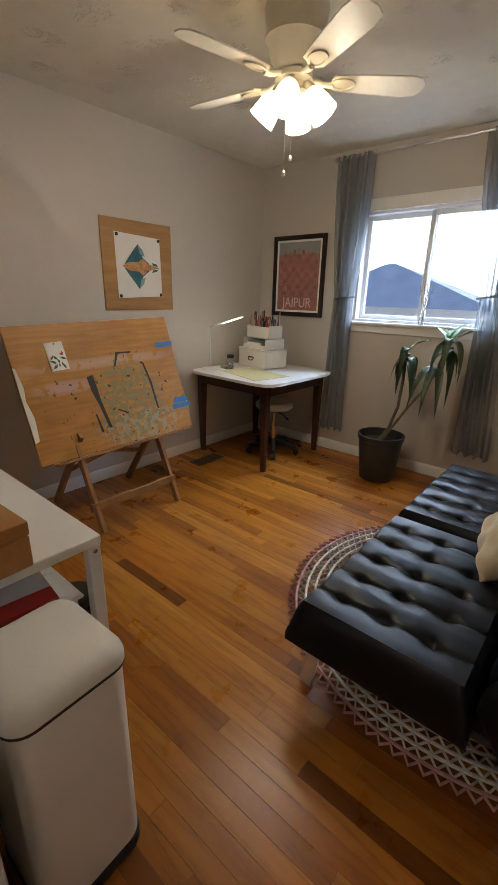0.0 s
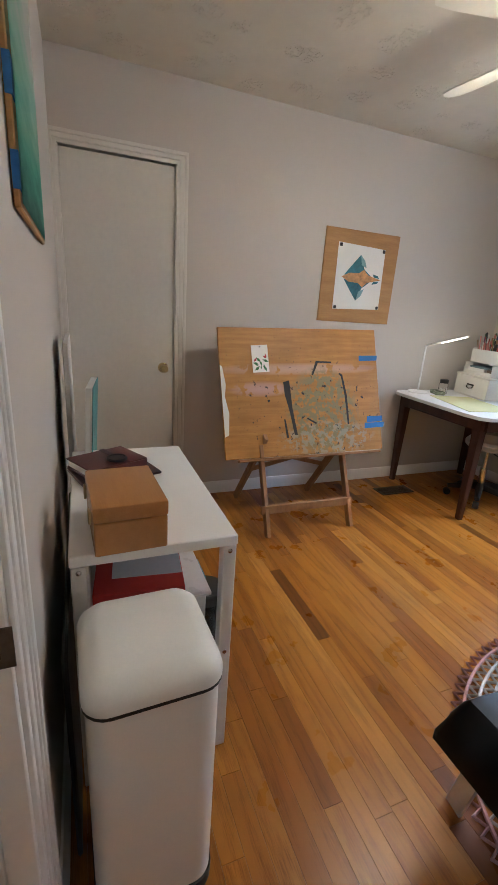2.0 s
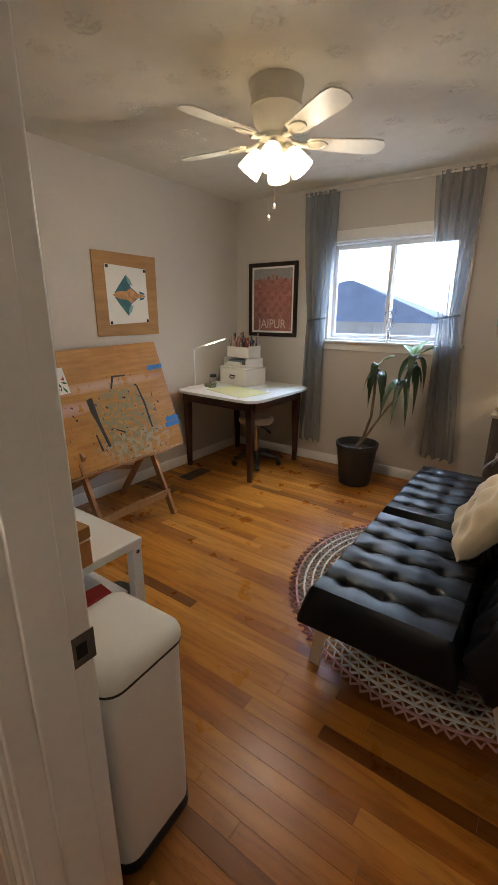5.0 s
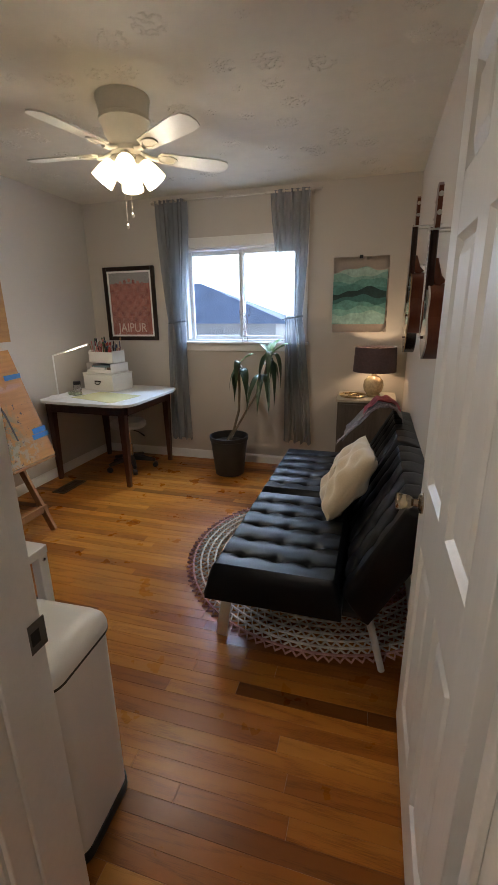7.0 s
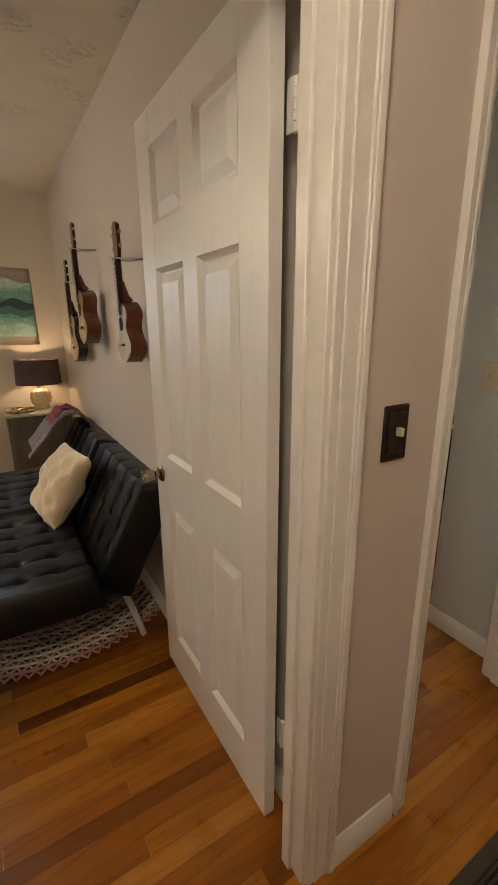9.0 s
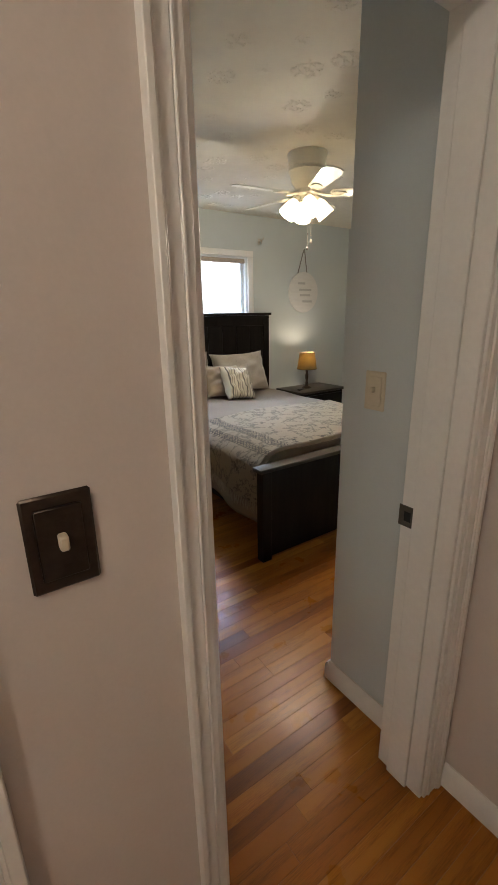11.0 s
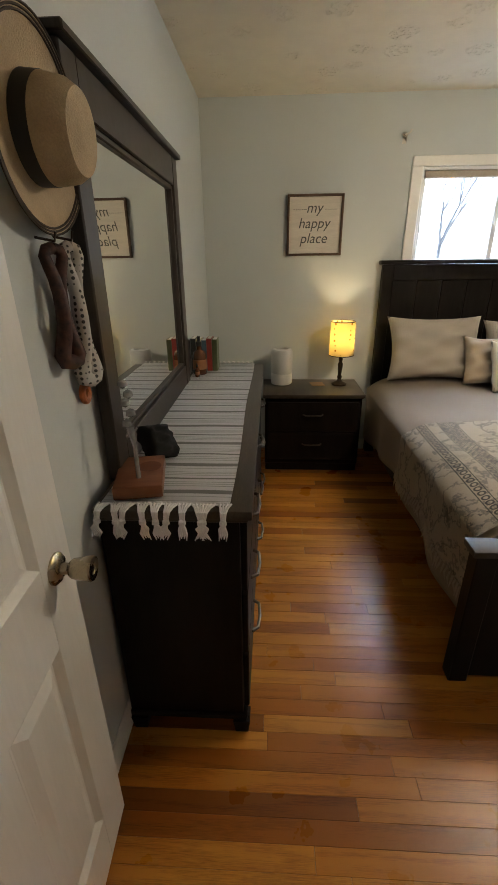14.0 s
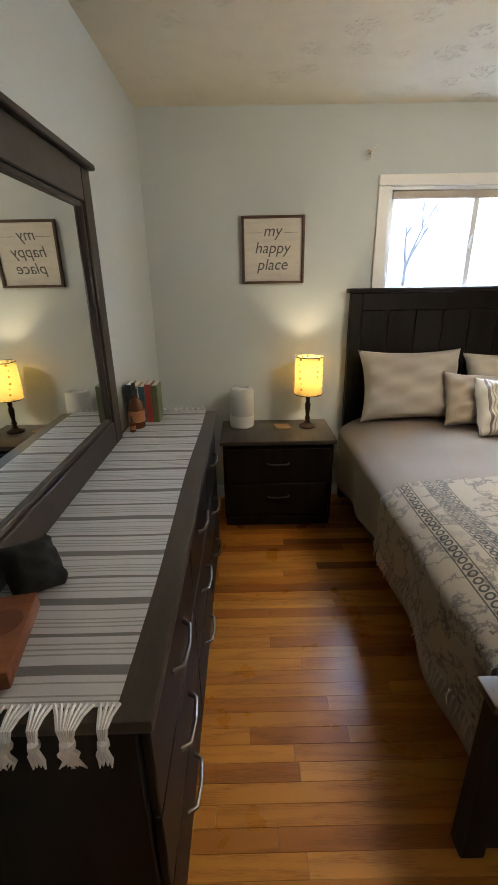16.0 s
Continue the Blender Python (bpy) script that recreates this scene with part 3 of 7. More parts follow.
for a, s in ((CL0 + 0.004, -1), (CL1 - 0.004, 1)):
    bm = bmesh.new()
    for f0, f1, th in ((0, 0.02, 0.010), (0.02, 0.045, 0.014), (0.045, 0.064, 0.019)):
        p, q = sorted((a + s * f0, a + s * f1))
        box(bm, XW, XW + th, max(p, YS1 + 0.003), q, 0, 2.026 + f1, 0.0015)
    part("casing", bm, CASINGPAINT, cf)
bm = bmesh.new()
for f0, f1, th in ((0, 0.02, 0.0095), (0.02, 0.045, 0.0135), (0.045, 0.064, 0.0185)):
    box(bm, XW, XW + th, max(CL0 - f0, YS1 + 0.003), CL1 + f0, 2.026 + f0, 2.026 + f1, 0.0015)
part("head_casing", bm, CASINGPAINT, cf)


# windows
VINYL = surface("white_vinyl", (0.74, 0.75, 0.76), 0.35, 0.02)


def slider_window(name, x0, x1, z0, z1, label, sill):
    e = thing(name, label, "window", kind="structure")
    ya, yb = YN - 0.004, YN + 0.15
    bm = bmesh.new()
    t = 0.02
    box(bm, x0, x0 + t, ya + 0.01, yb, z0, z1, 0.002)
    box(bm, x1 - t, x1, ya + 0.01, yb, z0, z1, 0.002)
    box(bm, x0 + t, x1 - t, ya + 0.01, yb, z1 - t, z1, 0.002)
    box(bm, x0 + t, x1 - t, ya + 0.01, yb, z0, z0 + t, 0.002)
    part("window_lining", bm, VINYL, e)
    xm = (x0 + x1) / 2
    for k, (a, c, y) in enumerate(((x0 + t, xm + 0.022, YN + 0.075), (xm - 0.022, x1 - t, YN + 0.045))):
        bm = bmesh.new()
        f, lo, hi = 0.036, z0 + t, z1 - t
        box(bm, a, a + f, y, y + 0.028, lo, hi, 0.003)
        box(bm, c - f, c, y, y + 0.028, lo, hi, 0.003)
        box(bm, a + f, c - f, y, y + 0.028, hi - f, hi, 0.003)
        box(bm, a + f, c - f, y, y + 0.028, lo, lo + f, 0.003)
        s = part("sash", bm, VINYL, e)
        g = part("pane", boxed(a + f, c - f, y + 0.012, y + 0.016, lo + f, hi - f), GLASS, s)
        g.visible_shadow = False
    part("latch", boxed(xm - 0.012, xm + 0.012, YN + 0.036, YN + 0.045, (z0 + z1) / 2 - 0.04, (z0 + z1) / 2 + 0.04, 0.004), VINYL, e)
    w = 0.07
    if sill:
        part("window_sill", boxed(x0 - 0.09, x1 + 0.09, YN - 0.05, YN + 0.02, z0 - 0.022, z0, 0.005, 2), TRIM, e)
        part("apron", boxed(x0 - 0.06, x1 + 0.06, YN - 0.016, YN, z0 - 0.085, z0 - 0.022, 0.003), TRIM, e)
    else:
        part("casing", boxed(x0 - w, x1 + w, YN - 0.018, YN, z0 - w, z0, 0.003), TRIM, e)
    part("casing", boxed(x0 - w, x0, YN - 0.018, YN, z0, z1, 0.003), TRIM, e)
    part("casing", boxed(x1, x1 + w, YN - 0.018, YN, z0, z1, 0.003), TRIM, e)
    part("head_casing", boxed(x0 - w, x1 + w, YN - 0.019, YN, z1, z1 + w * (1.2 if sill else 0.85), 0.003), TRIM, e)
    return e


ow = slider_window("window_1", *OW, "white sliding window with a deep sill", True)
bw = slider_window("window_2", *BWN, "white sliding window above the headboard", False)
part("blind_stack", boxed(BWN[0] + 0.025, BWN[1] - 0.025, YN + 0.005, YN + 0.035, BWN[3] - 0.065, BWN[3] - 0.022, 0.004), surface("beige_blind", (0.45, 0.38, 0.31), 0.6), bw, "raised beige blind")

# outside
HAZE = glowing("bright_hazy_sky", (0.84, 0.92, 1.0), 6.0)
structure("backdrop", boxed(-160, 160, 90, 90.5, -0.3, 110), HAZE, "bright hazy white sky in the distance", "sky")
SNOW = surface("pale_ground", (0.62, 0.61, 0.60), 0.9, 0.1, 0.3, 3, 0.1)
# The blue of distant haze is put into the roof's base colour.
ROOF = surface("haze_blue_roof", (0.20, 0.27, 0.42), 0.8, 0.15, 1.0, 12, 0.3)
structure("ground", boxed(-900, 900, -900, 900, -0.9, -0.3), SNOW, "pale sunlit ground outside the windows", "ground")

# ---- office ----


def ceiling_fan(name, x, y, turn, lamps, label, glow):
    e = thing(name, label, "ceiling fan", (x, y, ZC))
    part("housing", lathed([(0, 0), (0.128, 0), (0.130, -0.008), (0.122, -0.05), (0.118, -0.085), (0.124, -0.090), (0.124, -0.105), (0.112, -0.115), (0.10, -0.165), (0.075, -0.195), (0.07, -0.215), (0, -0.215)], seg=40), FAN_WHITE, e)
    part("motor_hub", lathed([(0.045, -0.21), (0.075, -0.213), (0.078, -0.235), (0.05, -0.245), (0.046, -0.265), (0.06, -0.275), (0.062, -0.29), (0.03, -0.31), (0, -0.313)]), FAN_WHITE, e)
    for k in range(5):
        a = turn + 72 * k
        m = pose(0, 0, -0.235, 0, 0, a) @ pose(0, 0, 0, -11, 0, 0)
        out = [(0.17, -0.045), (0.30, -0.054), (0.47, -0.062), (0.525, -0.052), (0.545, -0.02), (0.545, 0.02), (0.525, 0.052), (0.47, 0.062), (0.30, 0.054), (0.17, 0.045), (0.155, 0.02), (0.155, -0.02)]
        b = part("blade", plate(out, -0.003, 0.003, m), FAN_WHITE, e)
        bm = bmesh.new()
        oval = [(0.205 + 0.055 * math.cos(q), 0.036 * math.sin(q)) for q in (2 * math.pi * j / 24 for j in range(24))]
        lo = [bm.verts.new((u, v, -0.0032)) for u, v in oval]
        mid = [bm.verts.new((u, v, -0.009)) for u, v in oval]
        inn = [bm.verts.new((0.205 + (u - 0.205) * 0.78, v * 0.72, -0.010)) for u, v in oval]
        dip = [bm.verts.new((0.205 + (u - 0.205) * 0.70, v * 0.64, -0.006)) for u, v in oval]
        for r0, r1 in ((lo, mid), (mid, inn), (inn, dip)):
            for j in range(24):
                bm.faces.new((r0[j], r0[(j + 1) % 24], r1[(j + 1) % 24], r1[j]))
        bm.faces.new(dip)
        tube(bm, [(0.055, 0, 0.012), (0.09, 0, 0.004), (0.125, 0, -0.008), (0.16, 0, -0.008)], [0.011, 0.010, 0.011, 0.014], 8)
        bmesh.ops.transform(bm, matrix=m, verts=bm.verts[:])
        part("blade_iron", bm, FAN_WHITE, b)
    for k in range(4):
        a = radians(turn + lamps + 90 * k)
        d = Vector((math.cos(a), math.sin(a), 0))
        m = Matrix.Translation(d * 0.058 + Vector((0, 0, -0.262))) @ Matrix.Rotation(radians(38), 4, Vector((-d.y, d.x, 0)) * -1)
        part("lamp_arm", lathed([(0, 0.025), (0.017, 0.02), (0.026, 0.0), (0.03, -0.022), (0.0, -0.025)], m=m, seg=18), FAN_WHITE, e)
        sh = part("lamp_shade", lathed([(0.028, -0.018), (0.040, -0.035), (0.050, -0.07), (0.057, -0.115), (0.058, -0.128), (0.054, -0.128), (0.053, -0.115), (0.046, -0.07), (0.036, -0.038), (0.024, -0.02)], m=m, seg=28), SHADE_GLASS, e, "lit frosted glass shade")
        sh.visible_shadow = True
        c = m @ Vector((0, 0, -0.128))
        bulb("fan_bulb", (x + c.x, y + c.y, ZC + c.z), glow, radius=0.025)
    for dx, dy, ln in ((0.02, -0.028, 0.20), (-0.012, -0.03, 0.25)):
        bm = bmesh.new()
        z0 = -0.305
        for j in range(int(ln / 0.0065)):
            lathe(bm, [(0, 0.0026), (0.0024, 0), (0, -0.0026)], (dx, dy, z0 - j * 0.0065), 5)
        lathe(bm, [(0, 0), (0.004, -0.004), (0.0085, -0.016), (0.0075, -0.024), (0, -0.027)], (dx, dy, z0 - ln), 12)
        part("pull_chain", bm, NICKEL, e, "thin beaded pull chain")
    return e


ceiling_fan("ceiling_fan", -1.08, 1.85, -101.5, 35, "ivory five-blade ceiling fan with lit glass shades", FAN_POWER)

# plywood panel with a print
pn = thing("wall_art", "square plywood panel with a pinned bird print", "wall art", (XW, 2.117, 1.54))
part("plywood_board", boxed(0, 0.012, -0.299, 0.299, -0.299, 0.299, 0.002), PLYWOOD, pn)


def west_plate(outline, d0, d1):
    """Outline in (y, z) on a board that faces +x."""
    return plate(outline, d0, d1, Matrix(((0, 0, 1, 0), (1, 0, 0, 0), (0, 1, 0, 0), (0, 0, 0, 1))))


part("print_sheet", west_plate([(-0.19, -0.215), (0.195, -0.20), (0.187, 0.20), (-0.197, 0.215)], 0.0125, 0.0135), PAPER, pn, "white paper sheet")
TEAL = surface("teal_ink", (0.045, 0.15, 0.19), 0.7, 0.35, 18)
PALETEAL = surface("pale_teal_ink", (0.22, 0.37, 0.40), 0.7, 0.25, 18)
OCHRE = surface("ochre_ink", (0.52, 0.26, 0.10), 0.7, 0.35, 25)


def spread(pts):
    return [(1.3 * y - 0.01, 1.15 * z) for y, z in pts]


for sgn in (1, -1):
    part("wing", west_plate(spread([(-0.09, 0.012 * sgn), (-0.055, 0.06 * sgn), (0.0, 0.13 * sgn), (0.015, 0.10 * sgn), (0.03, 0.055 * sgn), (0.075, 0.02 * sgn)][::sgn]), 0.0137, 0.0143), TEAL, pn)
    part("wing_tip", west_plate(spread([(0.0, 0.13 * sgn), (0.03, 0.10 * sgn), (0.045, 0.06 * sgn), (0.012, 0.075 * sgn)][::sgn]), 0.0144, 0.0148), PALETEAL, pn)
    part("wing_edge", west_plate(spread([(0.09, 0.03 * sgn), (0.125, 0.022 * sgn), (0.135, 0.008 * sgn), (0.10, 0.012 * sgn)][::sgn]), 0.0144, 0.0148), TEAL, pn)
part("bird_body", west_plate(spread([(-0.105, 0), (-0.06, -0.025), (0.0, -0.028), (0.03, -0.05), (0.06, -0.022), (0.145, 0), (0.06, 0.022), (0.03, 0.05), (0.0, 0.028), (-0.06, 0.025)]), 0.0149, 0.0154), OCHRE, pn)
for y, z in ((-0.18, 0.20), (0.172, 0.187), (-0.175, -0.20), (0.178, -0.188)):
    part("clip", boxed(0.0155, 0.022, y - 0.011, y + 0.011, z - 0.012, z + 0.01, 0.003), BLACK, pn)

# framed travel poster
jp = thing("framed_poster", "dark framed red travel poster lettered JAIPUR", "poster", (-2.145, YN, 1.533))
bm = bmesh.new()
w, h, f = 0.277, 0.343, 0.038
box(bm, -w, -w + f, -0.026, -0.001, -h, h, 0.004)
box(bm, w - f, w, -0.026, -0.001, -h, h, 0.004)
box(bm, -w + f, w - f, -0.0255, -0.001, h - f, h, 0.004)
box(bm, -w + f, w - f, -0.0255, -0.001, -h, -h + f, 0.004)
part("frame", bm, wood("dark_frame", (0.015, 0.008, 0.006), (0.035, 0.018, 0.012), 0.35), jp)
part("border", boxed(-w + f, w - f, -0.012, -0.010, -h + f, h - f), PAPER, jp)
RED = surface("brick_red_ink", (0.30, 0.10, 0.075), 0.6, 0.22, 14, 60)
RED2 = surface("rose_ink", (0.36, 0.14, 0.105), 0.6, 0.25, 14, 60)
RED3 = surface("maroon_ink", (0.23, 0.070, 0.055), 0.6, 0.25, 14, 60)
SKYINK = surface("dusk_ink", (0.26, 0.25, 0.24), 0.6, 0.15, 8, 60)
part("printed_sky", boxed(-0.218, 0.218, -0.0125, -0.0121, 0.19, 0.288), SKYINK, jp)
part("printed_ground", boxed(-0.218, 0.218, -0.0125, -0.0121, -0.288, 0.19), RED, jp)
for row in range(7):
    z = 0.17 - row * 0.052
    n = 9
    for k in range(n):
        x = -0.19 + 0.38 * k / (n - 1)
        zz = z + 0.05 * (1 - abs(x) / 0.2) * (row < 2)
        arch = [(x - 0.014, zz - 0.018), (x + 0.014, zz - 0.018), (x + 0.014, zz + 0.008), (x + 0.006, zz + 0.017), (x - 0.006, zz + 0.017), (x - 0.014, zz + 0.008)]
        part("printed_arch", plate(arch, 0.0127, 0.0130, NORTH), RED3 if (row + k) % 2 else RED2, jp)
    part("printed_band", boxed(-0.205, 0.205, -0.0131, -0.0127, z - 0.026, z - 0.021), RED2, jp)
letters("JAIPUR", 0.105, surface("cream_ink", (0.62, 0.50, 0.42), 0.6), jp, pose(0, -0.0134, -0.225, 90, 0, 0) @ Matrix.Diagonal((1.0, 1.15, 1, 1)))
gl = part("glazing", boxed(-w + f, w - f, -0.0175, -0.0155, -h + f, h - f), GLASS, jp)
gl.visible_shadow = False

# easel
ez = thing("easel", "tilted paint-splattered wooden drawing board on trestle legs", "easel")


def splattered():
    m, nt, p = nodes_of("painted_board")
    v = coords(nt)
    sep = nt.nodes.new("ShaderNodeSeparateXYZ")
    nt.links.new(v, sep.inputs[0])
    Y, Z = sep.outputs[1], sep.outputs[2]
    g = noise_of(nt, coords(nt, (3, 1.2, 14)), 3.0, 5)
    base = ramp(nt, g, [(0.3, (0.36, 0.155, 0.022)), (0.7, (0.50, 0.24, 0.042))])
    big = noise_of(nt, v, 5.0, 4)
    base = mix_of(nt, 0.5, base, ramp(nt, big, [(0.35, (0.72, 0.66, 0.58)), (0.6, (1, 1, 1))]), "MULTIPLY")

    def blob(y, z, ry, rz):
        a = math_of(nt, "DIVIDE", math_of(nt, "SUBTRACT", Y, y), ry)
        b = math_of(nt, "DIVIDE", math_of(nt, "SUBTRACT", Z, z), rz)
        d = math_of(nt, "ADD", math_of(nt, "MULTIPLY", a, a), math_of(nt, "MULTIPLY", b, b))
        return math_of(nt, "SUBTRACT", 1.0, d, clamp=True)

    def spots(scale, cut, seed):
        mp = nt.nodes.new("ShaderNodeMapping")
        mp.inputs["Location"].default_value = (seed, seed * 2, seed * 3)
        nt.links.new(v, mp.inputs[0])
        n = noise_of(nt, mp.outputs[0], scale, 4, 0.6)
        return ramp(nt, n, [(cut, (0, 0, 0)), (cut + 0.03, (1, 1, 1))])
    pink = math_of(nt, "MULTIPLY", blob(-0.28, 0.02, 0.22, 0.05), spots(9, 0.40, 2.0), clamp=True)
    base = mix_of(nt, math_of(nt, "MULTIPLY", pink, 0.75), base, (0.50, 0.32, 0.30))
    smear = math_of(nt, "MULTIPLY", blob(-0.02, 0.14, 0.62, 0.04), spots(7, 0.42, 5.0), clamp=True)
    base = mix_of(nt, math_of(nt, "MULTIPLY", smear, 0.7), base, (0.52, 0.36, 0.27))
    green = math_of(nt, "MULTIPLY", math_of(nt, "MULTIPLY", blob(0.12, -0.13, 0.27, 0.30), 2.0, clamp=True), spots(22, 0.47, 7.0), clamp=True)
    base = mix_of(nt, math_of(nt, "MULTIPLY", green, 0.85), base, (0.20, 0.19, 0.085))
    grey = math_of(nt, "MULTIPLY", math_of(nt, "MULTIPLY", blob(0.14, -0.30, 0.36, 0.12), 2.0, clamp=True), spots(24, 0.5, 1.0), clamp=True)
    base = mix_of(nt, math_of(nt, "MULTIPLY", grey, 0.6), base, (0.34, 0.33, 0.24))
    black = math_of(nt, "MULTIPLY", math_of(nt, "MULTIPLY", blob(0.05, -0.12, 0.52, 0.36), 3.0, clamp=True), spots(26, 0.625, 4.0), clamp=True)
    base = mix_of(nt, black, base, (0.022, 0.018, 0.015))
    spray = math_of(nt, "MULTIPLY", blob(0.0, 0.0, 0.75, 0.60), spots(60, 0.66, 9.0), clamp=True)
    base = mix_of(nt, spray, base, (0.03, 0.02, 0.015))
    nt.links.new(base, p.inputs["Base Color"])
    p.inputs["Roughness"].default_value = 0.5
    bump_of(nt, p, big, 0.15, 0.003)
    return m


# board frame of reference: local y along the board, z up its face, x out of it
Mb = Matrix.Translation((-2.19, 1.565, 0.818)) @ Matrix.Rotation(radians(1.8), 4, "X") @ Matrix.Rotation(radians(-3.5), 4, "Z") @ Matrix.Rotation(radians(-19.5), 4, "Y")
board = part("drawing_board", boxed(-0.02, 0.0, -0.535, 0.535, -0.395, 0.395, 0.003), splattered(), ez, "paint-splattered wooden board")
board.matrix_basis = Mb


def on_board(name, outline, material, lift=0.0008, label="", d0=0.0002):
    ob = part(name, west_plate(outline, d0, d0 + lift), material, ez, label)
    ob.matrix_basis = Mb
    return ob


for y, z, a, b in ((0.47, 0.205, 0.07, 0.018), (0.49, -0.195, 0.06, 0.02), (0.485, -0.235, 0.075, 0.018)):
    on_board("tape_strip", [(y - a, z - b), (y + a * 0.9, z - b * 0.8), (y + a, z + b), (y - a * 0.95, z + b)], BLUETAPE, 0.001, "strip of blue masking tape")
for pts in ([(-0.14, 0.06), (-0.10, 0.07), (-0.095, 0.0), (-0.09, -0.1), (-0.065, -0.27), (-0.085, -0.27), (-0.11, -0.12), (-0.135, -0.02)],
            [(0.055, 0.10), (0.09, 0.19), (0.20, 0.185), (0.195, 0.175), (0.105, 0.178), (0.065, 0.10)],
            [(0.26, 0.10), (0.272, 0.10), (0.295, -0.03), (0.30, -0.22), (0.288, -0.22), (0.28, -0.04)],
            [(-0.15, -0.17), (-0.14, -0.17), (-0.125, -0.285), (-0.14, -0.285)],
            [(0.0, -0.17), (0.012, -0.168), (0.07, -0.20), (0.065, -0.21)]):
    on_board("paint_stroke", pts, BLACKPAINT, 0.0006)
on_board("torn_paper_edge", [(-0.534, 0.17), (-0.52, 0.16), (-0.505, 0.05), (-0.515, -0.02), (-0.495, -0.12), (-0.505, -0.25), (-0.53, -0.26)], PAPER, 0.0006, "torn white paper edge")
part("ledge", boxed(-0.015, 0.03, -0.46, 0.50, -0.415, -0.397, 0.003), EASELWOOD, ez).matrix_basis = Mb


def bar(a, c, w, t, up=(0, 0, 1)):
    """A squared lath between two points."""
    a, c = Vector(a), Vector(c)
    d = (c - a).normalized()
    s = d.cross(Vector(up)).normalized()
    n = s.cross(d)
    bm = bmesh.new()
    rings = [[bm.verts.new(q + s * (w / 2 * i) + n * (t / 2 * j)) for i, j in ((-1, -1), (1, -1), (1, 1), (-1, 1))] for q in (a, c)]
    bm.faces.new(rings[0])
    bm.faces.new(rings[1])
    for k in range(4):
        bm.faces.new((rings[0][k], rings[0][(k + 1) % 4], rings[1][(k + 1) % 4], rings[1][k]))
    bmesh.ops.bevel(bm, geom=bm.edges[:], offset=0.002, segments=1, affect="EDGES")
    return bm


for y in (1.25, 1.82):
    part("front_leg", bar((-1.88, y, 0.004), (-2.12, y + 0.01, 0.50), 0.045, 0.024, (0, 1, 0)), EASELWOOD, ez)
    part("rear_leg", bar((-2.47, y, 0.004), (-2.10, y + 0.035, 0.56), 0.045, 0.024, (0, 1, 0)), EASELWOOD, ez)
    part("board_rail", bar((-2.13, y, 0.48), (-2.375, y, 1.13), 0.045, 0.024, (0, 1, 0)), EASELWOOD, ez)
part("foot_rail", bar((-1.945, 1.22, 0.155), (-1.945, 1.85, 0.155), 0.022, 0.05), EASELWOOD, ez)
part("brace", bar((-2.30, 1.25, 0.27), (-2.20, 1.85, 0.45), 0.012, 0.03), EASELWOOD, ez)
part("brace", bar((-2.31, 1.84, 0.27), (-2.21, 1.27, 0.45), 0.012, 0.03), EASELWOOD, ez)
part("top_rail", bar((-2.12, 1.25, 0.47), (-2.12, 1.85, 0.47), 0.022, 0.04), EASELWOOD, ez)

cd2 = thing("art_card", "small botanical card pinned to the drawing board", "card")
cd2.matrix_basis = Mb @ pose(0.002, -0.28, 0.205)
part("card_sheet", west_plate([(-0.05, -0.085), (0.055, -0.08), (0.05, 0.085), (-0.055, 0.08)], 0.0, 0.001), PAPER, cd2)
GREENINK = surface("green_ink", (0.05, 0.16, 0.06), 0.7, 0.3, 40)
ROSEINK = surface("crimson_ink", (0.35, 0.05, 0.06), 0.7, 0.3, 40)
rnd = random.Random(4)
for k in range(13):
    y, z, a = rnd.uniform(-0.035, 0.04), rnd.uniform(-0.07, 0.03), rnd.uniform(0, 3.14)
    s = rnd.uniform(0.012, 0.022)
    lf = [(y + s * math.cos(a), z + s * math.sin(a)), (y - 0.4 * s * math.sin(a), z + 0.4 * s * math.cos(a)), (y - s * math.cos(a), z - s * math.sin(a)), (y + 0.4 * s * math.sin(a), z - 0.4 * s * math.cos(a))]
    part("painted_leaf", west_plate(lf, 0.0011, 0.0013 + k * 0.00002), ROSEINK if k % 4 == 0 else GREENINK, cd2)
part("pin", lathed([(0, 0), (0.004, 0), (0.004, 0.006), (0, 0.007)], m=pose(0.001, 0.0, 0.072, 0, 90, 0), seg=10), BLACK, cd2)

# corner desk
dk = thing("desk", "small square table with white top and walnut legs", "desk")
top = [(-2.55, 2.60), (-2.50, 2.545), (-2.40, 2.53), (-1.80, 2.50), (-1.70, 2.515), (-1.655, 2.56), (-1.635, 2.66), (-1.625, 3.28), (-1.65, 3.38), (-1.75, 3.44), (-2.40, 3.46), (-2.55, 3.42)]
WHITETOP = surface("white_laminate", (0.70, 0.70, 0.68), 0.35, 0.06, 5, 60, 0.05)
part("tabletop", plate(top, 0.728, 0.75), WHITETOP, dk)
bm = bmesh.new()
for a, c in (((-2.49, 2.64), (-1.75, 2.62)), ((-1.74, 2.64), (-1.73, 3.36)), ((-1.75, 3.38), (-2.48, 3.39)), ((-2.49, 3.38), (-2.50, 2.66))):
    t = bar((*a, 0.68), (*c, 0.68), 0.022, 0.09)
    me = bpy.data.meshes.new("tmp")
    t.to_mesh(me)
    t.free()
    bm.from_mesh(me)
    bpy.data.meshes.remove(me)
part("apron", bm, DESKWOOD, dk)
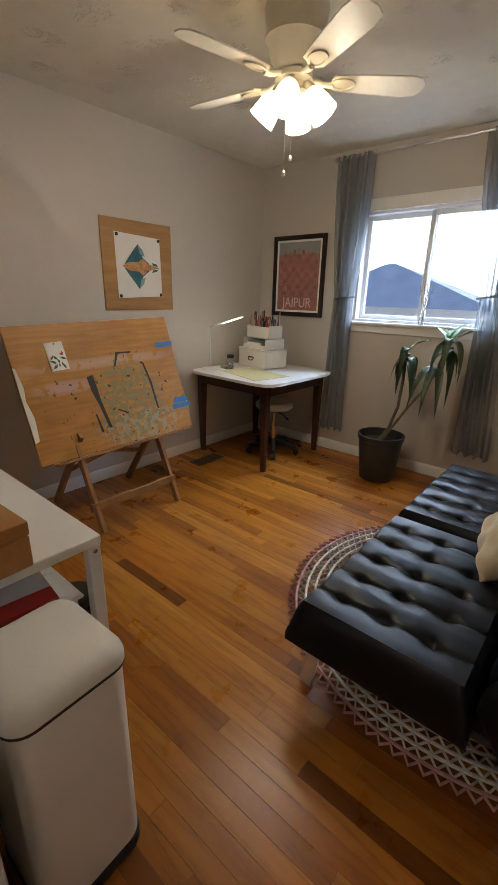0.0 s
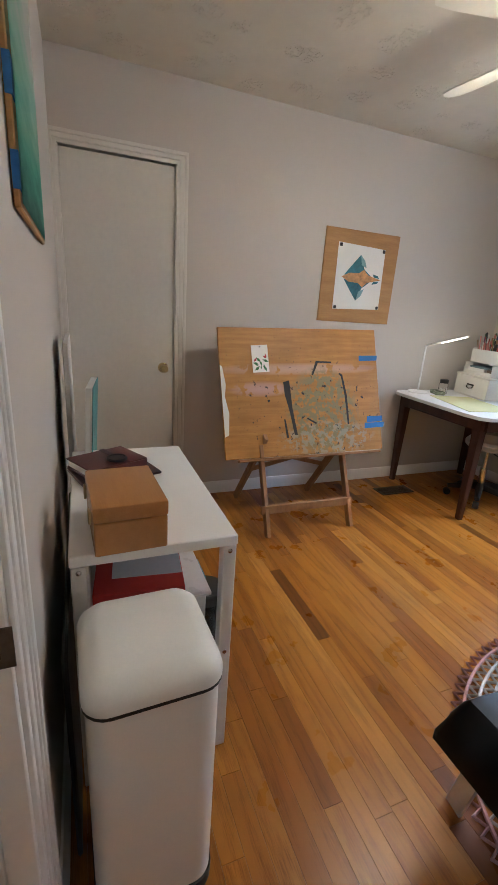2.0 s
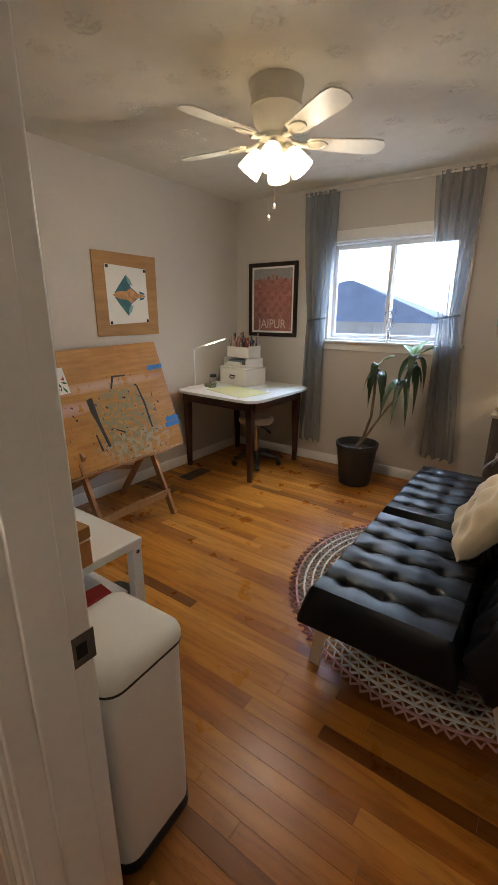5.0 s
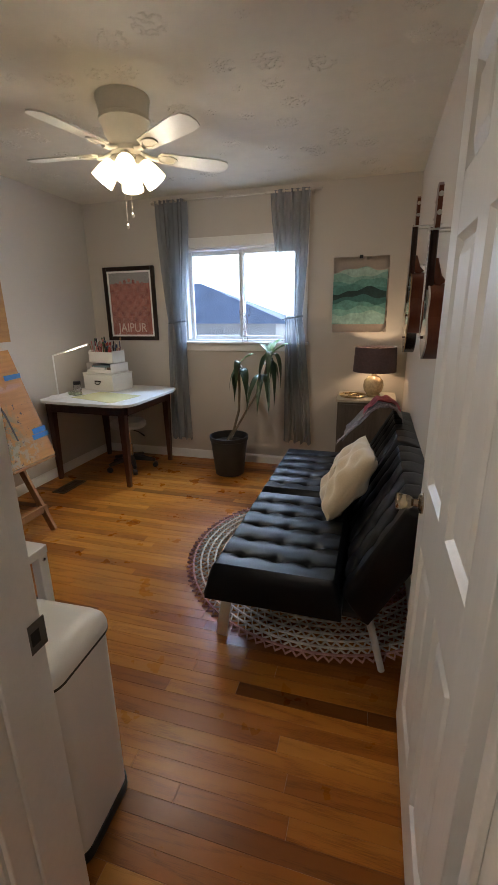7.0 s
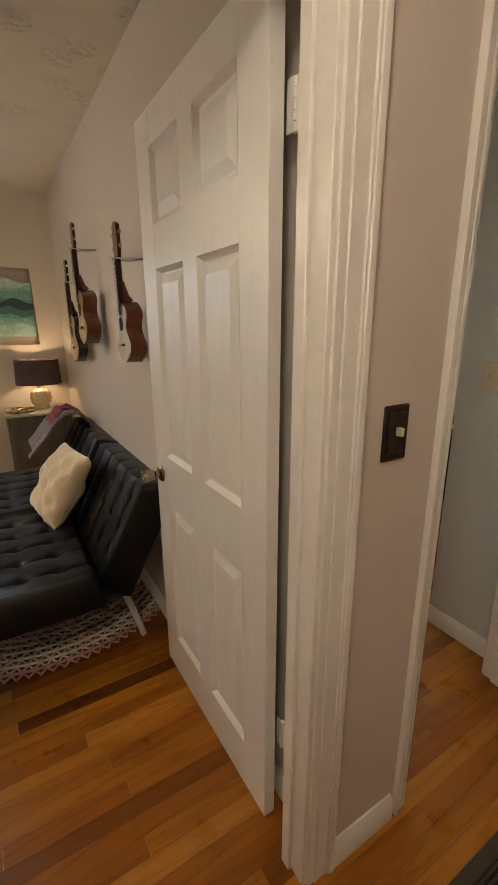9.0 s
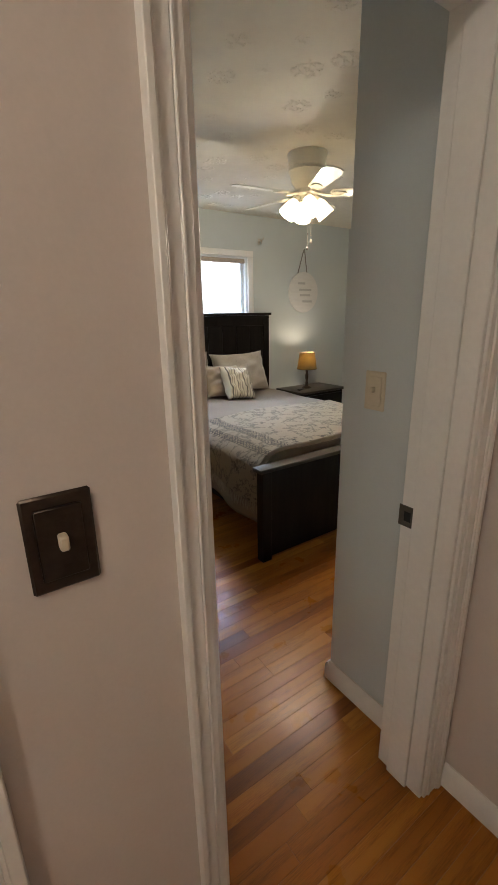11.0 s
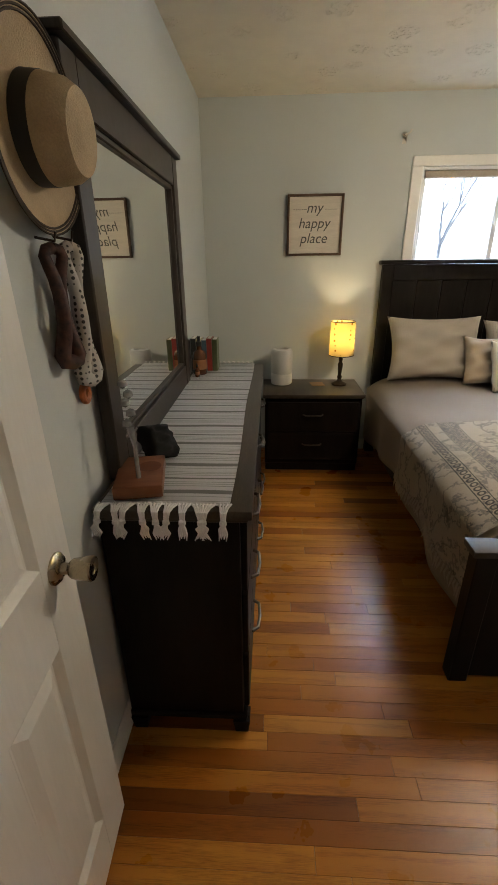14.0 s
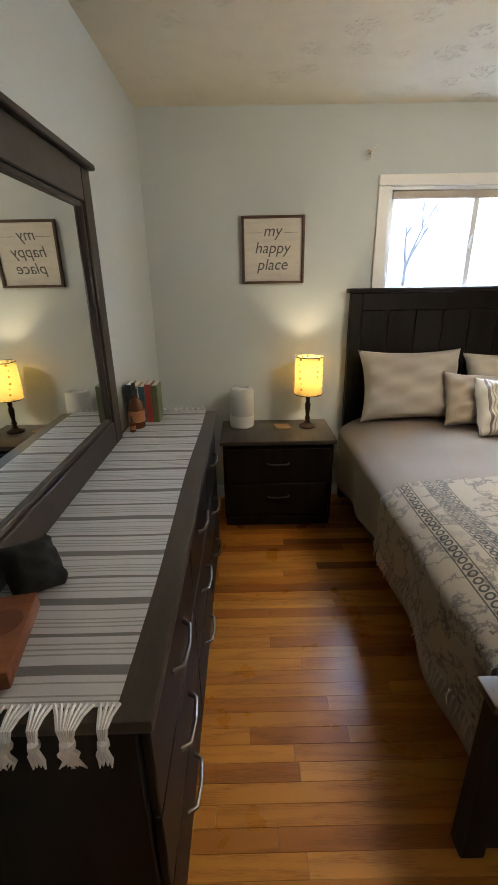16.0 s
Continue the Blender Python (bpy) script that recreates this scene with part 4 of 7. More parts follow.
for x, y, sx, sy in ((-2.52, 2.665, -1, -1), (-1.775, 2.645, 1, -1), (-1.755, 3.385, 1, 1), (-2.50, 3.40, -1, 1)):
    ix, iy = x - sx * 0.01, y - sy * 0.0
    bm = bmesh.new()
    rings = [[bm.verts.new((ix + u * s, iy + v * s, z)) for u, v in ((-1, -1), (1, -1), (1, 1), (-1, 1))] for z, s in ((0, 0.019), (0.45, 0.026), (0.727, 0.033))]
    for r0, r1 in zip(rings, rings[1:]):
        for k in range(4):
            bm.faces.new((r0[k], r0[(k + 1) % 4], r1[(k + 1) % 4], r1[k]))
    bm.faces.new(rings[0])
    bm.faces.new(rings[-1])
    bmesh.ops.bevel(bm, geom=[e for e in bm.edges if abs((e.verts[0].co - e.verts[1].co).z) > 0.1], offset=0.005, segments=2, affect="EDGES")
    part("leg", bm, DESKWOOD, dk)
mat = thing("desk_mat", "pale yellow-green paper mat on the white desk", "mat")
part("sheet", plate([(-2.33, 2.72), (-1.83, 2.57), (-1.76, 2.92), (-2.24, 3.02)], 0.7505, 0.753), surface("pale_lime_paper", (0.56, 0.53, 0.27), 0.7, 0.05), mat)

CARD = surface("white_card", (0.74, 0.71, 0.65), 0.6, 0.04)
db = thing("drawer_box", "white card storage box with a label holder", "box", (-2.27, 3.20, 0.75), -12)
part("box_body", boxed(-0.19, 0.19, -0.13, 0.13, 0.001, 0.15, 0.004), CARD, db)
part("box_lid", boxed(-0.195, 0.195, -0.135, 0.135, 0.1505, 0.165, 0.005), CARD, db)
bm = bmesh.new()
tube(bm, [(-0.035, -0.134, 0.082), (-0.03, -0.140, 0.068), (0.0, -0.144, 0.062), (0.03, -0.140, 0.068), (0.035, -0.134, 0.082)], 0.004, 8)
box(bm, -0.038, 0.038, -0.136, -0.131, 0.084, 0.096, 0.001)
part("pull", bm, BRONZE, db, "dark cup pull")
tr = thing("letter_tray", "white letter tray holding papers and small items", "tray", (-2.27, 3.21, 0.916), -12)
bm = bmesh.new()
box(bm, -0.16, 0.16, -0.11, 0.11, 0.0, 0.008)
box(bm, -0.16, -0.152, -0.11, 0.11, 0.008, 0.085, 0.002)
box(bm, 0.152, 0.16, -0.11, 0.11, 0.008, 0.085, 0.002)
box(bm, -0.152, 0.152, 0.102, 0.11, 0.008, 0.085, 0.002)
box(bm, -0.152, 0.152, -0.11, -0.102, 0.008, 0.03, 0.002)
part("tray_body", bm, CARD, tr)
part("paper_stack", boxed(-0.13, 0.06, -0.098, 0.09, 0.0085, 0.048, 0.002), PAPER, tr)
part("notebook", boxed(-0.11, 0.08, -0.096, 0.08, 0.0485, 0.062, 0.002), surface("slate_cover", (0.16, 0.22, 0.23), 0.6), tr)
part("small_tin", boxed(0.085, 0.14, -0.095, -0.03, 0.0085, 0.05, 0.004), surface("brown_tin", (0.14, 0.10, 0.07), 0.5), tr)
cy = thing("brush_caddy", "white card caddy full of paintbrushes and pens", "caddy", (-2.28, 3.23, 1.003), -12)
bm = bmesh.new()
box(bm, -0.155, 0.155, -0.08, 0.08, 0.0, 0.006)
box(bm, -0.155, 0.155, -0.08, -0.074, 0.006, 0.10, 0.002)
box(bm, -0.155, 0.155, 0.074, 0.08, 0.006, 0.12, 0.002)
box(bm, -0.155, -0.149, -0.074, 0.074, 0.006, 0.11, 0.002)
box(bm, 0.149, 0.155, -0.074, 0.074, 0.006, 0.11, 0.002)
part("caddy_body", bm, CARD, cy)
TINTS = [surface("brush_" + n, c, 0.4) for n, c in (("black", (0.02, 0.02, 0.02)), ("red", (0.35, 0.04, 0.03)), ("wood", (0.33, 0.18, 0.07)), ("navy", (0.03, 0.05, 0.13)), ("pink", (0.55, 0.20, 0.17)), ("green", (0.08, 0.13, 0.05)), ("white", (0.7, 0.68, 0.62)))]
rnd = random.Random(11)
for k in range(46):
    x, y = rnd.uniform(-0.135, 0.135), rnd.uniform(-0.06, 0.06)
    ln = rnd.uniform(0.13, 0.215)
    tip = (x + rnd.uniform(-0.035, 0.035), y + rnd.uniform(-0.03, 0.03), ln)
    bb = part("brush", tubed([(x, y, 0.008), tip], [0.003, rnd.uniform(0.003, 0.006)], 6), TINTS[k % 7], cy)
    if k % 3 == 0:
        tv = Vector(tip)
        part("bristles", tubed([tv, tv + Vector((0, 0, 0.018)), tv + Vector((0, 0, 0.03))], [0.006, 0.008, 0.002], 6), TINTS[(k // 3) % 7], bb)
for x, c in ((-0.07, 4), (-0.035, 4), (0.06, 0), (0.10, 1)):
    part("paint_tube", tubed([(x, -0.05, 0.008), (x, -0.05, 0.12), (x, -0.05, 0.135), (x, -0.05, 0.15)], [0.016, 0.017, 0.009, 0.009], 10), TINTS[c], cy)

dl = thing("desk_lamp", "slim white desk lamp with a lit bar head", "lamp", (-2.46, 2.72, 0.75))
part("base", lathed([(0, 0), (0.075, 0), (0.078, 0.005), (0.072, 0.011), (0.02, 0.018), (0, 0.019)]), WHITE_METAL, dl)
part("stem", tubed([(0, 0, 0.015), (0.0, 0, 0.36)], 0.006), WHITE_METAL, dl)
part("elbow", tubed([(-0.004, 0, 0.355), (0.06, 0.008, 0.375)], 0.007), WHITE_METAL, dl)
part("head", bar((0.05, 0.006, 0.372), (0.33, 0.04, 0.455), 0.028, 0.009), WHITE_METAL, dl)
part("light_strip", bar((0.13, 0.016, 0.389), (0.32, 0.038, 0.446), 0.020, 0.003), LED, dl, "lit strip under the head")
bulb("desk_lamp_light", (-2.24, 2.75, 1.14), 1.0, (1, 0.85, 0.65), 0.05)

for nm, x, y, r, h, lidc, col in (("glass_jar", -2.42, 2.93, 0.035, 0.085, BLACK, GLASS), ("glass_jar", -2.37, 2.87, 0.028, 0.05, None, GLASS)):
    j = thing(nm, "small clear glass jar on the desk", "jar", (x, y, 0.7505))
    part("jar_body", lathed([(0, 0), (r, 0), (r, h * 0.8), (r * 0.85, h * 0.9), (r * 0.85, h), (r * 0.8, h), (r * 0.8, h * 0.9), (r * 0.94, h * 0.78), (r * 0.94, 0.004), (0, 0.004)], seg=20), GLASS, j)
    if lidc:
        part("lid", lathed([(r * 0.92, h - 0.006), (r * 0.92, h + 0.022), (0, h + 0.023)], seg=20), BLACK, j, "black screw lid")
gb = thing("paint_tray", "shallow glass paint tray with green tints", "tray", (-2.38, 2.84, 0.7505), -20)
part("tray_body", boxed(-0.055, 0.055, -0.035, 0.035, 0, 0.028, 0.004), surface("green_glass_tint", (0.24, 0.27, 0.19), 0.25, 0.3, 40), gb)

st = thing("rolling_stool", "round white padded stool on a black caster base", "stool", (-2.02, 3.08, 0))
part("seat", lathed([(0, 0.415), (0.15, 0.415), (0.165, 0.43), (0.168, 0.455), (0.15, 0.478), (0.08, 0.487), (0, 0.488)]), surface("white_vinyl_seat", (0.62, 0.58, 0.51), 0.4, 0.04), st)
part("column", tubed([(0, 0, 0.10), (0, 0, 0.25), (0, 0, 0.252), (0, 0, 0.41)], [0.025, 0.025, 0.014, 0.014], 14), CHROME, st)
part("lever", tubed([(0.01, 0, 0.395), (0.12, -0.02, 0.375), (0.18, -0.03, 0.345)], [0.005, 0.005, 0.009], 8), BLACK, st)
for k in range(5):
    a = radians(20 + 72 * k)
    c, s = math.cos(a), math.sin(a)
    part("spoke", tubed([(0, 0, 0.11), (0.12 * c, 0.12 * s, 0.095), (0.225 * c, 0.225 * s, 0.075)], [0.03, 0.025, 0.017], 8), BLACK, st)
    part("caster", lathed([(0, -0.02), (0.024, -0.02), (0.028, 0), (0.024, 0.02), (0, 0.02)], m=pose(0.225 * c, 0.225 * s, 0.0285, 90, 0, 20 + 72 * k), seg=16), BLACK, st)

# curtains and rod
rd = thing("curtain_rod", "thin brushed metal curtain rod with round finials", "curtain rod")
part("rod", tubed([(-1.80, YN - 0.085, 2.372), (-0.32, YN - 0.085, 2.372)], 0.008), NICKEL, rd)
for x in (-1.80, -0.32):
    part("finial", lathed([(0, -0.02), (0.012, -0.016), (0.017, 0), (0.012, 0.016), (0, 0.02)], m=pose(x, YN - 0.085, 2.372, 0, 90, 0), seg=14), NICKEL, rd)
for x in (-1.74, -0.38):
    part("bracket", bar((x, YN, 2.372), (x, YN - 0.09, 2.372), 0.012, 0.03), NICKEL, rd)


def curtain(name, x0, x1, waist, wx, bx0, bx1, zb, seed, out):
    """A voile panel gathered at a tie-back."""
    rnd = random.Random(seed)
    ph = [rnd.uniform(0, 6.28) for _ in range(6)]

    def fn(u, v):
        z = 2.385 + (zb - 2.385) * v
        if z > waist:
            k = (2.385 - z) / (2.385 - waist)
            k = k ** 1.6
            a, c = x0 + (wx[0] - x0) * k, x1 + (wx[1] - x1) * (k ** (2.2 if out else 1.2))
        else:
            k = (waist - z) / (waist - zb)
            k = k ** 0.7
            a, c = wx[0] + (bx0 - wx[0]) * k, wx[1] + (bx1 - wx[1]) * k
        x = a + (c - a) * u
        amp = 0.02 + 0.012 * math.sin(3 * v + ph[0])
        y = YN - 0.085 + amp * math.sin(u * 44 + ph[1] + 1.5 * math.sin(2.5 * v + ph[2])) + 0.010 * math.sin(u * 19 + ph[3])
        return (x + 0.006 * math.sin(u * 31 + ph[4] + v * 3), y, z + (0.015 * math.sin(u * 25) if v > 0.98 else 0))
    e = thing(name, "sheer grey voile curtain tied back at the window", "curtain", group="window curtains")
    part("panel", sheet(fn, 84, 60), VOILE, e, angle=80)
    cx = (wx[0] + wx[1]) / 2
    bm = bmesh.new()
    n = 20
    for a in range(n):
        q = 2 * math.pi * a / n
        q2 = 2 * math.pi * (a + 1) / n
        tube(bm, [(cx + 0.085 * math.cos(q), YN - 0.082 + 0.04 * math.sin(q), waist + 0.012 * math.cos(q)), (cx + 0.085 * math.cos(q2), YN - 0.082 + 0.04 * math.sin(q2), waist + 0.012 * math.cos(q2))], 0.009, 6)
    part("tie_back", bm, VOILE, e)


curtain("curtain", -1.77, -1.47, 1.36, (-1.70, -1.55), -1.76, -1.53, 0.22, 1, False)
curtain("curtain", -0.72, -0.39, 1.39, (-0.60, -0.45), -0.60, -0.34, 0.26, 2, False)

# potted dracaena
pl = thing("potted_plant", "drooping dracaena in a charcoal plastic pot", "plant", (-1.05, 3.19, 0))
part("pot", lathed([(0, 0), (0.125, 0), (0.132, 0.006), (0.168, 0.325), (0.176, 0.33), (0.178, 0.365), (0.168, 0.367), (0.162, 0.33), (0.155, 0.30), (0, 0.30)], seg=40), POT, pl)
part("soil", lathed([(0.157, 0.303), (0.10, 0.312), (0, 0.316)], seg=30), SOIL, pl)
c1 = [(-0.02, -0.02, 0.30), (0.05, 0.0, 0.42), (0.10, 0.0, 0.60), (0.11, 0.0, 0.80), (0.11, -0.01, 0.93), (0.13, -0.01, 1.00)]
c2 = [(0.0, -0.03, 0.30), (0.07, -0.02, 0.42), (0.17, -0.01, 0.60), (0.27, 0.0, 0.76), (0.33, 0.01, 0.90), (0.37, 0.01, 1.03), (0.39, 0.0, 1.10)]
part("cane", tubed(c1, [0.013, 0.012, 0.011, 0.011, 0.013, 0.012], 9), CANE, pl)
part("cane", tubed(c2, [0.012, 0.010, 0.009, 0.009, 0.012, 0.014, 0.012], 9), CANE, pl)


def strap_leaf(o, yaw, ln, wd, rise, droop):
    """A long arching leaf with a folded midrib."""
    d = Vector((math.cos(yaw), math.sin(yaw), 0))
    s = Vector((-d.y, d.x, 0))
    o = Vector(o)

    def fn(u, v):
        w = wd * (math.sin(math.pi * min(1, 0.08 + 0.92 * u) ** 0.8)) * (1 - 0.25 * u)
        q = (v - 0.5) * 2
        p = o + d * (ln * (u - 0.35 * droop * u * u)) + Vector((0, 0, ln * (rise * u - droop * u * u)))
        return p + s * (q * w) + Vector((0, 0, abs(q) * w * 0.5 + 0.004 * math.sin(9 * u + q)))
    return sheet(fn, 10, 4)


rnd = random.Random(21)
for o, n, new_n in ((c1[-2], 4, 0), (c1[-1], 5, 1), (c2[-1], 8, 4), (c2[-2], 4, 0)):
    for k in range(n):
        yaw = 2 * math.pi * (k + rnd.random() * 0.6) / n
        young = k < new_n
        ln = rnd.uniform(0.15, 0.24)
        o2 = Vector(o) + Vector((0, 0, rnd.uniform(-0.05, 0.03)))
        lf = part("leaf", strap_leaf(o2, yaw, ln, rnd.uniform(0.026, 0.040), 1.0 if young else rnd.uniform(0.1, 0.5), 0.6 if young else rnd.uniform(1.2, 1.9)), LEAF_NEW if young else LEAF, pl, angle=60)
for dx in (-0.02, 0.02, 0.0):
    part("leaf", strap_leaf((0.33 + dx, -0.015, 0.93), 4.7 + dx * 20, 0.30, 0.028, -0.2, 0.9), LEAF, pl, "hanging withered leaf", angle=60)
vz = thing("bud_vase", "small clear glass vase with a dry twig on the sill", "vase", (-0.98, YN - 0.02, OW[2]))
part("vase_body", lathed([(0, 0), (0.022, 0), (0.026, 0.03), (0.014, 0.08), (0.012, 0.12), (0.010, 0.12), (0.012, 0.08), (0.022, 0.03), (0.018, 0.004), (0, 0.004)], seg=16), GLASS, vz)
bm = bmesh.new()
rnd = random.Random(3)
for k in range(7):
    a, l = rnd.uniform(0, 6.28), rnd.uniform(0.12, 0.26)
    q = Vector((0.05 * math.cos(a), 0.02 * math.sin(a), 0.06 + l))
    tube(bm, [(0, 0, 0.02), (q.x * 0.3, q.y * 0.3, 0.02 + l * 0.5), q], 0.0016, 5)
    for j in range(4):
        b = Vector((q.x * (0.5 + 0.15 * j) + rnd.uniform(-0.015, 0.015), q.y, q.z - 0.02 * j))
        lathe(bm, [(0, 0.006), (0.006, 0), (0, -0.006)], b, 6)
part("twigs", bm, CANE, vz)

# futon
SATIN = surface("satin_silver_paint", (0.66, 0.66, 0.65), 0.32, 0.06, 20, 90, 0.03, metal=0.35)
ft = thing("futon_sofa", "black tufted faux-leather futon with silver legs", "sofa")


def cushion(u0, u1, v0, v1, zb, zt, seams, tufts, m, nu=44, nv=64):
    """A tufted slab: u across the seat, v along it, seams across, dimples on the seams."""
    L, W = v1 - v0, u1 - u0

    def height(u, v):
        x, y = u * W, v * L
        ex, ey = min(x, W - x), min(y, L - y)
        edge = min(1.0, ex / 0.035) ** 0.5 if ex < 0.035 else 1.0
        edge *= min(1.0, ey / 0.035) ** 0.5 if ey < 0.035 else 1.0
        h = 0.0
        for s in seams:
            d = abs(v - s) * L
            h -= 0.009 * math.exp(-(d / 0.008) ** 2) * (0.75 + 0.25 * math.sin(17 * u + 9 * s))
            for q in tufts:
                r = math.hypot(d, (u - q) * W)
                h -= 0.017 * math.exp(-(r / 0.020) ** 2) + 0.003 * math.exp(-(r / 0.05) ** 2)
        cell = 1.0
        for s in seams:
            cell = min(cell, abs(v - s) * L / 0.07)
        h += 0.006 * min(1, cell)
        return zb + 0.03 + (zt - zb - 0.03) * edge + h * edge
    bm = bmesh.new()
    vs = sorted(set([j / nv for j in range(nv + 1)] + [max(0, min(1, s + d)) for s in seams for d in (-0.008, -0.004, 0, 0.004, 0.008)]))
    us = [i / nu for i in range(nu + 1)]
    g = [[bm.verts.new((u0 + u * W, v0 + v * L, height(u, v))) for v in vs] for u in us]
    for i in range(len(us) - 1):
        for j in range(len(vs) - 1):
            bm.faces.new((g[i][j], g[i + 1][j], g[i + 1][j + 1], g[i][j + 1]))
    rim = [g[i][0] for i in range(len(us))] + [g[-1][j] for j in range(1, len(vs))] + [g[i][-1] for i in range(len(us) - 2, -1, -1)] + [g[0][j] for j in range(len(vs) - 2, 0, -1)]
    low = [bm.verts.new((w.co.x, w.co.y, zb)) for w in rim]
    for k in range(len(rim)):
        q = (k + 1) % len(rim)
        bm.faces.new((rim[k], rim[q], low[q], low[k]))
    bm.faces.new(low)
    bmesh.ops.transform(bm, matrix=m, verts=bm.verts[:])
    return bm


ID = Matrix.Identity(4)
SEAMS, TUFT = (0.17, 0.34, 0.51, 0.68, 0.85), (0.22, 0.48, 0.74)
part("seat_cushion", cushion(-0.43, 0.13, 1.05, 1.885, 0.29, 0.435, SEAMS, TUFT, ID), LEATHER, ft, angle=50)
part("seat_cushion", cushion(-0.43, 0.13, 1.895, 2.73, 0.29, 0.435, SEAMS, TUFT, ID), LEATHER, ft, angle=50)
Mback = Matrix.Translation((0.115, 0, 0.36)) @ Matrix.Rotation(radians(-62), 4, "Y")
for a, c in ((1.05, 1.885), (1.895, 2.73)):
    part("backrest", cushion(0.0, 0.50, a, c, -0.13, 0.0, SEAMS, (0.25, 0.5, 0.75), Mback), LEATHER, ft, angle=50)
for x, y, sx, sy in ((-0.36, 1.16, -0.05, 0.0), (-0.36, 2.62, -0.05, 0.0), (0.22, 1.16, 0.08, 0.0), (0.22, 2.62, 0.08, 0.0)):
    part("leg", bar((x, y, 0.29), (x + sx, y + sy + 0.02, 0.002), 0.05, 0.014, (0, 1, 0)) if x < 0 else tubed([(x, y, 0.30), (x + sx, y, 0.002)], [0.016, 0.014], 14), SATIN, ft, "silver metal leg")
part("base_frame", boxed(-0.36, 0.24, 1.12, 2.66, 0.262, 0.289, 0.004), BLACK, ft)


def pillow(w, h, t, m, nu=26, nv=26, sag=0.04, seed=1):
    """A stuffed cushion with pinched corners and creases."""
    bm = bmesh.new()
    rnd = random.Random(seed)
    ph = [rnd.uniform(0, 6.28) for _ in range(4)]
    for s in (1, -1):
        g = []
        for i in range(nu + 1):
            row = []
            for j in range(nv + 1):
                a, b = 2 * i / nu - 1, 2 * j / nv - 1
                pinch = 1 - sag * (1 - abs(b) ** 2) * abs(a) ** 3
                pinch2 = 1 - sag * (1 - abs(a) ** 2) * abs(b) ** 3
                puff = max(0, (1 - a ** 4) * (1 - b ** 4)) ** 0.55
                wr = 0.10 * t * math.sin(6 * a + 4 * b + ph[0]) * math.sin(5 * b + ph[1]) + 0.05 * t * math.sin(13 * b - 6 * a + ph[2])
                row.append(bm.verts.new((a * w / 2 * pinch, b * h / 2 * pinch2, s * (t / 2 * puff + (wr * puff)))))
            g.append(row)
        for i in range(nu):
            for j in range(nv):
                bm.faces.new((g[i][j], g[i + 1][j], g[i + 1][j + 1], g[i][j + 1]))
    bmesh.ops.remove_doubles(bm, verts=bm.verts[:], dist=1e-4)
    bmesh.ops.transform(bm, matrix=m, verts=bm.verts[:])
    return bm


cp = thing("throw_pillow", "cream velvet throw pillow leaning on the futon", "pillow")
part("pillow_body", pillow(0.40, 0.40, 0.15, pose(0.09, 1.80, 0.60, 0, -58, 8), seed=5), CREAM, cp, angle=70)
part("button", lathed([(0, 0.006), (0.012, 0.004), (0.014, 0), (0, -0.002)], m=pose(0.045, 1.80, 0.632, 0, -58, 8) @ pose(0, 0, 0.026), seg=14), CREAM, cp)

KNIT = surface("grey_knit", (0.28, 0.26, 0.25), 0.9, 0.45, 60, 220, 0.6, dist=0.006)
PINKKNIT = surface("rose_knit", (0.40, 0.10, 0.12), 0.9, 0.25, 60, 220, 0.6, dist=0.006)
LACE = surface("lilac_lace", (0.42, 0.36, 0.37), 0.9, 0.55, 90, 160, 0.6, dist=0.006)
tb = thing("throw_blanket", "folded grey and rose knitted throw over the backrest", "blanket")


def over_back(y0, y1, off, lo, hi):
    """Cloth laid over the backrest's top edge."""
    pts = [(-0.02, 0.56), (0.03, 0.62), (0.10, 0.70), (0.18, 0.79), (0.235, 0.845), (0.29, 0.855), (0.345, 0.835), (0.385, 0.78), (0.40, 0.70), (0.405, 0.60)]

    def fn(u, v):
        k = (lo + (hi - lo) * u) * (len(pts) - 1)
        i = min(int(k), len(pts) - 2)
        f = k - i
        x = pts[i][0] * (1 - f) + pts[i + 1][0] * f
        z = pts[i][1] * (1 - f) + pts[i + 1][1] * f
        wob = 0.008 * math.sin(14 * v + 5 * u) + 0.006 * math.sin(23 * u + 3 * v)
        return (x - off * 0.5, y0 + (y1 - y0) * v + 0.01 * math.sin(9 * u), z + off + wob)
    return sheet(fn, 30, 16, 0.012)


part("outer_fold", over_back(2.34, 2.74, 0.012, 0.1, 1.0), KNIT, tb, angle=70)
part("rose_fold", over_back(2.42, 2.62, 0.034, 0.3, 0.85), PINKKNIT, tb, "rose knitted stripe", angle=70)
part("lace_border", over_back(2.30, 2.37, 0.03, 0.05, 0.95), LACE, tb, "lilac lace border", angle=70)

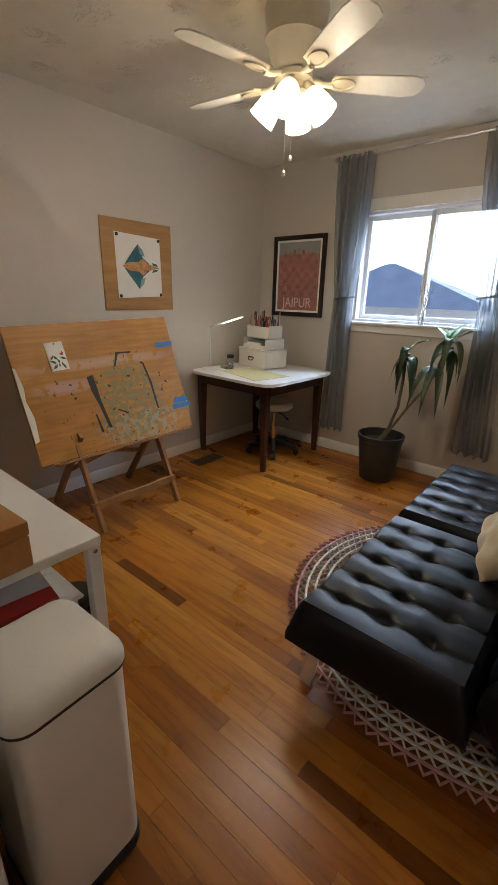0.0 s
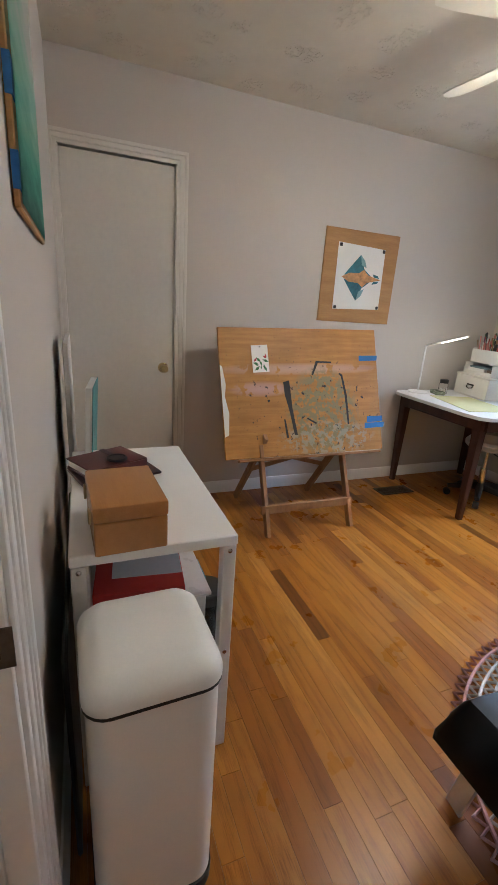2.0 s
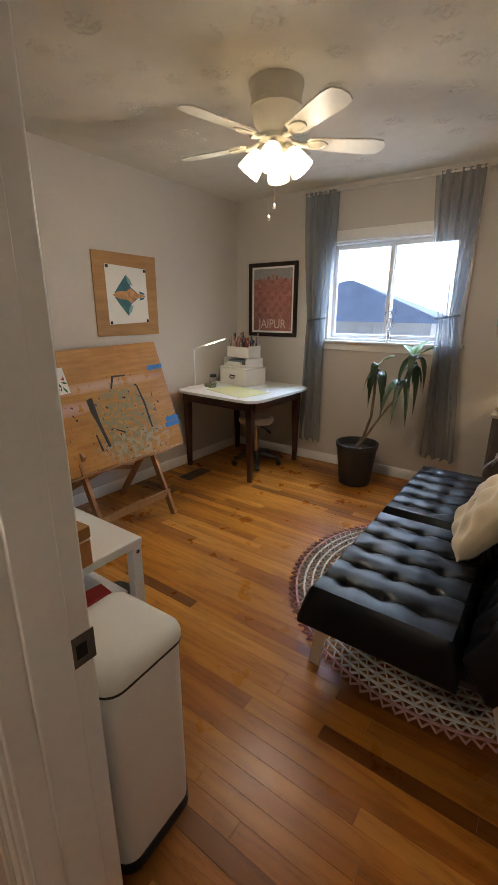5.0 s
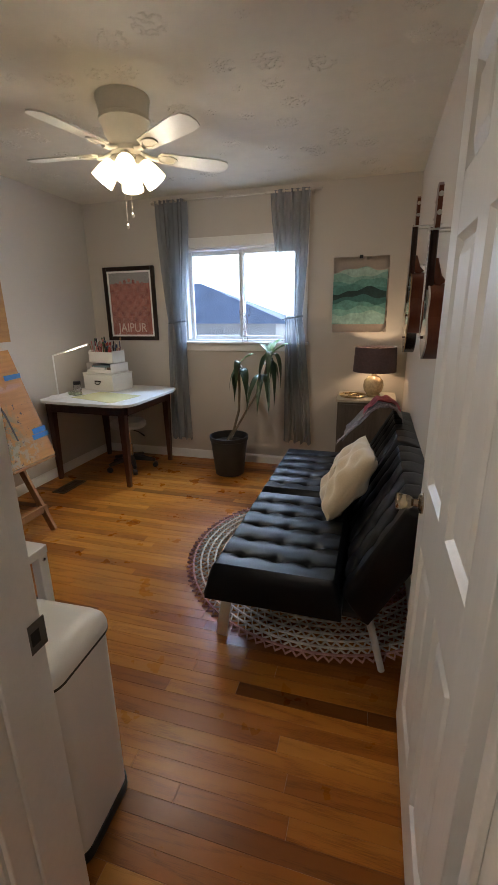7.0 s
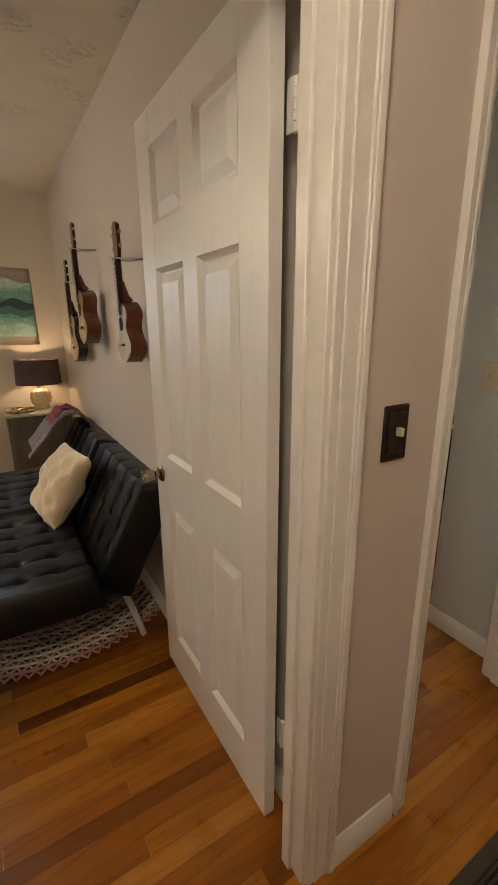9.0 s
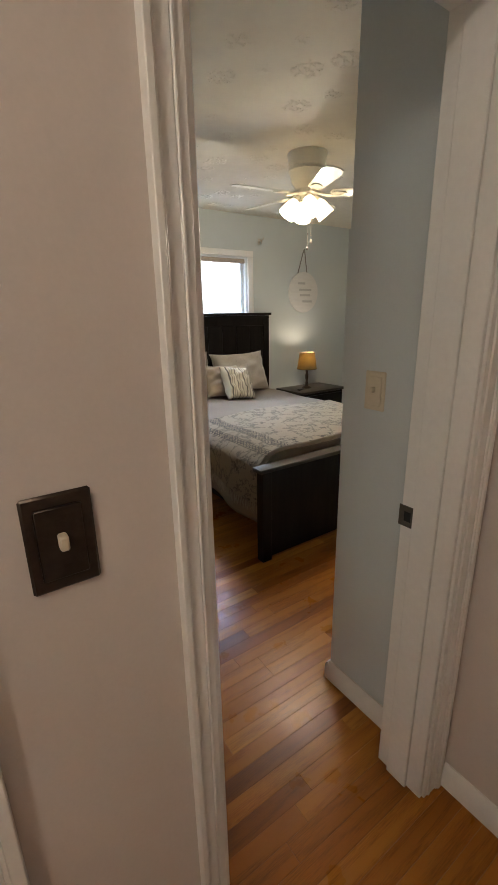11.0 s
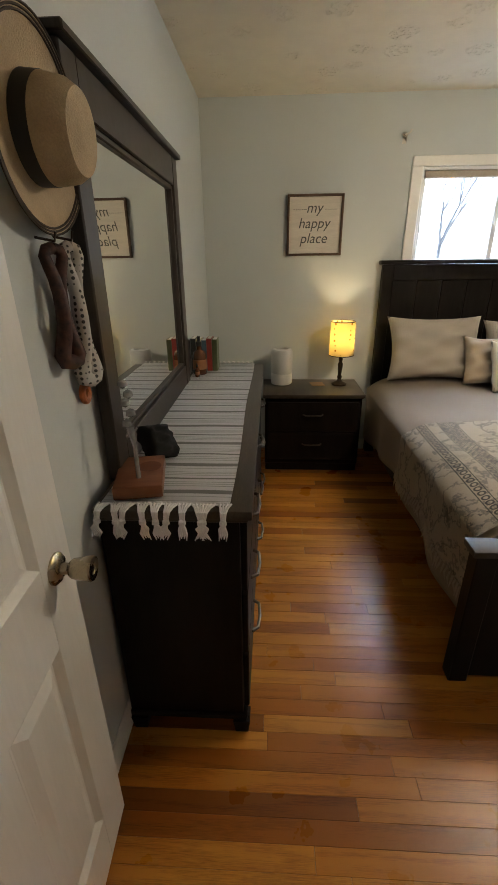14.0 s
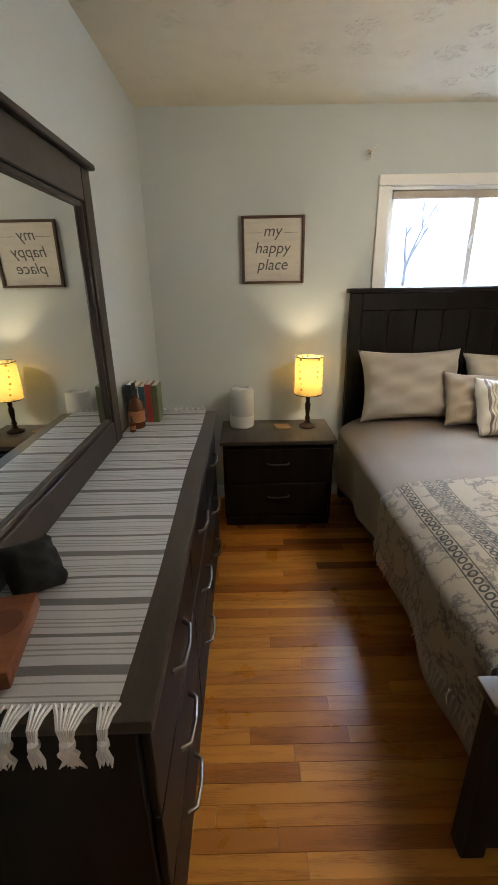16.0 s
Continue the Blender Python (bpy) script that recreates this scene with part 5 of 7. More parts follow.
# crocheted rug
rg = thing("crochet_rug", "round cream crocheted rug with lace rings", "rug", (-0.03, 1.96, 0))
YARN = [surface("cream_yarn", (0.58, 0.53, 0.48), 0.9, 0.2, 40, 260, 0.5, dist=0.003), surface("rose_yarn", (0.46, 0.25, 0.24), 0.9, 0.3, 40, 260, 0.5, dist=0.003), surface("tan_yarn", (0.52, 0.44, 0.37), 0.9, 0.25, 40, 260, 0.5, dist=0.003)]
R = 0.80
part("backing", lathed([(0, 0.001), (0.18, 0.001), (0.18, 0.010), (0, 0.012)], seg=60), YARN[0], rg)
k, r = 0, 0.20
while r < R:
    n = max(24, int(2 * math.pi * r / 0.045))
    mt = YARN[(0, 0, 1, 0, 2, 0, 0, 1, 0, 0, 2, 0)[k % 12]]
    bm = bmesh.new()
    ring = [(r * math.cos(2 * math.pi * j / n), r * math.sin(2 * math.pi * j / n), 0.007) for j in range(n + 1)]
    tube(bm, ring, 0.0065, 5, False)
    zig = []
    for j in range(2 * n + 1):
        a = math.pi * j / n
        rr = r + (0.006 if j % 2 else 0.036)
        zig.append((rr * math.cos(a), rr * math.sin(a), 0.006))
    tube(bm, zig, 0.0062, 5, False)
    part("crochet_ring", bm, mt, rg, angle=70)
    r += 0.042
    k += 1

# side cabinet with lamp and tray
sc = thing("side_cabinet", "grey wooden bedside cabinet with pale top", "cabinet")
part("body", boxed(-0.08, 0.36, 3.10, 3.50, 0.06, 0.735, 0.004), GREYWOOD, sc)
part("cabinet_top", boxed(-0.095, 0.375, 3.085, 3.505, 0.736, 0.757, 0.004), surface("pale_top", (0.46, 0.40, 0.32), 0.4), sc)
part("door", boxed(-0.065, 0.345, 3.085, 3.099, 0.08, 0.72, 0.004), GREYWOOD, sc)
for x, y in ((-0.06, 3.13), (0.33, 3.13), (-0.06, 3.47), (0.33, 3.47)):
    part("foot", boxed(x - 0.02, x + 0.02, y - 0.02, y + 0.02, 0.001, 0.06, 0.003), GREYWOOD, sc)
ty = thing("gold_tray", "oval gold tray with trinkets on the cabinet", "tray", (0.03, 3.25, 0.758))
part("tray_body", lathed([(0, 0), (0.10, 0), (0.115, 0.014), (0.112, 0.016), (0.098, 0.004), (0, 0.004)], seg=30), BRASS, ty)
part("trinket", tubed([(-0.03, -0.03, 0.012), (0.02, 0.0, 0.02), (0.05, 0.03, 0.012)], 0.010), BRASS, ty)
lm = thing("table_lamp", "lamp with plum drum shade and glass gourd base", "lamp", (0.19, 3.30, 0.758))
part("lamp_base", lathed([(0, 0), (0.055, 0), (0.06, 0.01), (0.05, 0.018), (0.075, 0.05), (0.082, 0.09), (0.075, 0.13), (0.045, 0.16), (0.022, 0.17), (0.018, 0.20), (0, 0.20)]), surface("crackled_champagne_glass", (0.55, 0.43, 0.24), 0.18, 0.25, 50, 200, 0.3, dist=0.003, coat=0.6), lm)
part("shade", lathed([(0.172, 0.205), (0.162, 0.40), (0.159, 0.40), (0.169, 0.205)], seg=44), lamp_cloth("plum_cloth", (0.10, 0.065, 0.07), 0.15), lm, "plum drum shade")
part("harp", tubed([(-0.16, 0, 0.385), (0, 0, 0.39), (0.16, 0, 0.385)], 0.003, 6), BRASS, lm)
bulb("table_lamp_bulb", (0.19, 3.30, 1.06), 4.5, (1, 0.68, 0.36), 0.03)

# mountain print
mp_ = thing("mountain_print", "unframed teal watercolour of layered mountains", "poster", (0.025, YN, 1.565))
part("print_sheet", sheet(lambda u, v: (-0.222 + 0.445 * u + 0.01 * (1 - v), -0.004 - 0.006 * math.sin(3.1 * v) * math.sin(3.1 * u), -0.30 + 0.60 * v), 10, 14, 0.0008), surface("blush_paper", (0.66, 0.56, 0.48), 0.8, 0.06, 4), mp_, angle=70)
rnd = random.Random(8)
SHADES = [(0.36, 0.50, 0.46), (0.22, 0.39, 0.36), (0.13, 0.30, 0.28), (0.08, 0.22, 0.21), (0.02, 0.05, 0.055), (0.05, 0.15, 0.15), (0.12, 0.30, 0.28), (0.20, 0.40, 0.37), (0.32, 0.50, 0.46)]
for k, c in enumerate(SHADES):
    zt, zb = 0.20 - k * 0.043, 0.20 - k * 0.043 - 0.09
    ph = [rnd.uniform(0, 6.28) for _ in range(3)]
    ridge = []
    for j in range(25):
        x = -0.218 + 0.435 * j / 24
        ridge.append((x, zt + 0.016 * math.sin(14 * x + ph[0]) + 0.008 * math.sin(37 * x + ph[1]) + (0.03 * math.exp(-((x - 0.12) / 0.09) ** 2) if k == 4 else 0)))
    out = ridge + [(ridge[-1][0], max(zb, -0.235)), (ridge[0][0], max(zb, -0.235))]
    part("painted_ridge", plate(out, 0.0118 + k * 0.0004, 0.0121 + k * 0.0004, NORTH), surface("ridge_tint", c, 0.75, 0.25, 12, 50, 0.0), mp_)
bm = boxed(-0.014, 0.014, -0.018, -0.001, 0.285, 0.312, 0.003)
part("binder_clip", bm, BLACK, mp_, "black binder clip")

# instruments on the partition wall, faces towards -x


def body_outline(ln, up, waist, low, n=44):
    out = []
    for k in range(n):
        a = 2 * math.pi * k / n
        t = (1 - math.cos(a)) / 2
        w = up * math.exp(-((t - 0.20) / 0.20) ** 2) + low * math.exp(-((t - 0.72) / 0.26) ** 2)
        w *= min(1, math.sqrt(max(0, t * (1 - t)) * 12)) if 0 < t < 1 else 0
        out.append((w * (1 if a < math.pi else -1), -ln * t))
    return out


def stringed(name, y, ztop, total, blen, up, low, deep, sidemat, topmat, label, lean=0, hole=True):
    e = thing(name, label, "instrument", group="hanging stringed instruments")
    e.matrix_basis = Matrix.Translation((XE - 0.045, y, ztop)) @ Matrix.Rotation(radians(lean), 4, "X")
    # local: y across, z up, -x is the face
    M = Matrix(((0, 0, -1, 0), (1, 0, 0, 0), (0, 1, 0, 0), (0, 0, 0, 1)))
    z0 = -(total - blen)
    out = body_outline(blen, up, 0, low)
    sh = pose(0, z0, 0)
    part("body", plate(out, -0.005, deep - 0.006, M @ sh), sidemat, e)
    part("soundboard", plate([(u * 1.015, v) for u, v in out], deep - 0.0055, deep, M @ sh), topmat, e)
    part("neck", boxed(-deep - 0.004, -deep + 0.016, -0.019, 0.019, z0 - 0.02, -0.13, 0.005), DARKNECK, e)
    part("fingerboard", boxed(-deep - 0.009, -deep - 0.0042, -0.020, 0.020, z0 - blen * 0.22, -0.125, 0.001), DARKNECK, e)
    bm = bmesh.new()
    for k in range(14):
        z = -0.14 - (total - blen) * 0.95 * (1 - 0.93 ** k)
        box(bm, -deep - 0.0105, -deep - 0.0092, -0.019, 0.019, z - 0.001, z + 0.001)
    part("frets", bm, NICKEL, e)
    heel = tubed([(-deep + 0.012, 0, z0 + 0.075), (-deep * 0.65, 0, z0 + 0.02), (-deep * 0.4, 0, z0 - 0.004)], [0.013, 0.018, 0.02], 10)
    part("heel", heel, sidemat, e)
    hd = plate([(-0.021, -0.13), (0.021, -0.13), (0.031, -0.09), (0.029, -0.012), (0.012, 0.0), (-0.012, 0.0), (-0.029, -0.012), (-0.031, -0.09)], 0.0, 0.014, M)
    part("headstock", hd, sidemat, e).matrix_basis = pose(-deep + 0.016, 0, 0, 0, 0, 0)
    for s in (-1, 1):
        for z in (-0.04, -0.09):
            part("tuning_peg", tubed([(-deep + 0.008, s * 0.028, z), (-deep + 0.008, s * 0.045, z), (-deep + 0.008, s * 0.05, z)], [0.003, 0.003, 0.008], 8), NICKEL, e)
    if hole:
        part("sound_hole_shade", lathed([(0, 0), (up * 0.42, 0), (up * 0.42, 0.0008), (0, 0.0008)], m=pose(-deep - 0.001, 0, z0 - blen * 0.36, 0, -90, 0), seg=22), HOLE_SHADE, e)
    part("bridge", boxed(-deep - 0.010, -deep - 0.0005, -0.032, 0.032, z0 - blen * 0.72, z0 - blen * 0.68, 0.002), DARKNECK, e)
    bm = bmesh.new()
    for s in (-0.012, -0.004, 0.004, 0.012):
        tube(bm, [(-deep - 0.011, s, z0 - blen * 0.70), (-deep - 0.0125, s, -0.125)], 0.0006, 4)
    part("strings", bm, NICKEL, e)
    hk = thing("wall_hanger", "small metal instrument hanger on the wall", "hook")
    hk.matrix_basis = e.matrix_basis.copy()
    for s in (-1, 1):
        part("prong", tubed([(0.044, s * 0.008, -0.125), (0.0, s * 0.027, -0.132), (-deep - 0.01, s * 0.027, -0.132), (-deep - 0.014, s * 0.027, -0.12)], 0.003, 6), NICKEL, hk)
    return e


SPRUCE = wood("pale_spruce", (0.42, 0.28, 0.13), (0.55, 0.40, 0.22), 0.22, (8, 8, 1), coat=0.5)
WHITEFACE = surface("white_lacquer", (0.70, 0.68, 0.63), 0.2, 0.05, coat=0.5)
BURST = wood("sunburst_black", (0.012, 0.009, 0.008), (0.03, 0.018, 0.012), 0.2, (8, 8, 1), coat=0.5)
stringed("mandolin", 2.46, 1.81, 0.62, 0.30, 0.085, 0.125, 0.055, BURST, SPRUCE, "black mandolin with pale top hung on the wall", -3)
stringed("ukulele", 2.03, 1.94, 0.62, 0.285, 0.08, 0.105, 0.075, MAHOGANY, SPRUCE, "glossy mahogany ukulele hung on the wall", -4)
stringed("ukulele", 1.24, 1.80, 0.53, 0.24, 0.065, 0.09, 0.065, MAHOGANY, WHITEFACE, "mahogany ukulele with a white face hung up", -1)

# work table beside the door
wt = thing("work_table", "white metal shelf table with bolted corner legs", "table")
part("tabletop", boxed(-1.52, -0.78, 0.225, 0.63, 0.70, 0.73, 0.003), WHITE_METAL, wt)
for x in (-1.50, -0.80):
    for y in (0.245, 0.61):
        lg = part("leg", boxed(x - 0.018, x + 0.018, y - 0.018, y + 0.018, 0.001, 0.6995, 0.003), WHITE_METAL, wt)
        for z in (0.685, 0.36):
            part("bolt", lathed([(0, 0.003), (0.006, 0.002), (0.007, 0), (0, -0.001)], m=pose(x + 0.0185, y, z, 0, 90, 0), seg=12), CHROME, lg)
part("lower_shelf", boxed(-1.515, -0.785, 0.265, 0.59, 0.335, 0.36, 0.003), WHITE_METAL, wt)
part("back_panel", boxed(-1.49, -1.48, 0.265, 0.59, 0.37, 0.69, 0.002), PLYWOOD, wt)
wb = thing("wooden_box", "honey-coloured wooden paint box with brass catches", "box", (-0.885, 0.358, 0.7305), 3)
part("box_body", boxed(-0.118, 0.118, -0.082, 0.082, 0.0, 0.082, 0.003), BOXWOOD, wb)
part("box_lid", boxed(-0.12, 0.12, -0.084, 0.084, 0.0835, 0.122, 0.006, 2), BOXWOOD, wb)
for x in (-0.07, 0.07):
    part("catch", boxed(x - 0.012, x + 0.012, -0.091, -0.0845, 0.065, 0.1, 0.002), BRASS, wb)
nb = thing("notebook", "thin dark patterned notebook on the table", "book", (-1.28, 0.36, 0.7305), 18)
part("cover", boxed(-0.09, 0.09, -0.13, 0.13, 0, 0.008, 0.001), surface("dark_cover", (0.06, 0.03, 0.035), 0.5, 0.4, 30), nb)
jn = thing("leather_journal", "maroon leather journal closed with a strap", "book", (-1.31, 0.34, 0.739), 28)
part("pages", boxed(-0.075, 0.072, -0.098, 0.098, 0.004, 0.028), PAPER, jn)
bm = bmesh.new()
box(bm, -0.08, 0.08, -0.105, 0.105, 0.0, 0.0038, 0.001)
box(bm, -0.08, 0.08, -0.105, 0.105, 0.0282, 0.033, 0.001)
box(bm, 0.0725, 0.08, -0.105, 0.105, 0.0038, 0.0282)
part("cover", bm, surface("maroon_leather", (0.10, 0.022, 0.02), 0.4, 0.25, 20, 200, 0.25), jn)
part("strap", boxed(-0.082, 0.083, 0.015, 0.035, 0.0335, 0.036, 0.001), surface("plum_strap", (0.06, 0.02, 0.03), 0.5), jn)
lc = thing("lens_cap", "round black lens cap on the journal", "lens cap", (-1.28, 0.37, 0.7755))
part("cap", lathed([(0, 0), (0.033, 0), (0.034, 0.004), (0.032, 0.009), (0.028, 0.009), (0.026, 0.006), (0, 0.006)]), BLACK, lc)
ch = thing("power_adapter", "small white power adapter on the table", "adapter", (-1.16, 0.30, 0.7305))
part("case", boxed(-0.03, 0.03, -0.025, 0.025, 0, 0.028, 0.007, 2), CARD, ch)

bn = thing("storage_bin", "frosted plastic storage bin with a blue clip", "bin", (-0.945, 0.42, 0.3605))
part("bin_body", boxed(-0.14, 0.14, -0.14, 0.14, 0, 0.185, 0.012, 2), surface("milky_plastic", (0.55, 0.56, 0.57), 0.3, 0.06), bn)
part("bin_rim", boxed(-0.15, 0.15, -0.15, 0.15, 0.1855, 0.198, 0.004), surface("milky_rim", (0.60, 0.61, 0.62), 0.3, 0.05), bn)
part("clip", boxed(-0.05, 0.05, 0.1505, 0.162, 0.09, 0.175, 0.004), surface("cyan_plastic", (0.02, 0.20, 0.32), 0.35), bn, "blue plastic clip")
pb = thing("paper_box", "red and white paper box on the storage bin", "box", (-0.915, 0.395, 0.559), -6)
REDCARD = surface("red_card", (0.42, 0.03, 0.025), 0.5, 0.06)
part("box_sides", boxed(-0.14, 0.14, -0.11, 0.11, 0, 0.055, 0.002), REDCARD, pb)
part("box_top_label", boxed(-0.138, 0.08, -0.068, 0.108, 0.0552, 0.0562), surface("pale_label", (0.58, 0.60, 0.64), 0.5, 0.05), pb)
for k in range(4):
    part("printed_bar", boxed(0.1402, 0.1408, -0.04 + k * 0.024, -0.022 + k * 0.024, 0.018, 0.038), PAPER, pb)
jr = thing("black_lid_jar", "clear jar with a black lid on the shelf", "jar", (-0.87, 0.575, 0.3605))
part("jar_body", lathed([(0, 0), (0.048, 0), (0.05, 0.01), (0.05, 0.125), (0.046, 0.13), (0.044, 0.125), (0.046, 0.012), (0, 0.008)], seg=28), GLASS, jr)
part("contents", lathed([(0, 0.009), (0.044, 0.011), (0.043, 0.085), (0, 0.09)], seg=24), surface("dark_pellets", (0.05, 0.045, 0.04), 0.8, 0.5, 90, 200, 0.8, dist=0.01), jr)
part("lid", lathed([(0.052, 0.128), (0.054, 0.134), (0.054, 0.158), (0.05, 0.162), (0, 0.161)], seg=32), BLACK, jr, "black screw lid")

# trash can
tc = thing("trash_can", "cream step trash can with rounded lid", "trash can", (-0.60, 0.372, 0), 2)
part("base_ring", plate(rounded(-0.135, 0.135, -0.13, 0.13, 0.05), 0.001, 0.035), BLACK, tc)
part("can_body", plate(rounded(-0.13, 0.13, -0.127, 0.127, 0.048, 8), 0.0352, 0.596), WHITE_ENAMEL, tc)
part("seam", plate(rounded(-0.1365, 0.1365, -0.1325, 0.1325, 0.05), 0.5962, 0.6035), BLACK, tc)
bm = bmesh.new()
rings = []
for ins, z in ((0.002, 0.6037), (0.002, 0.618), (0.006, 0.632), (0.020, 0.648), (0.045, 0.655), (0.09, 0.657)):
    rings.append([bm.verts.new((x, y, z)) for x, y in rounded(-0.138 + ins, 0.138 - ins, -0.134 + ins, 0.134 - ins, max(0.012, 0.05 - ins * 0.5), 8)])
for r0, r1 in zip(rings, rings[1:]):
    for k in range(len(r0)):
        bm.faces.new((r0[k], r0[(k + 1) % len(r0)], r1[(k + 1) % len(r0)], r1[k]))
bm.faces.new(rings[-1])
bm.faces.new(rings[0])
part("lid", bm, WHITE_ENAMEL, tc, angle=60)

# canvases and paper on the door wall
cv = thing("canvas", "teal painted canvas leaning beside the table", "canvas")
m = pose(-1.62, 0.255, 0.0, -3, 0, -6)
part("stretcher", boxed(-0.10, 0.14, -0.01, 0.015, 0.60, 0.98, 0.003, m=m), PAPER, cv)
part("painted_face", boxed(-0.102, 0.142, 0.0155, 0.018, 0.60, 0.982, m=m), surface("teal_paint_wash", (0.10, 0.30, 0.31), 0.6, 0.7, 9, 40, 0.2, stretch=(6, 1, 1)), cv)
cv2 = thing("canvas", "tall plain canvases stacked against the wall", "canvas")
part("stretcher", boxed(-2.10, -1.62, 0.21, 0.23, 0.002, 1.12, 0.003), surface("raw_canvas", (0.55, 0.52, 0.48), 0.8, 0.05), cv2)
cv3 = thing("black_portfolio", "black portfolio case behind the table and can", "portfolio")
part("case", boxed(-1.45, -0.62, 0.208, 0.220, 0.002, 0.60, 0.006), BLACK, cv3)


def green_wash():
    """Watercolour from deep green at the foot to bare paper at the head."""
    m, nt, p = nodes_of("green_wash")
    v = coords(nt)
    sep = nt.nodes.new("ShaderNodeSeparateXYZ")
    nt.links.new(v, sep.inputs[0])
    n = noise_of(nt, coords(nt, (1, 1, 4)), 4.0, 4)
    k = math_of(nt, "ADD", math_of(nt, "DIVIDE", math_of(nt, "SUBTRACT", sep.outputs[2], 1.42), 0.55), math_of(nt, "MULTIPLY", math_of(nt, "SUBTRACT", n, 0.5), 0.5))
    nt.links.new(ramp(nt, k, [(0.05, (0.03, 0.16, 0.13)), (0.3, (0.12, 0.42, 0.30)), (0.6, (0.42, 0.66, 0.52)), (0.85, (0.72, 0.74, 0.68))]), p.inputs["Base Color"])
    p.inputs["Roughness"].default_value = 0.85
    return m


ps = thing("taped_watercolour", "green watercolour sheet taped up with blue tape", "poster")
part("backing_board", boxed(-1.42, -0.82, YS1 + 0.002, YS1 + 0.014, 1.43, 2.32, 0.003), PLYWOOD, ps, "brown wooden backing board")
part("sheet", sheet(lambda u, v: (-1.41 + 0.585 * u, YS1 + 0.0165 + 0.12 * max(0, v - 0.5) ** 1.5 * u + 0.002 * math.sin(6 * v) * u * u, 1.44 + 0.94 * v + 0.02 * math.sin(20 * u) * v), 16, 18, 0.001), green_wash(), ps, angle=80)
for z in (1.46, 1.60, 1.78, 1.99):
    part("tape_strip", boxed(-0.855, -0.8185, YS1 + 0.004, YS1 + 0.0165, z, z + 0.06), BLUETAPE, ps, "strip of blue tape")

# floor register, switch plate, hall grille
fv = thing("floor_register", "brown metal floor register near the desk", "vent", (-2.30, 2.51, 0))
bm = bmesh.new()
for a in ((-0.065, 0.065, -0.15, -0.132), (-0.065, 0.065, 0.132, 0.15), (-0.065, -0.048, -0.132, 0.132), (0.048, 0.065, -0.132, 0.132)):
    box(bm, *a, 0.0015, 0.006, 0.001)
part("frame", bm, GRILLE, fv)
# Black sheet under the slats paints the shade of the duct.
part("duct_shade", boxed(-0.048, 0.048, -0.132, 0.132, 0.001, 0.002), HOLE_SHADE, fv)
for k in range(21):
    part("slat", boxed(-0.047, 0.047, -0.126 + k * 0.0126 - 0.003, -0.126 + k * 0.0126 + 0.003, 0.0021, 0.0052), GRILLE, fv)
hg = thing("return_grille", "large brown slatted return-air grille in the floor", "vent", (0.90, -0.43, 0))
bm = bmesh.new()
for a in ((-0.24, 0.24, -0.25, -0.215), (-0.24, 0.24, 0.215, 0.25), (-0.24, -0.205, -0.215, 0.215), (0.205, 0.24, -0.215, 0.215)):
    box(bm, *a, 0.0015, 0.010, 0.002)
part("frame", bm, GRILLE, hg)
# The depth below the grille is only a sheet coloured as shade.
part("duct_shade", boxed(-0.205, 0.205, -0.215, 0.215, 0.001, 0.002), HOLE_SHADE, hg)
for k in range(30):
    y = -0.208 + k * 0.0143
    part("slat", boxed(-0.204, 0.204, y - 0.003, y + 0.003, 0.0021, 0.0085), GRILLE, hg)


def switch_plate(name, m, material, toggle, label):
    e = thing(name, label, "light switch")
    e.matrix_basis = m
    part("plate", boxed(-0.038, 0.038, -0.006, 0.0, -0.06, 0.06, 0.003), material, e)
    part("raised_border", boxed(-0.026, 0.026, -0.0085, -0.0062, -0.045, 0.045, 0.002), material, e)
    part("toggle", boxed(-0.005, 0.005, -0.024, -0.0086, -0.004, 0.014, 0.002), toggle, e, "toggle")
    for z in (-0.03, 0.03):
        part("screw", lathed([(0, 0.001), (0.003, 0), (0, -0.001)], m=pose(0, -0.009, z, 90, 0, 0), seg=8), material, e)


IVORY = surface("ivory_plastic", (0.60, 0.52, 0.38), 0.4, 0.04)
switch_plate("switch_plate", pose(0.552, YS0, 1.20), BRONZE, IVORY, "dark bronze switch plate with ivory toggle")
switch_plate("switch_plate", pose(RET, 0.378, 1.215, 0, 0, 90) @ pose(0, 0, 0, 0, 0, 180), IVORY, IVORY, "ivory plastic switch plate on the blue wall")

# Unseen fitting and bulb, added to give the hall a source of light.
hl = thing("added_hall_light", "added round ceiling light, out of view, that lights the hall", "lamp", (-0.45, -0.62, ZC))
part("rim", lathed([(0, 0), (0.15, 0), (0.152, -0.02), (0.14, -0.024), (0, -0.02)], seg=36), WHITE_METAL, hl)
part("diffuser", lathed([(0.138, -0.024), (0.125, -0.055), (0.08, -0.08), (0, -0.09)], seg=36), SHADE_GLASS, hl)
bulb("added_hall_bulb", (-0.45, -0.62, ZC - 0.15), 20, (1, 0.88, 0.72), 0.1)

sn = thing("wall_sensor", "small cream wall sensor with a black lens", "sensor", (0.525, YS0, 2.03))
part("case", boxed(-0.06, 0.06, -0.03, 0.0, -0.06, 0.06, 0.012, 3), IVORY, sn)
part("lens", lathed([(0, 0), (0.024, 0), (0.026, 0.008), (0.016, 0.018), (0, 0.02)], m=pose(0.0, -0.029, -0.02, 90, 0, 0)), BLACK, sn, "black domed lens")

# ---- bedroom ----
ceiling_fan("ceiling_fan", 2.615, 1.91, 101, 49, "ivory five-blade bedroom ceiling fan with lit shades", BED_FAN)

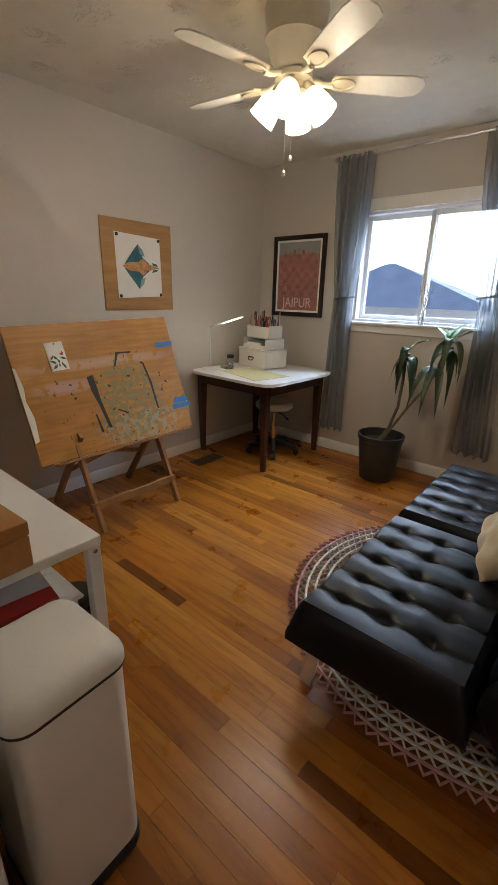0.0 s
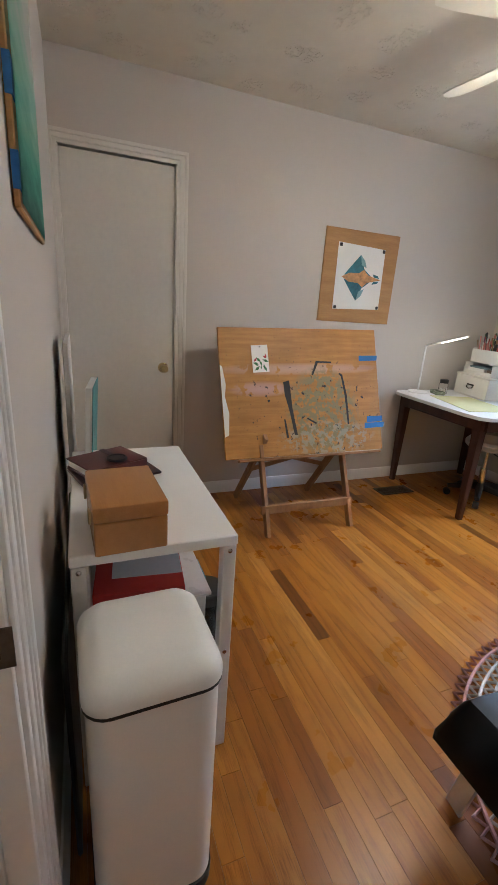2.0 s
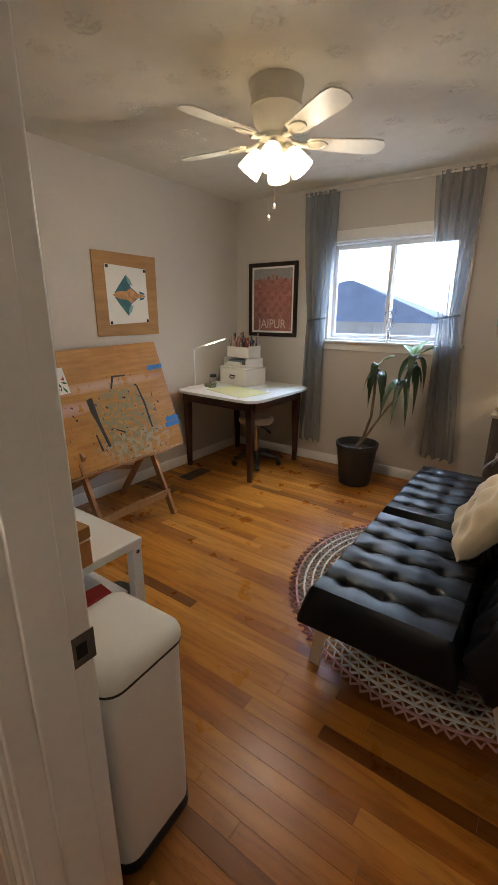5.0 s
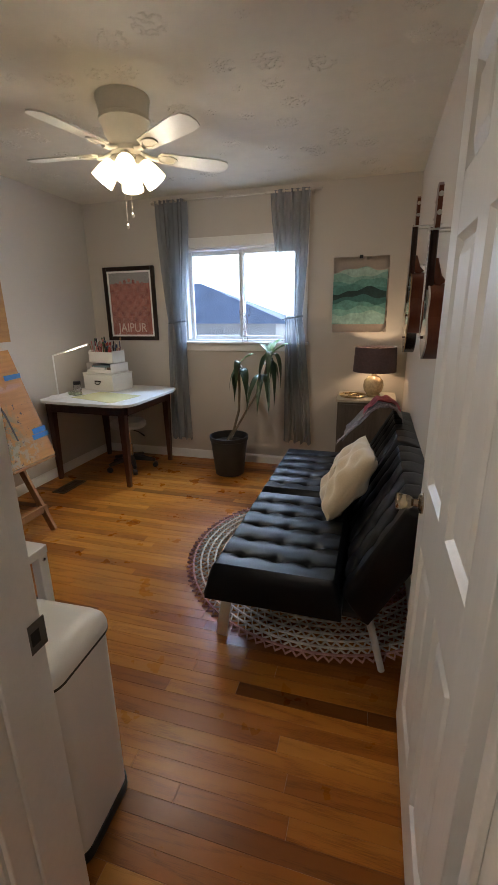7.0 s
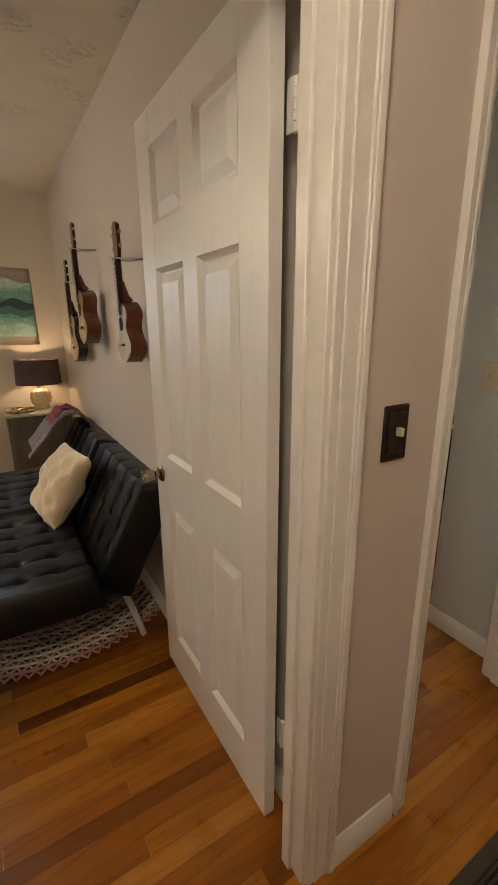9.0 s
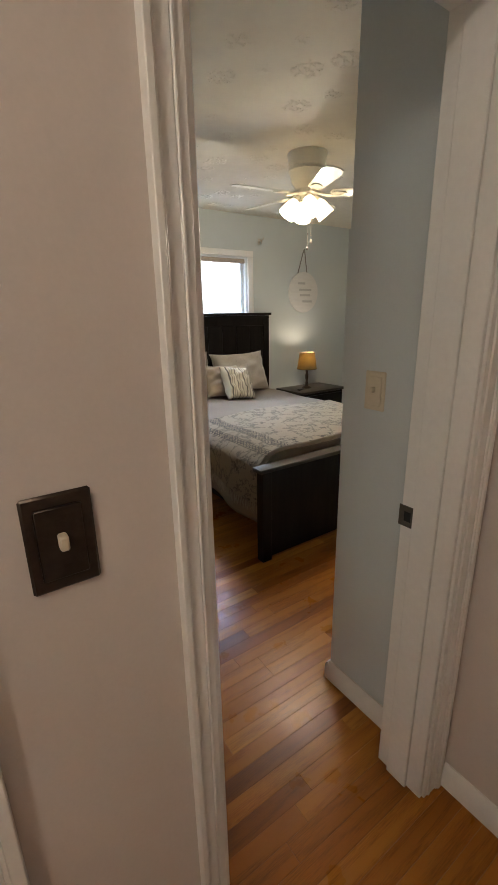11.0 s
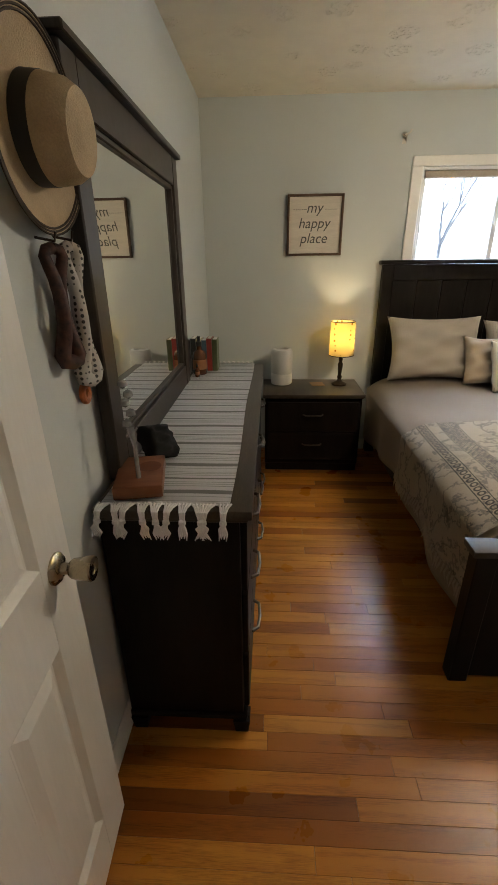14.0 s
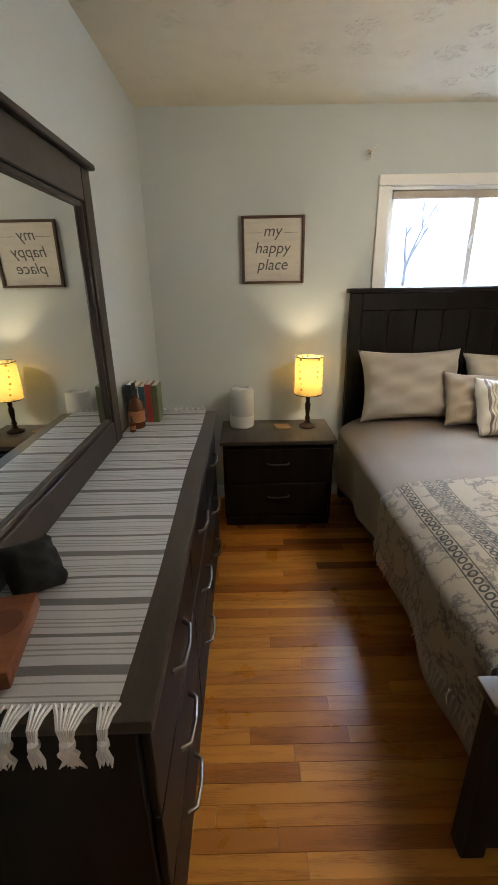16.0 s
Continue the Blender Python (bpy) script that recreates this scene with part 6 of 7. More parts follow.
# dresser
ds = thing("dresser", "long espresso-stained dresser with six bowed pulls", "dresser")
DX0, DX1, DY0, DY1, DT = BW + 0.02, 1.082, 1.12, 2.83, 0.878
part("carcass", boxed(DX0, DX1 - 0.025, DY0 + 0.015, DY1 - 0.015, 0.085, DT - 0.04, 0.003), ESPRESSO, ds)
part("dresser_top", boxed(DX0 - 0.005, DX1 + 0.01, DY0, DY1, DT - 0.028, DT, 0.005, 2), ESPRESSO_TOP, ds, "paler espresso top")
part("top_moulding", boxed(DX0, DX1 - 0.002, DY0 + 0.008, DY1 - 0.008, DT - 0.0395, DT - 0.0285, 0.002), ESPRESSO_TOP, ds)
part("plinth", boxed(DX0, DX1 - 0.012, DY0 + 0.006, DY1 - 0.006, 0.06, 0.084, 0.004), ESPRESSO, ds)
for x in (DX0 + 0.03, DX1 - 0.032):
    for y in (DY0 + 0.028, DY1 - 0.028):
        bm = bmesh.new()
        rings = [[bm.verts.new((x + u * s, y + v * s, z)) for u, v in ((-1, -1), (1, -1), (1, 1), (-1, 1))] for z, s in ((0.001, 0.021), (0.0595, 0.028))]
        bm.faces.new(rings[0])
        bm.faces.new(rings[1])
        for k in range(4):
            bm.faces.new((rings[0][k], rings[0][(k + 1) % 4], rings[1][(k + 1) % 4], rings[1][k]))
        part("foot", bm, ESPRESSO, ds)
cols = [(DY0 + 0.03 + k * 0.553, DY0 + 0.573 + k * 0.553) for k in range(3)]
rows = [(0.10, 0.335), (0.345, 0.58), (0.59, 0.83)]
for a, c in cols:
    for lo, hi in rows:
        dr = part("drawer", boxed(DX1 - 0.0245, DX1 - 0.006, a, c, lo, hi, 0.003), ESPRESSO, ds)
        ym, zm = (a + c) / 2, (lo + hi) / 2 + 0.01
        bm = tubed([(DX1 - 0.006, ym - 0.075, zm), (DX1 + 0.016, ym - 0.06, zm), (DX1 + 0.022, ym, zm - 0.002), (DX1 + 0.016, ym + 0.06, zm), (DX1 - 0.006, ym + 0.075, zm)], [0.007, 0.006, 0.0055, 0.006, 0.007], 8)
        part("pull", bm, PEWTER, dr, "bowed brushed metal pull")

# mirror standing on the dresser
mr = thing("dresser_mirror", "large mirror in a dark wooden frame on the dresser", "mirror")
MX, MY0, MY1, MZ0, MZ1 = BW + 0.012, 1.272, 2.418, DT + 0.004, 1.893
FRAMEW = wood("mirror_frame_wood", (0.022, 0.017, 0.014), (0.06, 0.047, 0.038), 0.38, (10, 1.0, 1.0), 0.15)
part("stile", boxed(MX, MX + 0.036, MY0, MY0 + 0.085, MZ0, MZ1, 0.004), FRAMEW, mr)
part("stile", boxed(MX, MX + 0.036, MY1 - 0.085, MY1, MZ0, MZ1, 0.004), FRAMEW, mr)
part("bottom_rail", boxed(MX, MX + 0.035, MY0 + 0.085, MY1 - 0.085, MZ0, MZ0 + 0.10, 0.004), FRAMEW, mr)
part("top_rail", boxed(MX, MX + 0.035, MY0 + 0.085, MY1 - 0.085, MZ1 - 0.11, MZ1, 0.004), FRAMEW, mr)
bm = boxed(MX - 0.004, MX + 0.055, MY0 - 0.015, MY1 + 0.015, MZ1 + 0.0005, MZ1 + 0.022, 0.004)
part("cornice", bm, FRAMEW, mr)
bm = bmesh.new()
for a in ((MY0 + 0.085, MY0 + 0.103, MZ0 + 0.10, MZ1 - 0.11), (MY1 - 0.103, MY1 - 0.085, MZ0 + 0.10, MZ1 - 0.11)):
    box(bm, MX + 0.006, MX + 0.027, *a, 0.004)
for lo in (MZ0 + 0.10, MZ1 - 0.128):
    box(bm, MX + 0.006, MX + 0.0265, MY0 + 0.103, MY1 - 0.103, lo, lo + 0.018, 0.004)
part("inner_bead", bm, FRAMEW, mr)
part("mirror_glass", boxed(MX + 0.008, MX + 0.014, MY0 + 0.10, MY1 - 0.10, MZ0 + 0.115, MZ1 - 0.125), MIRROR, mr, "clear mirror glass")

# runner with tassels
rn = thing("table_runner", "white and grey striped cotton runner with knotted tassels", "runner")
W_, G_, L_ = (0.88, 0.87, 0.88), (0.30, 0.295, 0.28), (0.55, 0.54, 0.53)
STRIPES = striped("striped_cotton", 1, [(0.0, G_), (0.12, W_), (0.24, L_), (0.265, W_), (0.31, L_), (0.335, W_), (0.38, L_), (0.405, W_), (0.50, G_), (0.55, W_), (0.64, L_), (0.66, W_), (0.70, L_), (0.72, W_), (0.76, L_), (0.78, W_), (0.90, L_), (0.92, W_)], 0.172)
RX0, RX1 = BW + 0.03, 1.032
part("cloth", sheet(lambda u, v: (RX0 + (RX1 - RX0) * u + 0.004 * math.sin(9 * v), DY0 + 0.024 + (DY1 - DY0 - 0.01) * v, DT + 0.0032 + 0.0012 * math.sin(40 * v) * math.sin(7 * u + 3)), 12, 80, 0.0016), STRIPES, rn, angle=70)
COTTON = surface("white_cotton_cord", (0.72, 0.71, 0.71), 0.9, 0.12, 60, 300, 0.5)
rnd = random.Random(31)
for k in range(10):
    x = RX0 + 0.012 + (RX1 - RX0 - 0.024) * (k + rnd.uniform(-0.2, 0.2) * (0 < k < 9)) / 9
    bm = bmesh.new()
    y = DY0 - 0.010
    dx = rnd.uniform(-0.026, 0.026)
    for s in (-0.012, -0.004, 0.004, 0.012):
        tube(bm, [(x + s * 1.3, DY0 + 0.028, DT + 0.0055), (x + s * 0.8 + dx * 0.2, DY0 + 0.008, DT + 0.006), (x + dx * 0.35 + s * 0.5, y, DT + 0.001), (x + dx * 0.5 + s * 0.3, y - 0.004, DT - 0.022)], 0.0034, 5)
    lathe(bm, [(0, 0.011), (0.009, 0.005), (0.010, -0.004), (0, -0.011)], (x + dx * 0.5, y - 0.004, DT - 0.026), 8)
    for s in (-0.008, -0.003, 0.003, 0.008):
        tube(bm, [(x + dx * 0.5, y - 0.004, DT - 0.028), (x + dx * 0.9 + s * 0.9, y - 0.006, DT - 0.045), (x + dx * 0.6 + s * 1.1, y - 0.004, DT - 0.060), (x + dx * 1.1 + s * 1.2, y - 0.003, DT - 0.074 - abs(s))], [0.004, 0.0045, 0.004, 0.0012], 5)
    part("tassel", bm, COTTON, rn)
for k in range(12):
    x = RX0 + 0.012 + (RX1 - RX0 - 0.024) * k / 11
    bm = lathed([(0, 0.008), (0.008, 0.004), (0.009, -0.003), (0, -0.004)], (x, DY1 + 0.006, DT + 0.010), 8)
    part("tassel", bm, COTTON, rn)

# things on the dresser
hb_ = thing("wooden_block", "reddish wooden catch-all block with a carved hollow", "wooden stand", (0.765, 1.262, DT + 0.0065), 11)
BLOCKW = wood("cherry_block", (0.13, 0.045, 0.02), (0.23, 0.09, 0.042), 0.4, (1.2, 12, 12))
part("block", boxed(-0.066, 0.066, -0.10, 0.10, 0, 0.038, 0.005, 2), BLOCKW, hb_)
# No recess is cut: a darker disc carries the hollow's shade in its colour.
part("hollow", lathed([(0, 0.0002), (0.030, 0.0004), (0.034, 0.0010), (0, 0.0011)], (0.025, 0.02, 0.038), 24), wood("hollow_shade_wood", (0.09, 0.03, 0.014), (0.15, 0.055, 0.026), 0.5), hb_)
bm = bmesh.new()
tube(bm, [(0.0, -0.045, 0.03), (0.0, -0.045, 0.13), (-0.006, -0.045, 0.19)], [0.007, 0.006, 0.011], 10)
for k in range(5):
    lathe(bm, [(0, 0.014), (0.011, 0.008), (0.013, -0.004), (0, -0.012)], (-0.012 + 0.006 * (k % 2) * 2, -0.045 + 0.006 * (k % 3 - 1), 0.20 + 0.026 * k), 10)
part("carved_ornament", bm, surface("pewter_glass", (0.42, 0.42, 0.42), 0.2, 0.2, 50, 120, 0.2, metal=0.5), hb_, "carved silver ornament")
pc = thing("black_pouch", "crumpled black cloth pouch beside the mirror", "pouch", (0.775, 1.435, DT + 0.006))
part("pouch_body", pillow(0.12, 0.13, 0.085, pose(0, 0, 0.052, 50, 14, 60), 14, 14, 0.15, 6), surface("black_cloth", (0.005, 0.005, 0.0055), 0.9, 0.3, 30, 200, 0.4), pc, angle=70)
bkc = [(0.02, 0.02, 0.022), (0.45, 0.40, 0.20), (0.05, 0.10, 0.14), (0.35, 0.05, 0.04), (0.10, 0.12, 0.05)]
for k, c in enumerate(bkc):
    b = thing("book", "upright paperback book standing on the dresser", "book", (0.69 + 0.0305 * k, 2.68, DT + 0.006), 0, "row of books")
    h = 0.185 - 0.005 * (k % 3)
    part("pages", boxed(-0.011, 0.011, -0.048, 0.05, 0.002, h - 0.002), PAPER, b)
    bm = bmesh.new()
    box(bm, -0.0145, -0.0112, -0.052, 0.052, 0, h, 0.0008)
    box(bm, 0.0112, 0.0145, -0.052, 0.052, 0, h, 0.0008)
    box(bm, -0.0112, 0.0112, -0.052, -0.0485, 0, h)
    part("cover", bm, surface("book_cover", c, 0.4, 0.15), b)
for x, y, s, mt in ((0.735, 2.56, 1.2, AMBER), (0.73, 2.49, 0.42, BRONZE)):
    b = thing("amber_bottle", "amber glass bottle with a dark cap", "bottle", (x, y, DT + 0.006))
    part("bottle_body", lathed([(0, 0), (0.030 * s, 0), (0.032 * s, 0.005), (0.032 * s, 0.085 * s), (0.026 * s, 0.105 * s), (0.012 * s, 0.115 * s), (0.012 * s, 0.13 * s), (0, 0.13 * s)], seg=24), surface("brown_bottle", (0.10, 0.03, 0.010), 0.12, 0.2, coat=0.6), b)
    part("label", lathed([(0.0325 * s, 0.025 * s), (0.0325 * s, 0.07 * s)], seg=24), surface("orange_label", (0.32, 0.12, 0.04), 0.6), b)
    part("cap", lathed([(0.013 * s, 0.131 * s), (0.014 * s, 0.15 * s), (0.008 * s, 0.152 * s), (0.007 * s, 0.175 * s), (0, 0.176 * s)], seg=16), BLACK, b, "black pump cap")

# hats and headbands on the wall
STRAW = surface("woven_straw", (0.40, 0.30, 0.18), 0.75, 0.18, 12, 260, 0.5, stretch=(1, 1, 1), dist=0.003)


def hat(x, y, z, tilt, r, label):
    e = thing("straw_hat", label, "hat")
    e.matrix_basis = Matrix.Translation((x, y, z)) @ Matrix.Rotation(radians(90 + tilt), 4, "Y") @ Matrix.Rotation(radians(20), 4, "Z")
    part("brim", lathed([(0.088, 0.0), (0.12, 0.001), (r * 0.92, 0.010), (r, 0.016), (r, 0.019), (r * 0.92, 0.013), (0.12, 0.004), (0.088, 0.003)], seg=48), STRAW, e)
    bm = bmesh.new()
    for q in (0.0, 0.006, 0.012):
        n = 48
        tube(bm, [((r - q) * math.cos(2 * math.pi * j / n), (r - q) * math.sin(2 * math.pi * j / n), 0.019 - q * 0.3) for j in range(n + 1)], 0.0024, 5, False)
    part("brim_stitching", bm, surface("dark_brim_cord", (0.05, 0.035, 0.025), 0.8), e, "dark cord edging")
    part("crown", lathed([(0.090, 0.002), (0.089, 0.04), (0.083, 0.075), (0.070, 0.095), (0.04, 0.102), (0, 0.100)], seg=40), STRAW, e)
    part("hat_band", lathed([(0.0915, 0.005), (0.0905, 0.035), (0.0895, 0.036), (0.0885, 0.005)], seg=40), surface("black_ribbon", (0.012, 0.011, 0.011), 0.6), e, "black ribbon band")


hat(BW + 0.03, 1.135, 1.70, 4, 0.175, "straw boater hat with black band on the wall")


def dotted():
    m, nt, p = nodes_of("dotted_cotton")
    vo = nt.nodes.new("ShaderNodeTexVoronoi")
    vo.inputs["Scale"].default_value, vo.inputs["Randomness"].default_value = 75.0, 0.0
    nt.links.new(coords(nt), vo.inputs["Vector"])
    nt.links.new(ramp(nt, vo.outputs["Distance"], [(0.28, (0.05, 0.05, 0.05)), (0.36, (0.52, 0.50, 0.47))]), p.inputs["Base Color"])
    p.inputs["Roughness"].default_value = 0.85
    return m


def hanging_loop(name, y, z, ln, w, mat, label, fat):
    e = thing(name, label, "headband")
    bm = bmesh.new()
    pts = []
    for k in range(25):
        a = 2 * math.pi * k / 24
        pts.append((BW + 0.032 + 0.010 * math.sin(a * 3), y + w * 0.75 * math.sin(a) * (1 + 0.35 * math.cos(a * 2)) + 0.006 * math.sin(5 * a), z - ln / 2 + ln / 2 * math.cos(a)))
    tube(bm, pts, [fat * (0.7 + 0.4 * (1 - math.cos(2 * math.pi * k / 24)) / 2) for k in range(25)], 8, False)
    part("band", bm, mat, e, angle=70)
    part("wall_hook", tubed([(BW, y, z + 0.02), (BW + 0.04, y, z + 0.012), (BW + 0.045, y, z + 0.03)], 0.003, 6), BRONZE, e)


hanging_loop("headband", 1.125, 1.50, 0.235, 0.035, surface("brown_print_scarf", (0.05, 0.018, 0.012), 0.7, 0.75, 35, 90, 0.3), "brown patterned headband hanging on a hook", 0.017)
hanging_loop("headband", 1.205, 1.505, 0.30, 0.024, dotted(), "black and white dotted headband on a hook", 0.020)
nk = thing("pendant_cord", "orange ring pendant on a dark cord", "pendant")
part("cord", tubed([(BW + 0.02, 1.175, 1.29), (BW + 0.012, 1.205, 1.19)], 0.002, 6), BLACK, nk)
bm = bmesh.new()
tube(bm, [(BW + 0.012, 1.208 + 0.017 * math.cos(2 * math.pi * j / 20), 1.167 + 0.020 * math.sin(2 * math.pi * j / 20)) for j in range(21)], 0.009, 8, False)
part("ring", bm, surface("orange_bead", (0.40, 0.12, 0.03), 0.35), nk, "orange ring")

# bed
bed = thing("bed", "queen bed with espresso panelled headboard and footboard", "bed")
HX0, HX1, HY = 1.924, 3.485, 3.465
part("headboard_post", boxed(HX0, HX0 + 0.075, HY, HY + 0.05, 0.001, 1.44, 0.004), ESPRESSO, bed)
part("headboard_post", boxed(HX1 - 0.075, HX1, HY, HY + 0.05, 0.001, 1.44, 0.004), ESPRESSO, bed)
part("headboard_cap", boxed(HX0 - 0.02, HX1 + 0.02, HY - 0.02, HY + 0.062, 1.441, 1.468, 0.005, 2), ESPRESSO, bed)
part("headboard_rail", boxed(HX0 + 0.0755, HX1 - 0.0755, HY + 0.002, HY + 0.045, 1.335, 1.44, 0.003), ESPRESSO, bed)
part("headboard_rail", boxed(HX0 + 0.0755, HX1 - 0.0755, HY + 0.002, HY + 0.045, 0.40, 0.50, 0.003), ESPRESSO, bed)
n = 8
for k in range(n):
    a = HX0 + 0.0765 + (HX1 - HX0 - 0.153) * k / n
    c = HX0 + 0.0765 + (HX1 - HX0 - 0.153) * (k + 1) / n
    part("headboard_plank", boxed(a + 0.001, c - 0.001, HY + 0.014, HY + 0.034, 0.50, 1.335, 0.004), ESPRESSO, bed)
FX0, FX1, FY = 1.815, 3.56, 1.345
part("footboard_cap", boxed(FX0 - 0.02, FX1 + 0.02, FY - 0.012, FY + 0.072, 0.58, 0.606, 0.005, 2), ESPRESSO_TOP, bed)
part("footboard_panel", boxed(FX0 + 0.07, FX1 - 0.07, FY + 0.012, FY + 0.05, 0.02, 0.579, 0.003), ESPRESSO, bed)
for a in (FX0, FX1 - 0.07):
    part("footboard_post", boxed(a, a + 0.07, FY, FY + 0.06, 0.001, 0.579, 0.004), ESPRESSO, bed)
for x in (1.925, 3.395):
    part("side_rail", boxed(x, x + 0.03, FY + 0.0605, HY - 0.001, 0.16, 0.36, 0.003), ESPRESSO, bed)
part("mattress", boxed(1.90, 3.45, FY + 0.075, HY - 0.005, 0.30, 0.53, 0.05, 4), PAPER, bed)

TAUPE = surface("taupe_bedding", (0.35, 0.275, 0.20), 0.85, 0.07, 5, 300, 0.25, sheen=0.3)
dv = thing("duvet", "plain taupe duvet hanging over the bed sides", "duvet")
rnd = random.Random(5)
ph = [rnd.uniform(0, 6.28) for _ in range(8)]


def quilt(lift, edge_drop, y0, y1, x0=1.905, x1=3.445, wave=1.0, top=0.645):
    """Bedding across the mattress with rounded shoulders and folded sides."""
    def fn(u, v):
        y = y0 + (y1 - y0) * v
        drop = edge_drop(y)
        span = (x1 - x0) + 2 * drop
        s = -drop + span * u
        w = x1 - x0
        r = 0.07
        if s < 0:
            x, z = x0 - 0.035 - 0.016 * math.sin(13 * y + ph[0]) * min(1, -s / 0.2) * wave, top - r + s * 0.93
        elif s > w:
            x, z = x1 + 0.035 + 0.014 * math.sin(12 * y + ph[1]) * min(1, (s - w) / 0.2) * wave, top - r - (s - w) * 0.93
        else:
            e = min(s, w - s)
            k = min(1, e / 0.12)
            x = x0 + s + (-0.035 * (1 - k) ** 2 if s < w / 2 else 0.035 * (1 - k) ** 2)
            z = top - r * (1 - k) ** 2.2 + 0.010 * math.sin(5.1 * s + 2.3 * y + ph[2]) * k + 0.006 * math.sin(11 * y + 4 * s + ph[3]) * k
            z += 0.02 * math.sin(math.pi * min(1, e / 0.6) / 2)
        return (x - lift if s < 0 else x + (lift if s > w else 0), y, z + lift)
    return fn


part("duvet_cover", sheet(quilt(0.0, lambda y: 0.35 + 0.04 * math.sin(4 * y + 1) + 0.10 * max(0, 1.9 - y), FY + 0.085, 3.36), 90, 70, 0.012), TAUPE, dv, angle=75)


def patterned_throw():
    m, nt, p = nodes_of("printed_throw")
    v = coords(nt)
    sep = nt.nodes.new("ShaderNodeSeparateXYZ")
    nt.links.new(v, sep.inputs[0])
    X, Y = sep.outputs[0], sep.outputs[1]
    base = (0.56, 0.48, 0.365)
    n = noise_of(nt, v, 7.0, 5, 0.65)
    ink = ramp(nt, n, [(0.47, (0, 0, 0)), (0.49, (1, 1, 1)), (0.51, (1, 1, 1)), (0.53, (0, 0, 0))])
    n2 = noise_of(nt, v, 16.0, 4, 0.6)
    ink2 = ramp(nt, n2, [(0.60, (0, 0, 0)), (0.63, (1, 1, 1))])
    col = mix_of(nt, math_of(nt, "MULTIPLY", ink, 0.55), base, (0.10, 0.10, 0.11))
    fade = ramp(nt, Y, [(0.0, (1, 1, 1)), (0.35, (0.2, 0.2, 0.2))])
    col = mix_of(nt, math_of(nt, "MULTIPLY", math_of(nt, "MULTIPLY", ink2, fade), 0.8), col, (0.06, 0.06, 0.07))
    # border bands of small rings along the long edge
    for x0, rows_ in ((0.075, 1), (0.175, 1), (0.225, 1)):
        d = math_of(nt, "ABSOLUTE", math_of(nt, "SUBTRACT", X, x0))
        fy = math_of(nt, "SUBTRACT", math_of(nt, "FRACT", math_of(nt, "MULTIPLY", Y, 30.0)), 0.5)
        fx = math_of(nt, "MULTIPLY", math_of(nt, "SUBTRACT", X, x0), 30.0)
        rr = math_of(nt, "SQRT", math_of(nt, "ADD", math_of(nt, "MULTIPLY", fx, fx), math_of(nt, "MULTIPLY", fy, fy)))
        ring = ramp(nt, rr, [(0.22, (0, 0, 0)), (0.26, (1, 1, 1)), (0.42, (1, 1, 1)), (0.46, (0, 0, 0))])
        col = mix_of(nt, math_of(nt, "MULTIPLY", ring, 0.85), col, (0.05, 0.05, 0.055))
        line = math_of(nt, "LESS_THAN", math_of(nt, "ABSOLUTE", math_of(nt, "SUBTRACT", d, 0.020)), 0.002)
        col = mix_of(nt, math_of(nt, "MULTIPLY", line, 0.8), col, (0.06, 0.06, 0.06))
    plain = math_of(nt, "LESS_THAN", X, 0.0)
    weave = noise_of(nt, v, 350.0, 2)
    col = mix_of(nt, 0.35, col, ramp(nt, weave, [(0.3, (0.6, 0.6, 0.6)), (0.7, (1, 1, 1))]), "MULTIPLY")
    nt.links.new(col, p.inputs["Base Color"])
    p.inputs["Roughness"].default_value = 0.9
    bump_of(nt, p, weave, 0.3, 0.001)
    return m


tw = thing("throw", "cream printed throw with dark ringed border and fringe", "throw", (1.87, 1.46, 0))
q = quilt(0.016, lambda y: 0.245 + 0.06 * (2.2 - y) + 0.015 * math.sin(9 * y), 1.45, 2.40, top=0.65)
part("cloth", sheet(lambda u, v: tuple(a - b for a, b in zip(q(u, v * (1 - 0.25 * u * (1 - u))), (1.87, 1.46, 0))), 90, 46, 0.006), patterned_throw(), tw, angle=75)
rnd = random.Random(15)
FRINGE = surface("cream_fringe", (0.52, 0.46, 0.37), 0.9, 0.15)
for k in range(46):
    v = (k + 0.5) / 46
    o = Vector(q(0.0, v)) - Vector((1.87, 1.46, 0))
    bm = tubed([o + Vector((-0.003, 0, 0.004)), o + Vector((-0.010 + rnd.uniform(-0.006, 0.006), rnd.uniform(-0.006, 0.006), -0.025)), o + Vector((-0.006 + rnd.uniform(-0.01, 0.01), rnd.uniform(-0.014, 0.014), -0.058))], [0.004, 0.005, 0.0015], 6)
    part("tassel", bm, FRINGE, tw)


def printed_pillow():
    m, nt, p = nodes_of("small_print_cotton")
    vo = nt.nodes.new("ShaderNodeTexVoronoi")
    vo.inputs["Scale"].default_value, vo.inputs["Randomness"].default_value = 42.0, 0.15
    nt.links.new(coords(nt, kind="Generated"), vo.inputs["Vector"])
    c = ramp(nt, vo.outputs["Distance"], [(0.2, (0.26, 0.225, 0.19)), (0.36, (0.40, 0.355, 0.30))])
    nt.links.new(c, p.inputs["Base Color"])
    p.inputs["Roughness"].default_value, p.inputs["Sheen Weight"].default_value = 0.88, 0.2
    return m


